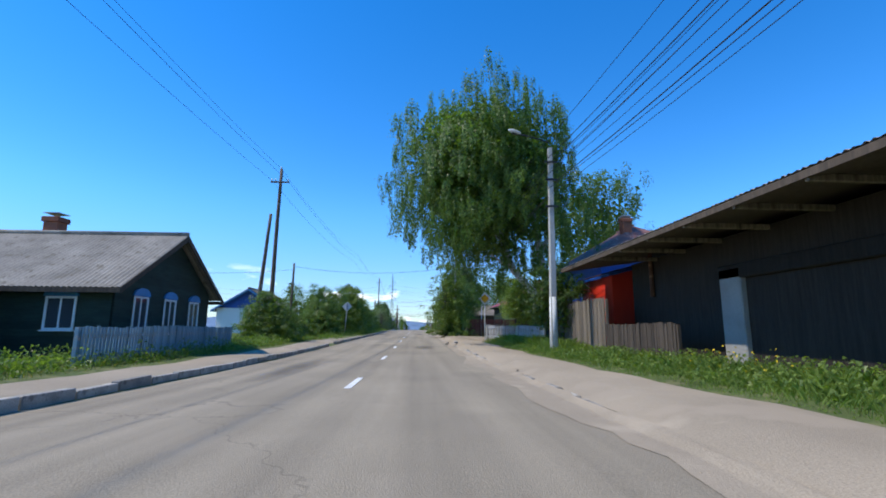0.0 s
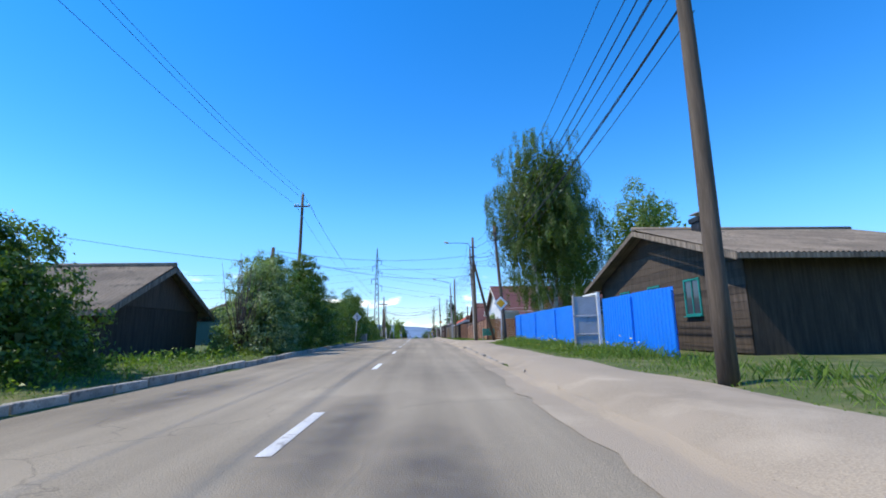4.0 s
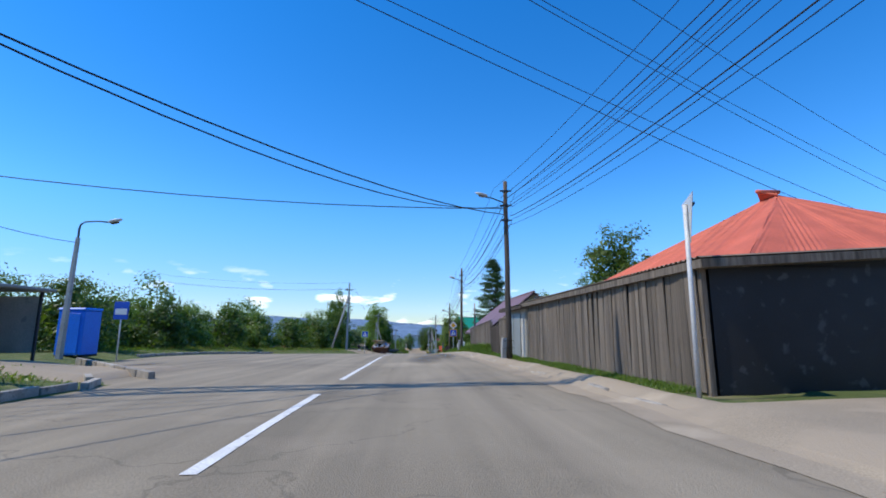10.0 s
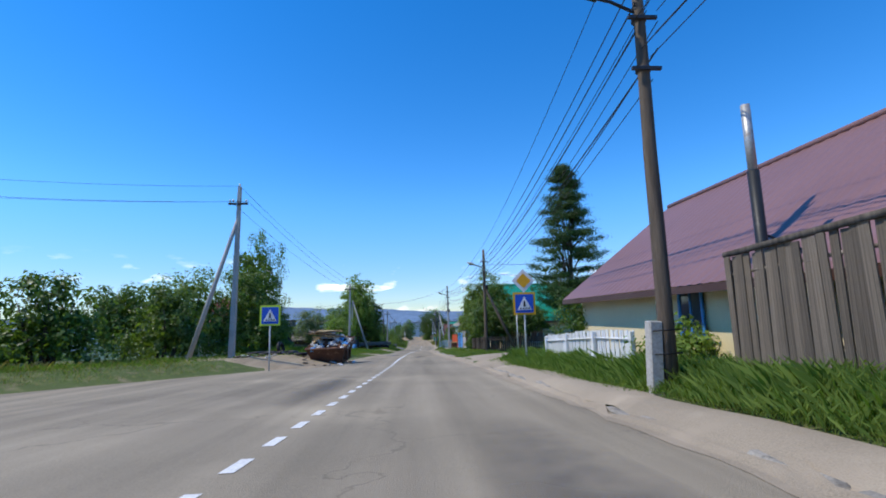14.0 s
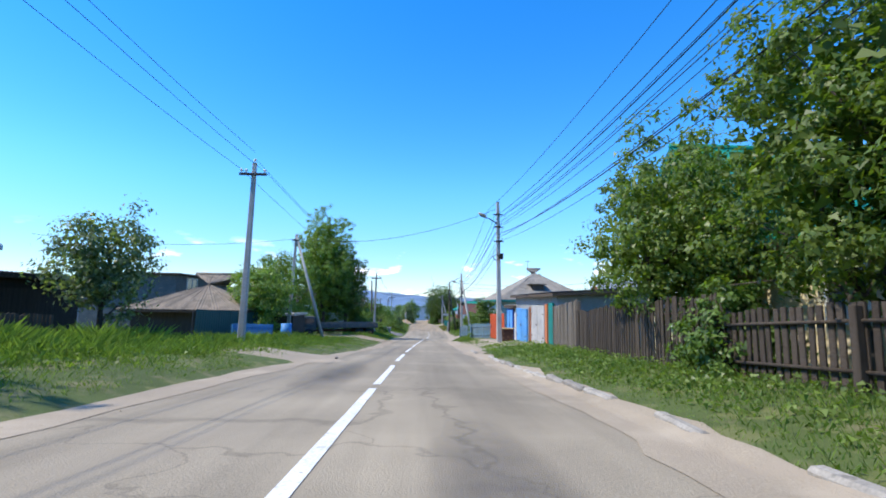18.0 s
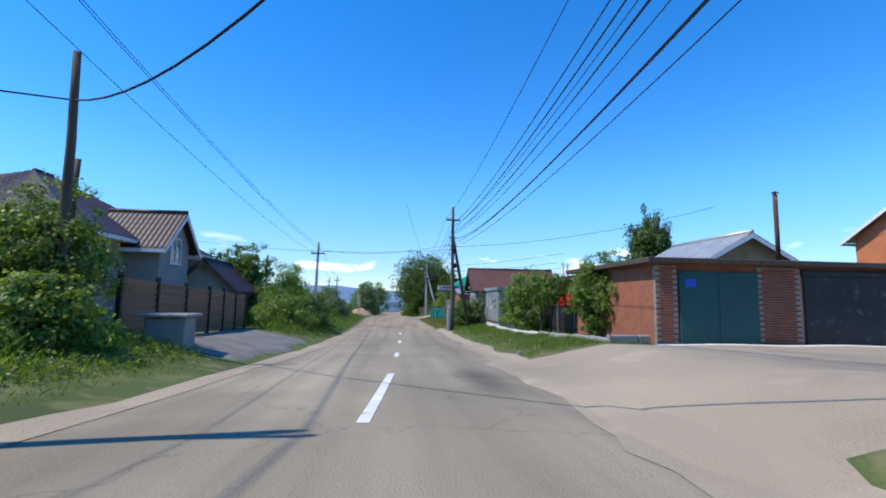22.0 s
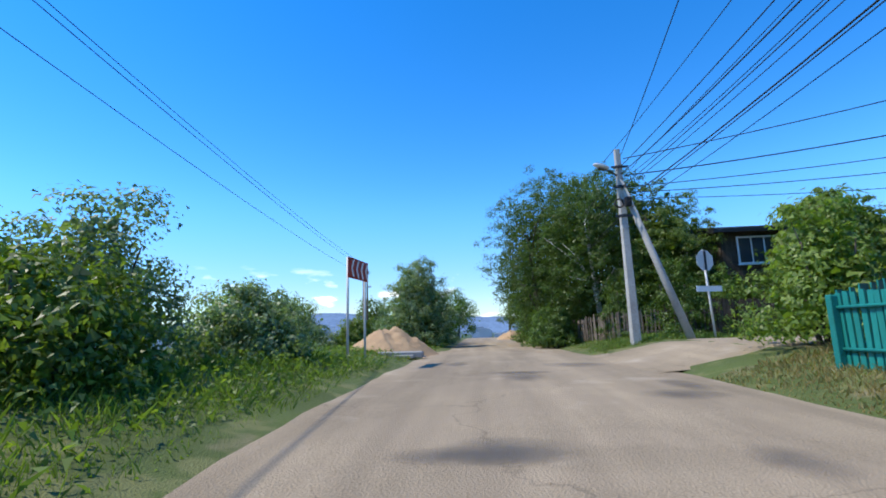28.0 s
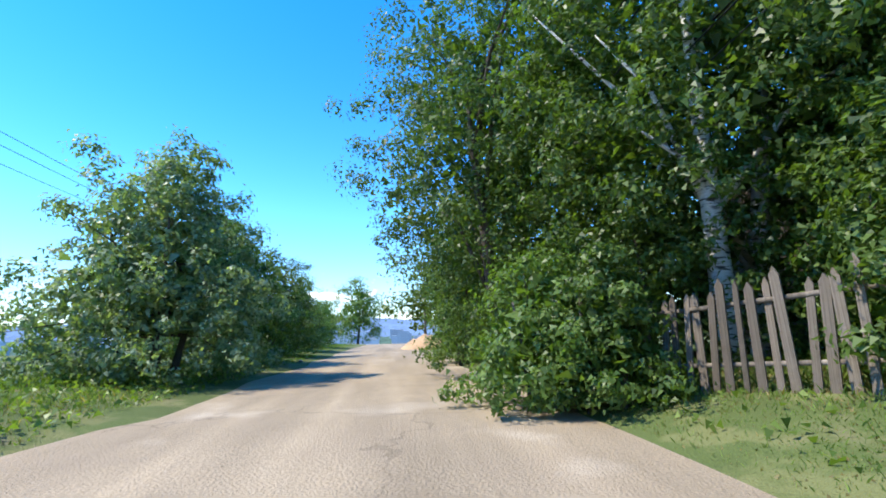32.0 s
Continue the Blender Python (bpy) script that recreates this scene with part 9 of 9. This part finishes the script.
# the dark grove at the end
for i, (x, y, h, r, lf) in enumerate([(2.9, 361.6, 9.2, 3.2, "leaf"), (5.0, 358.0, 8.2, 2.7, "leaf"), (7.2, 356.8, 6.3, 2.0, "leaf_light"), (11.5, 352.9, 5.0, 1.6, "leaf_light"), (5.4, 363.5, 9.6, 3.0, "leaf"), (3.4, 368.5, 6.0, 2.2, "leaf"), (3.7, 375, 5.0, 1.9, "leaf")]):
    tree("grove_tree", "dense broad-leaved tree in a dark grove", x, y, h, r, "round", lf, 0.16, 0.25 if i < 2 else 0.8, 380 if i < 4 else 600, 80 if i < 3 else (42 if i == 3 else 14), 0.115 if i < 3 else 0.16, "birch_bark" if i == 1 else "bark", 2, seed=i, spread=0.55)
for x, y, r in ((2.4, 357.6, 1.1), (2.6, 365.5, 1.2), (2.9, 357.2, 0.75)):
    bush("undergrowth at the foot of a grove", x, y, 1.9, r, n=360, per=14, size=0.1)
for x, y, h, r in ((5.2, 355.5, 2.9, 1.2), (6.8, 354.9, 3.2, 1.4), (8.6, 354.5, 3.0, 1.4), (10.4, 354.4, 2.6, 1.3), (4.5, 358.7, 3.2, 1.5), (6.4, 357.0, 3.2, 1.6), (3.9, 361.0, 3.0, 1.5)):
    bush("leafy boughs hanging over an old picket fence", x, y, h, r, n=420, per=14, size=0.11)
# left side
LB = "dense roadside bush beside the street"
for i, (x, y, h, rx, ry, lf) in enumerate([(-9.6, 45.4, 5.0, 2.1, 2.0, "leaf"), (-13, 50, 5.6, 2.4, 2.4, "leaf"), (-9.2, 29.5, 3.4, 2.0, 2.2, "leaf_birch"), (-9.6, 36.5, 1.7, 1.6, 1.8, "leaf"), (-8.6, 42, 3.6, 1.84, 2.24, "leaf_birch"), (-8.9, 49.5, 5.4, 2.53, 2.69, "leaf"), (-7.8, 54, 5.6, 2.18, 2.46, "leaf_light"), (-8.8, 58.5, 6.2, 2.53, 2.91, "leaf"),
                                           (-7.9, 64, 4.6, 2.07, 2.91, "leaf"), (-8.6, 69, 4.8, 2.30, 2.91, "leaf_light"), (-7.8, 75, 3.4, 1.7, 2.6, "leaf"), (-8.4, 80.5, 3.4, 1.9, 2.4, "leaf"), (-7.2, 92.5, 4.6, 1.84, 2.13, "leaf_silver"), (-8, 96.5, 5.6, 2.30, 2.46, "leaf"), (-7.6, 101.5, 6.2, 1.95, 2.46, "leaf"),
                                           (-8.2, 106, 5.6, 2.18, 2.24, "leaf"), (-8.6, 112, 3.8, 1.84, 2.24, "leaf_light"), (-8.8, 116.5, 4.3, 2.07, 2.46, "leaf"), (-8.6, 122.5, 4.5, 1.95, 2.46, "leaf"), (-9.2, 127, 5, 2.07, 2.46, "leaf"), (-9.6, 132.5, 5.8, 2.30, 2.91, "leaf"), (-9.8, 138, 6.9, 2.42, 2.91, "leaf"),
                                           (-10.2, 143.5, 7.3, 2.53, 2.91, "leaf"), (-9.2, 149.5, 4, 2.07, 2.69, "leaf_light"), (-9.4, 155, 2.6, 1.6, 2.2, "leaf_birch"), (-15, 119, 4.6, 2.4, 2.6, "leaf"), (-14, 62, 5.0, 2.6, 3, "leaf"), (-15, 71, 5.0, 2.6, 3, "leaf"), (-15, 133, 5.0, 2.6, 3.2, "leaf"),
                                           (-13.2, 161.5, 4.4, 2.2, 2.4, "leaf"), (-13.5, 166.4, 3.0, 1.8, 2.0, "leaf"), (-9.6, 159.2, 4.4, 2.0, 2.2, "leaf"), (-9.7, 163.2, 3.2, 1.7, 1.9, "leaf_light"), (-12.6, 176, 1.3, 1.2, 2.0, "leaf_light"), (-12, 184.5, 1.5, 1.4, 1.6, "leaf_birch")]):
    bush(LB, x, y, h, rx, ry, lf, (1250 if h > 5.5 else 700) if abs(x) < 10.5 else 360, 15, 0.135, i)
tree("roadside_tree", "rounded dark tree standing above roadside bushes", -11.8, 151, 6.6, 2.6, "round", "leaf", 0.16, 0.6, 900, 12, 0.18, stems=2)
tree("roadside_tree", "tall dark tree at the roadside", -13.6, 158.8, 8.6, 2.8, "round", "leaf", 0.18, 0.8, 900, 12, 0.18, stems=2)
deadr = random.Random(4)
dead = empty("dead_shrub", (-7.3, 90.6, gz(-7.3, 90.6)), "bare grey-brown dead shrub among bushes", "bush")
for i in range(26):
    a = deadr.uniform(0, 6.28)
    e = Vector((1.3 * math.cos(a) * deadr.random(), 1.3 * math.sin(a) * deadr.random(), deadr.uniform(1.8, 4.2)))
    part("branch", tube("branch", [(0, 0, 0), e * 0.5 + Vector((deadr.uniform(-0.2, 0.2), deadr.uniform(-0.2, 0.2), 0)), e], [0.03, 0.018, 0.005], "bark", 5), dead)
VB = "leafy tree on the slope below the street"
vr = random.Random(12)
for i, (x, y, h, r) in enumerate([(-19.5, 200.5, 4.4, 2.4), (-23.5, 198, 5.6, 2.8), (-27, 204, 5.2, 2.8), (-18.5, 208, 3.6, 2.0), (-19.6, 214, 3.8, 2.2), (-18.8, 220, 4.2, 2.3), (-17.6, 226, 4.0, 2.2), (-15.6, 231.5, 4.0, 2.1), (-20, 229.5, 4.6, 2.3), (-24, 226, 5, 2.6), (-13.4, 236.5, 4.0, 2.0), (-22, 208, 4.8, 2.5)]):
    tree("slope_tree", VB, x, y, h, r, "bush", "leaf" if i % 2 else "leaf_birch", 0.1, 0.1, 520, 12, 0.18, stems=4, seed=i, limbs=3)
for i in range(34):
    x, y = vr.uniform(-60, -20), vr.uniform(203, 262)
    if -23 < x < -13 and 248 < y:
        continue
    tree("slope_tree", VB, x, y, vr.uniform(4.2, 7.0), vr.uniform(2.0, 3.4), "bush", vr.choice(["leaf", "leaf_birch", "leaf"]), 0.1, 0.1, 320, 10, 0.24, seed=i, limbs=3)
for i, (x, y, h, r, lf, kd) in enumerate([(-12.4, 245.6, 6.9, 3.1, "leaf", "bush"), (-15.2, 243.4, 6.0, 2.8, "leaf_birch", "bush"), (-13.0, 248.3, 9.4, 2.1, "leaf", "weep"), (-17.8, 240.5, 4.4, 2.4, "leaf", "round"), (-12.0, 249.4, 4.6, 1.5, "leaf_birch", "bush")]):
    tree("birch_tree" if kd == "weep" else "roadside_tree", "leafy trees behind a rubbish skip", x, y, h, r, kd, lf, 0.13, 0.3, 760, 12, 0.18, "birch_bark" if kd == "weep" else "bark", seed=i)
tree("garden_tree", "light leafy tree beside a red-roofed house", -11.5, 260.6, 4.6, 1.6, "round", "leaf_silver", 0.1, 0.8, 360, 11, 0.17)
tree("garden_tree", "leafy tree beside an A-shaped pole", -10.6, 273.6, 4.6, 1.9, "round", "leaf_light", 0.1, 0.2, 620, 12, 0.17, stems=2)
tree("poplar_tree", "leafy poplar above a parked lorry", -8.4, 292.4, 8.8, 2.3, "round", "leaf", 0.2, 0.6, 1200, 12, 0.18)
tree("garden_tree", "leafy tree beside a parked lorry", -12.4, 282.9, 7.0, 2.7, "round", "leaf_light", 0.14, 0.6, 1000, 12, 0.18, stems=2)
tree("poplar_tree", "tall full poplar behind a parked lorry", -10.4, 290.9, 12.2, 2.9, "round", "leaf_light", 0.26, 1.2, 2400, 13, 0.17, stems=1, limbs=9)
for i, (x, y, h, rx, ry, lf) in enumerate([(-10.8, 292.4, 3.2, 2.0, 2.0, "leaf"), (-13.6, 289.6, 3.6, 2.2, 2.2, "leaf"), (-7.4, 293.4, 2.6, 1.5, 1.5, "leaf"), (-7.6, 298.5, 2.8, 1.6, 1.6, "leaf_light"), (-8.6, 301.5, 2.5, 1.6, 1.8, "leaf"), (-7.0, 295.0, 1.9, 1.3, 1.5, "leaf"), (-5.7, 300.4, 1.3, 0.9, 1.6, "leaf_light"), (-6.3, 321.8, 4.2, 1.6, 1.6, "leaf_light"), (-5.5, 316.6, 1.9, 1.5, 1.7, "leaf_light"), (-4.6, 319.4, 1.7, 1.2, 1.8, "leaf_birch"), (-6.8, 319.5, 2.8, 1.7, 1.8, "leaf_light"), (-6.6, 323.6, 2.2, 1.5, 2.0, "leaf_light"),
                                           (-7.5, 327.4, 2.9, 1.7, 2.0, "leaf_birch"), (-6.4, 333.5, 2.4, 1.5, 1.8, "leaf_light"), (-5.4, 337.0, 2.3, 1.4, 1.6, "leaf_silver"), (-8.5, 334, 3.4, 1.8, 2.0, "leaf"), (-6.1, 341.2, 2.0, 1.5, 1.8, "leaf_light"), (-7.2, 343.4, 3.4, 1.7, 1.8, "leaf_silver"), (-6.0, 346.5, 1.9, 1.3, 1.6, "leaf_silver"), (-10.5, 340.5, 4.6, 1.9, 2.2, "leaf"),
                                           (-8.5, 350.5, 2.2, 1.8, 2.0, "leaf_light"), (-9, 356.5, 2.4, 1.8, 2.2, "leaf_silver"), (-6.4, 357.8, 1.5, 1.0, 1.2, "leaf_light")]):
    bush("leafy shrub on an overgrown verge", x, y, h, rx, ry, lf, 480, 11, 0.13, i)
tree("garden_tree", "light feathery tree before a grey house", -7.7, 302.8, 3.3, 1.7, "round", "leaf_light", 0.1, 0.4, 620, 13, 0.13, stems=2)
tree("garden_tree", "dark feathery tree above verge shrubs", -8.9, 320.8, 4.6, 1.8, "round", "leaf", 0.12, 0.4, 760, 12, 0.17)
for i, (x, y, h, r) in enumerate([(-4.1, 362.0, 5.0, 2.2), (-4.6, 366.5, 4.8, 2.1), (-4.4, 371, 4.6, 2.0), (-4.6, 376, 4.2, 1.9), (-5.2, 382, 4.4, 2.0)]):
    tree("willow", "rounded grey-green willow at the roadside", x, y, h, r, "bush", "leaf_silver" if i < 1 else "leaf", 0.07, 0.1, 1500 if i < 2 else 600, 12, 0.13, stems=5, seed=i, category="tree")
for i, (x, y, h, r) in enumerate([(-3.4, 402, 6.5, 2.6), (5.5, 396, 5.2, 2.4), (8, 405, 6, 2.8), (-8, 408, 5.5, 2.6), (12, 392, 6, 3), (-14, 396, 5, 2.6), (16, 372, 7, 3), (-18, 372, 4, 2.6), (-22, 358, 3.6, 2.6), (-17, 345, 3.6, 2.4), (-15, 330, 4, 2.4)]):
    tree("far_tree", "leafy tree at the end of the street", x, y, h, r, "round", "leaf_birch" if i % 2 else "leaf", 0.14, 0.3, 280, 10, 0.3, seed=i, limbs=3)

# woods in the valley
wrng = np.random.default_rng(3)
cen, rad = [], []
for i in range(520):
    y = wrng.uniform(300, 1500)
    x = wrng.uniform(-0.9, 0.75) * y + wrng.uniform(-60, 20)
    if -28 < x < 26 and y < 430 or (x > 0 and y < 380):
        continue
    if x < 0 and y < 420 and x > -40:
        continue
    cen.append((x, y, gz(x, y) + 2.2))
    rad.append(wrng.uniform(2.2, 4.5) * (1 if y < 600 else 2.2))
cen, rad = np.array(cen), np.array(rad)
pts = np.repeat(cen, 60, 0)
off = wrng.normal(0, 1, pts.shape)
off /= np.linalg.norm(off, axis=1)[:, None]
pts = pts + off * np.repeat(rad, 60)[:, None] * np.array([1, 1, 0.8])
size = np.repeat(rad, 60) * 0.42
t = rand_turns(wrng, len(pts))
local = LEAF[None] * size[:, None, None]
tagged(new("valley_woods", soup("valley_woods", np.einsum("nkc,ncd->nkd", local, t) + pts[:, None], "leaf")), "woods covering the valley below the street", "woods", kind="stuff")

# ---- grass and weeds ----
gr = np.random.default_rng(11)


def sow(k, y0, y1, side, near, far, tall=1.0, lim=None):
    y = gr.uniform(y0, y1, k)
    u = gr.uniform(0, 1, k)
    e = np.array([EDGE(q, 1 if side < 0 else 2) for q in y])
    x = e + side * (near + (far - near) * u)
    hgt = tall * (0.35 + 0.65 * np.clip(u * 2.2, 0, 1)) * (0.7 + 0.5 * np.array([noise.noise((a * 0.7, b * 0.7, 0)) for a, b in zip(x, y)]))
    return np.stack([x, y, np.clip(hgt, 0.15, 3)], 1)


tufts = np.concatenate([
    sow(26000, -2, 32.5, 1, 2.3, 5.2, 1.5), sow(9000, 19, 32, 1, 3.0, 4.3, 2.3), sow(9000, 44.6, 103, 1, 2.2, 4.4, 1.2), sow(3000, 83, 103, 1, 2.3, 4.2, 1.6), sow(11000, 114.5, 158, 1, 2.0, 3.9, 0.75), sow(3500, 158, 171, 1, 1.3, 1.9, 0.5), sow(9000, 181.5, 204, 1, 0.75, 1.5, 0.5), sow(5000, 114.5, 158, 1, 1.8, 3.3, 0.9),
    sow(40000, 204, 232, 1, 1.0, 2.3, 2.0), sow(12000, 256, 273, -1, 1.5, 7, 2.0), sow(9000, 219, 233, 1, 0.6, 2.6, 1.0), sow(18000, 240.2, 265.5, 1, 0.1, 3.4, 0.7), sow(5000, 265.5, 283, 1, 0.3, 1.8, 0.55), sow(6000, 283, 294, 1, 0.2, 2.0, 0.7), sow(34000, 304.4, 340, 1, 0.2, 3.4, 0.7), sow(6000, 304.4, 318, 1, 2.6, 5.0, 0.6),
    sow(16000, 351.5, 362, 1, 0.1, 5.0, 0.8), sow(5000, 351.5, 365, 1, 0.4, 3.2, 0.6), sow(3000, 365, 392, 1, 0.3, 3, 0.6),
    sow(9000, 6, 34, -1, 2.0, 4.5, 1.3), sow(12000, 33, 108, -1, 0.5, 3.2, 1.3), sow(9000, 108, 160, -1, 0.4, 3.2, 1.1), sow(14000, 158, 186, -1, 0.3, 6.5, 1.1), sow(9000, 200, 232, -1, 0.4, 5.0, 1.1), sow(9000, 222, 246, -1, 0.4, 6.0, 0.9), sow(26000, 241, 272, -1, 0.3, 6.5, 1.0),
    sow(7000, 262, 282, -1, 0.5, 6, 0.5), sow(16000, 243, 261, -1, 2.0, 7.5, 2.6), sow(12000, 284, 303, -1, 0.3, 4.0, 1.3), sow(11000, 313, 348, -1, 0.2, 2.8, 1.3), sow(10000, 338, 362, -1, 0.3, 5.0, 1.0), sow(7000, 356, 394, -1, 0.2, 2.4, 0.6)])
tufts = tufts[~((tufts[:, 1] > 303.2) & (tufts[:, 1] < 311.5) & (tufts[:, 0] < 0))]
turf = np.concatenate([
    sow(9000, 0, 31, 1, 2.2, 4.4), sow(5000, 44, 104, 1, 2.0, 4.2), sow(8000, 114.5, 158, 1, 1.9, 3.6), sow(9000, 181.5, 204, 1, 0.7, 1.5), sow(5000, 204, 232, 1, 1.0, 2.2), sow(5000, 219, 232, 1, 1.6, 3.4), sow(15000, 240.2, 265.6, 1, 0.1, 3.4), sow(9000, 240.2, 244.4, 1, 0.1, 9.0), sow(3500, 266, 283, 1, 0.2, 1.6), sow(5000, 283, 294, 1, 0.2, 2.4),
    sow(22000, 304.4, 344.5, 1, 0.2, 4.2), sow(9000, 351.3, 362, 1, 0.5, 4.5), sow(14000, 351.2, 355, 1, 0.4, 6.0), sow(4000, 5, 36, -1, 2.0, 4.0), sow(9000, 36, 160, -1, 0.4, 3.2), sow(9000, 160, 188, -1, 0.3, 6.0), sow(6000, 200, 234, -1, 0.4, 5.0), sow(15000, 241, 258, -1, 0.4, 6.0), sow(9000, 262, 280, -1, 0.4, 6.0), sow(18000, 265, 281, -1, 0.3, 7.0),
    sow(7000, 285, 303, -1, 0.3, 3.6), sow(10000, 312, 342, -1, 0.2, 3.0), sow(12000, 340, 362, -1, 0.2, 5.0), sow(4000, 360, 392, -1, 0.2, 2.4), sow(3000, 362, 392, 1, 0.3, 2.4)])
turf = turf[~((turf[:, 1] > 303.2) & (turf[:, 1] < 311.5) & (turf[:, 0] < 0))]
blades("turf", "short trodden grass of the verges", turf, "grass", 0.13, 0.016, 8)
blades("grass", "roadside grass in uneven tufts", tufts, "grass", 0.27, 0.0032)
dry = np.concatenate([sow(16000, 327, 344.5, 1, 0.0, 2.2, 0.8), sow(3000, 206, 232, -1, 0.5, 6, 1.6), sow(9000, 351.5, 360, 1, 0.1, 4.8, 0.6), sow(2500, 350, 372, -1, 0.2, 2.2, 0.7), sow(2500, 0, 60, -1, 2.0, 3.5, 1.2), sow(2500, 130, 185, -1, 0.3, 2.5, 1.2)])
blades("dry_grass", "straw-coloured dry grass on the verge", dry, "dry_grass", 0.22, 0.010, 6)


def weeds(name, label, sp, mat, size, tall, seed):
    rng = np.random.default_rng(seed)
    z = np.array([gz(a, b) for a, b in sp[:, :2]])
    pts = np.stack([sp[:, 0], sp[:, 1], z + rng.uniform(0.02, 1, len(sp)) * tall * sp[:, 2]], 1)
    return tagged(new(name, soup(name, leaves(rng, pts, size), mat)), label, "weeds", kind="stuff")


broad = np.concatenate([sow(14000, 2, 30, 1, 2.8, 5.0, 1.3), sow(5000, 84, 103, 1, 2.6, 4.2, 1.0), sow(3500, 204, 232, 1, 1.6, 2.5, 1.4), sow(6000, 243, 268, 1, 0.7, 3.2, 0.6), sow(2500, 283, 293, 1, 0.6, 1.8, 0.7), sow(1500, 306, 326, 1, 0.5, 3.4, 0.4),
                        sow(9000, 6, 34, -1, 2.2, 4.0, 1.6), sow(8000, 36, 108, -1, 0.8, 2.4, 1.2), sow(6000, 108, 160, -1, 0.8, 2.8, 1.0), sow(6000, 160, 186, -1, 1.0, 5.0, 0.8), sow(6000, 243, 270, -1, 1.5, 6.0, 0.8), sow(6000, 286, 303, -1, 0.8, 3.6, 1.0), sow(8000, 314, 350, -1, 0.5, 3.0, 1.1), sow(1200, 351.5, 360, 1, 0.4, 4.5, 0.5), sow(4000, 351, 372, -1, 0.2, 2.5, 0.6)])
weeds("weeds", "broad-leaved roadside weeds", broad, "leaf_light", 0.075, 0.42, 3)
yel = sow(130, 8.5, 11.5, 1, 3.6, 4.8, 1.3)
M["flower"] = shade("yellow_petals", (0.75, 0.55, 0.02), 0.6, dark=0.9, scale=8, spread=0.15, bump=0.0)
weeds("yellow_flowers", "small yellow flowers among weeds", np.concatenate([yel, sow(160, 84, 100, 1, 2.8, 4.2, 1.2)]), "flower", 0.06, 0.55, 4)

# stones along the edges
srng = random.Random(9)
bm = bmesh.new()
bmesh.ops.create_icosphere(bm, subdivisions=1, radius=0.5)
for q in bm.verts:
    q.co *= srng.uniform(0.75, 1.15)
peb = bpy.data.meshes.new("stone")
bm.to_mesh(peb)
bm.free()
peb.materials.append(M["stone"])
for x, y, s in [(3.9, 305.4, 0.28), (3.75, 312.6, 0.16), (3.2, 20, 0.1), (2.9, 26, 0.12), (1.75, 29.5, 0.3), (2.4, 30.4, 0.35), (1.9, 31.2, 0.25), (-3.4, 259.4, 0.14), (2.2, 287.5, 0.1), (-2.6, 352, 0.12), (-2.5, 368, 0.2), (2.2, 372, 0.16), (2.8, 374, 0.25), (3.0, 376, 0.3)]:
    ob = new("stone", peb)
    ob.matrix_world = pose(x, y, gz(x, y) + 0.05, 0, 0, srng.uniform(0, 360)) @ Matrix.Diagonal((s, s * 0.8, s * 0.6, 1))
    tagged(ob, "rough grey stone at the road's edge", "stone", "roadside stones")
gravel = np.concatenate([sow(3500, 331, 400, 1, -5.5, 0.4), sow(3000, 236, 330, -1, -0.7, 0.3), sow(2500, 0, 330, 1, -0.5, 0.5)])
gp = []
for x, y, _ in gravel:
    s = srng.uniform(0.004, 0.013)
    z = camber(x, y) + 0.004
    a = srng.uniform(0, 6.28)
    c, d = s * math.cos(a), s * math.sin(a)
    p = [(x + c, y + d, z), (x - d, y + c, z), (x - c, y - d, z), (x + d, y - c, z)]
    top = (x, y, z + s * 0.9)
    gp += [(p[i], p[(i + 1) % 4], top) for i in range(4)]
tagged(new("gravel", soup("gravel", np.array(gp), "dirt")), "loose gravel strewn on the road", "gravel", kind="stuff")

# ---- the far city, river and hills ----
crng = random.Random(31)
cv, cf = [], []
for i in range(230):
    y = crng.uniform(1500, 3000)
    x = crng.uniform(-0.75, 0.5) * y
    w, d, h = crng.uniform(18, 60), crng.uniform(14, 30), crng.choice([14, 16, 28, 30, 45])
    z = gz(x, y)
    bv, bf = box_data(x, y, z - 2, x + w, y + d, z + h)
    cf += [tuple(a + len(cv) for a in q) for q in bf]
    cv += bv
tagged(new("far_city", mesh_of("far_city", cv, cf, "city")), "pale apartment blocks of a city far below", "city", kind="stuff")
tower_b = house("far brick apartment block above trees", -168, 760, -150, 775, 34, 34.2, roof="flat", wall="orange_wall", cover="city", base=-44, name="apartment_building", category="building")
# the hills' blue is haze held in their colour
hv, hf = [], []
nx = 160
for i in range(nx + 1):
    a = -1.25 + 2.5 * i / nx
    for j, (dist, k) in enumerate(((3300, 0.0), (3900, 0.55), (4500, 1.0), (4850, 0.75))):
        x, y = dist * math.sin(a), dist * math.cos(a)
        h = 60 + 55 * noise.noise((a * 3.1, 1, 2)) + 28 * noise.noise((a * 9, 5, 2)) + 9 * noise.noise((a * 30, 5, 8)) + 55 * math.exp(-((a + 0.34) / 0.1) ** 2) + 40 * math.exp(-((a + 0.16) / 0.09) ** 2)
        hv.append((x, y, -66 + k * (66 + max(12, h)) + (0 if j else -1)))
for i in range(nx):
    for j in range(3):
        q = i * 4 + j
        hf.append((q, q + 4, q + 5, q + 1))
tagged(new("hills", mesh_of("hills", hv, hf, "hill", True)), "wooded hills tinted haze-blue along the horizon", "hills", kind="structure")
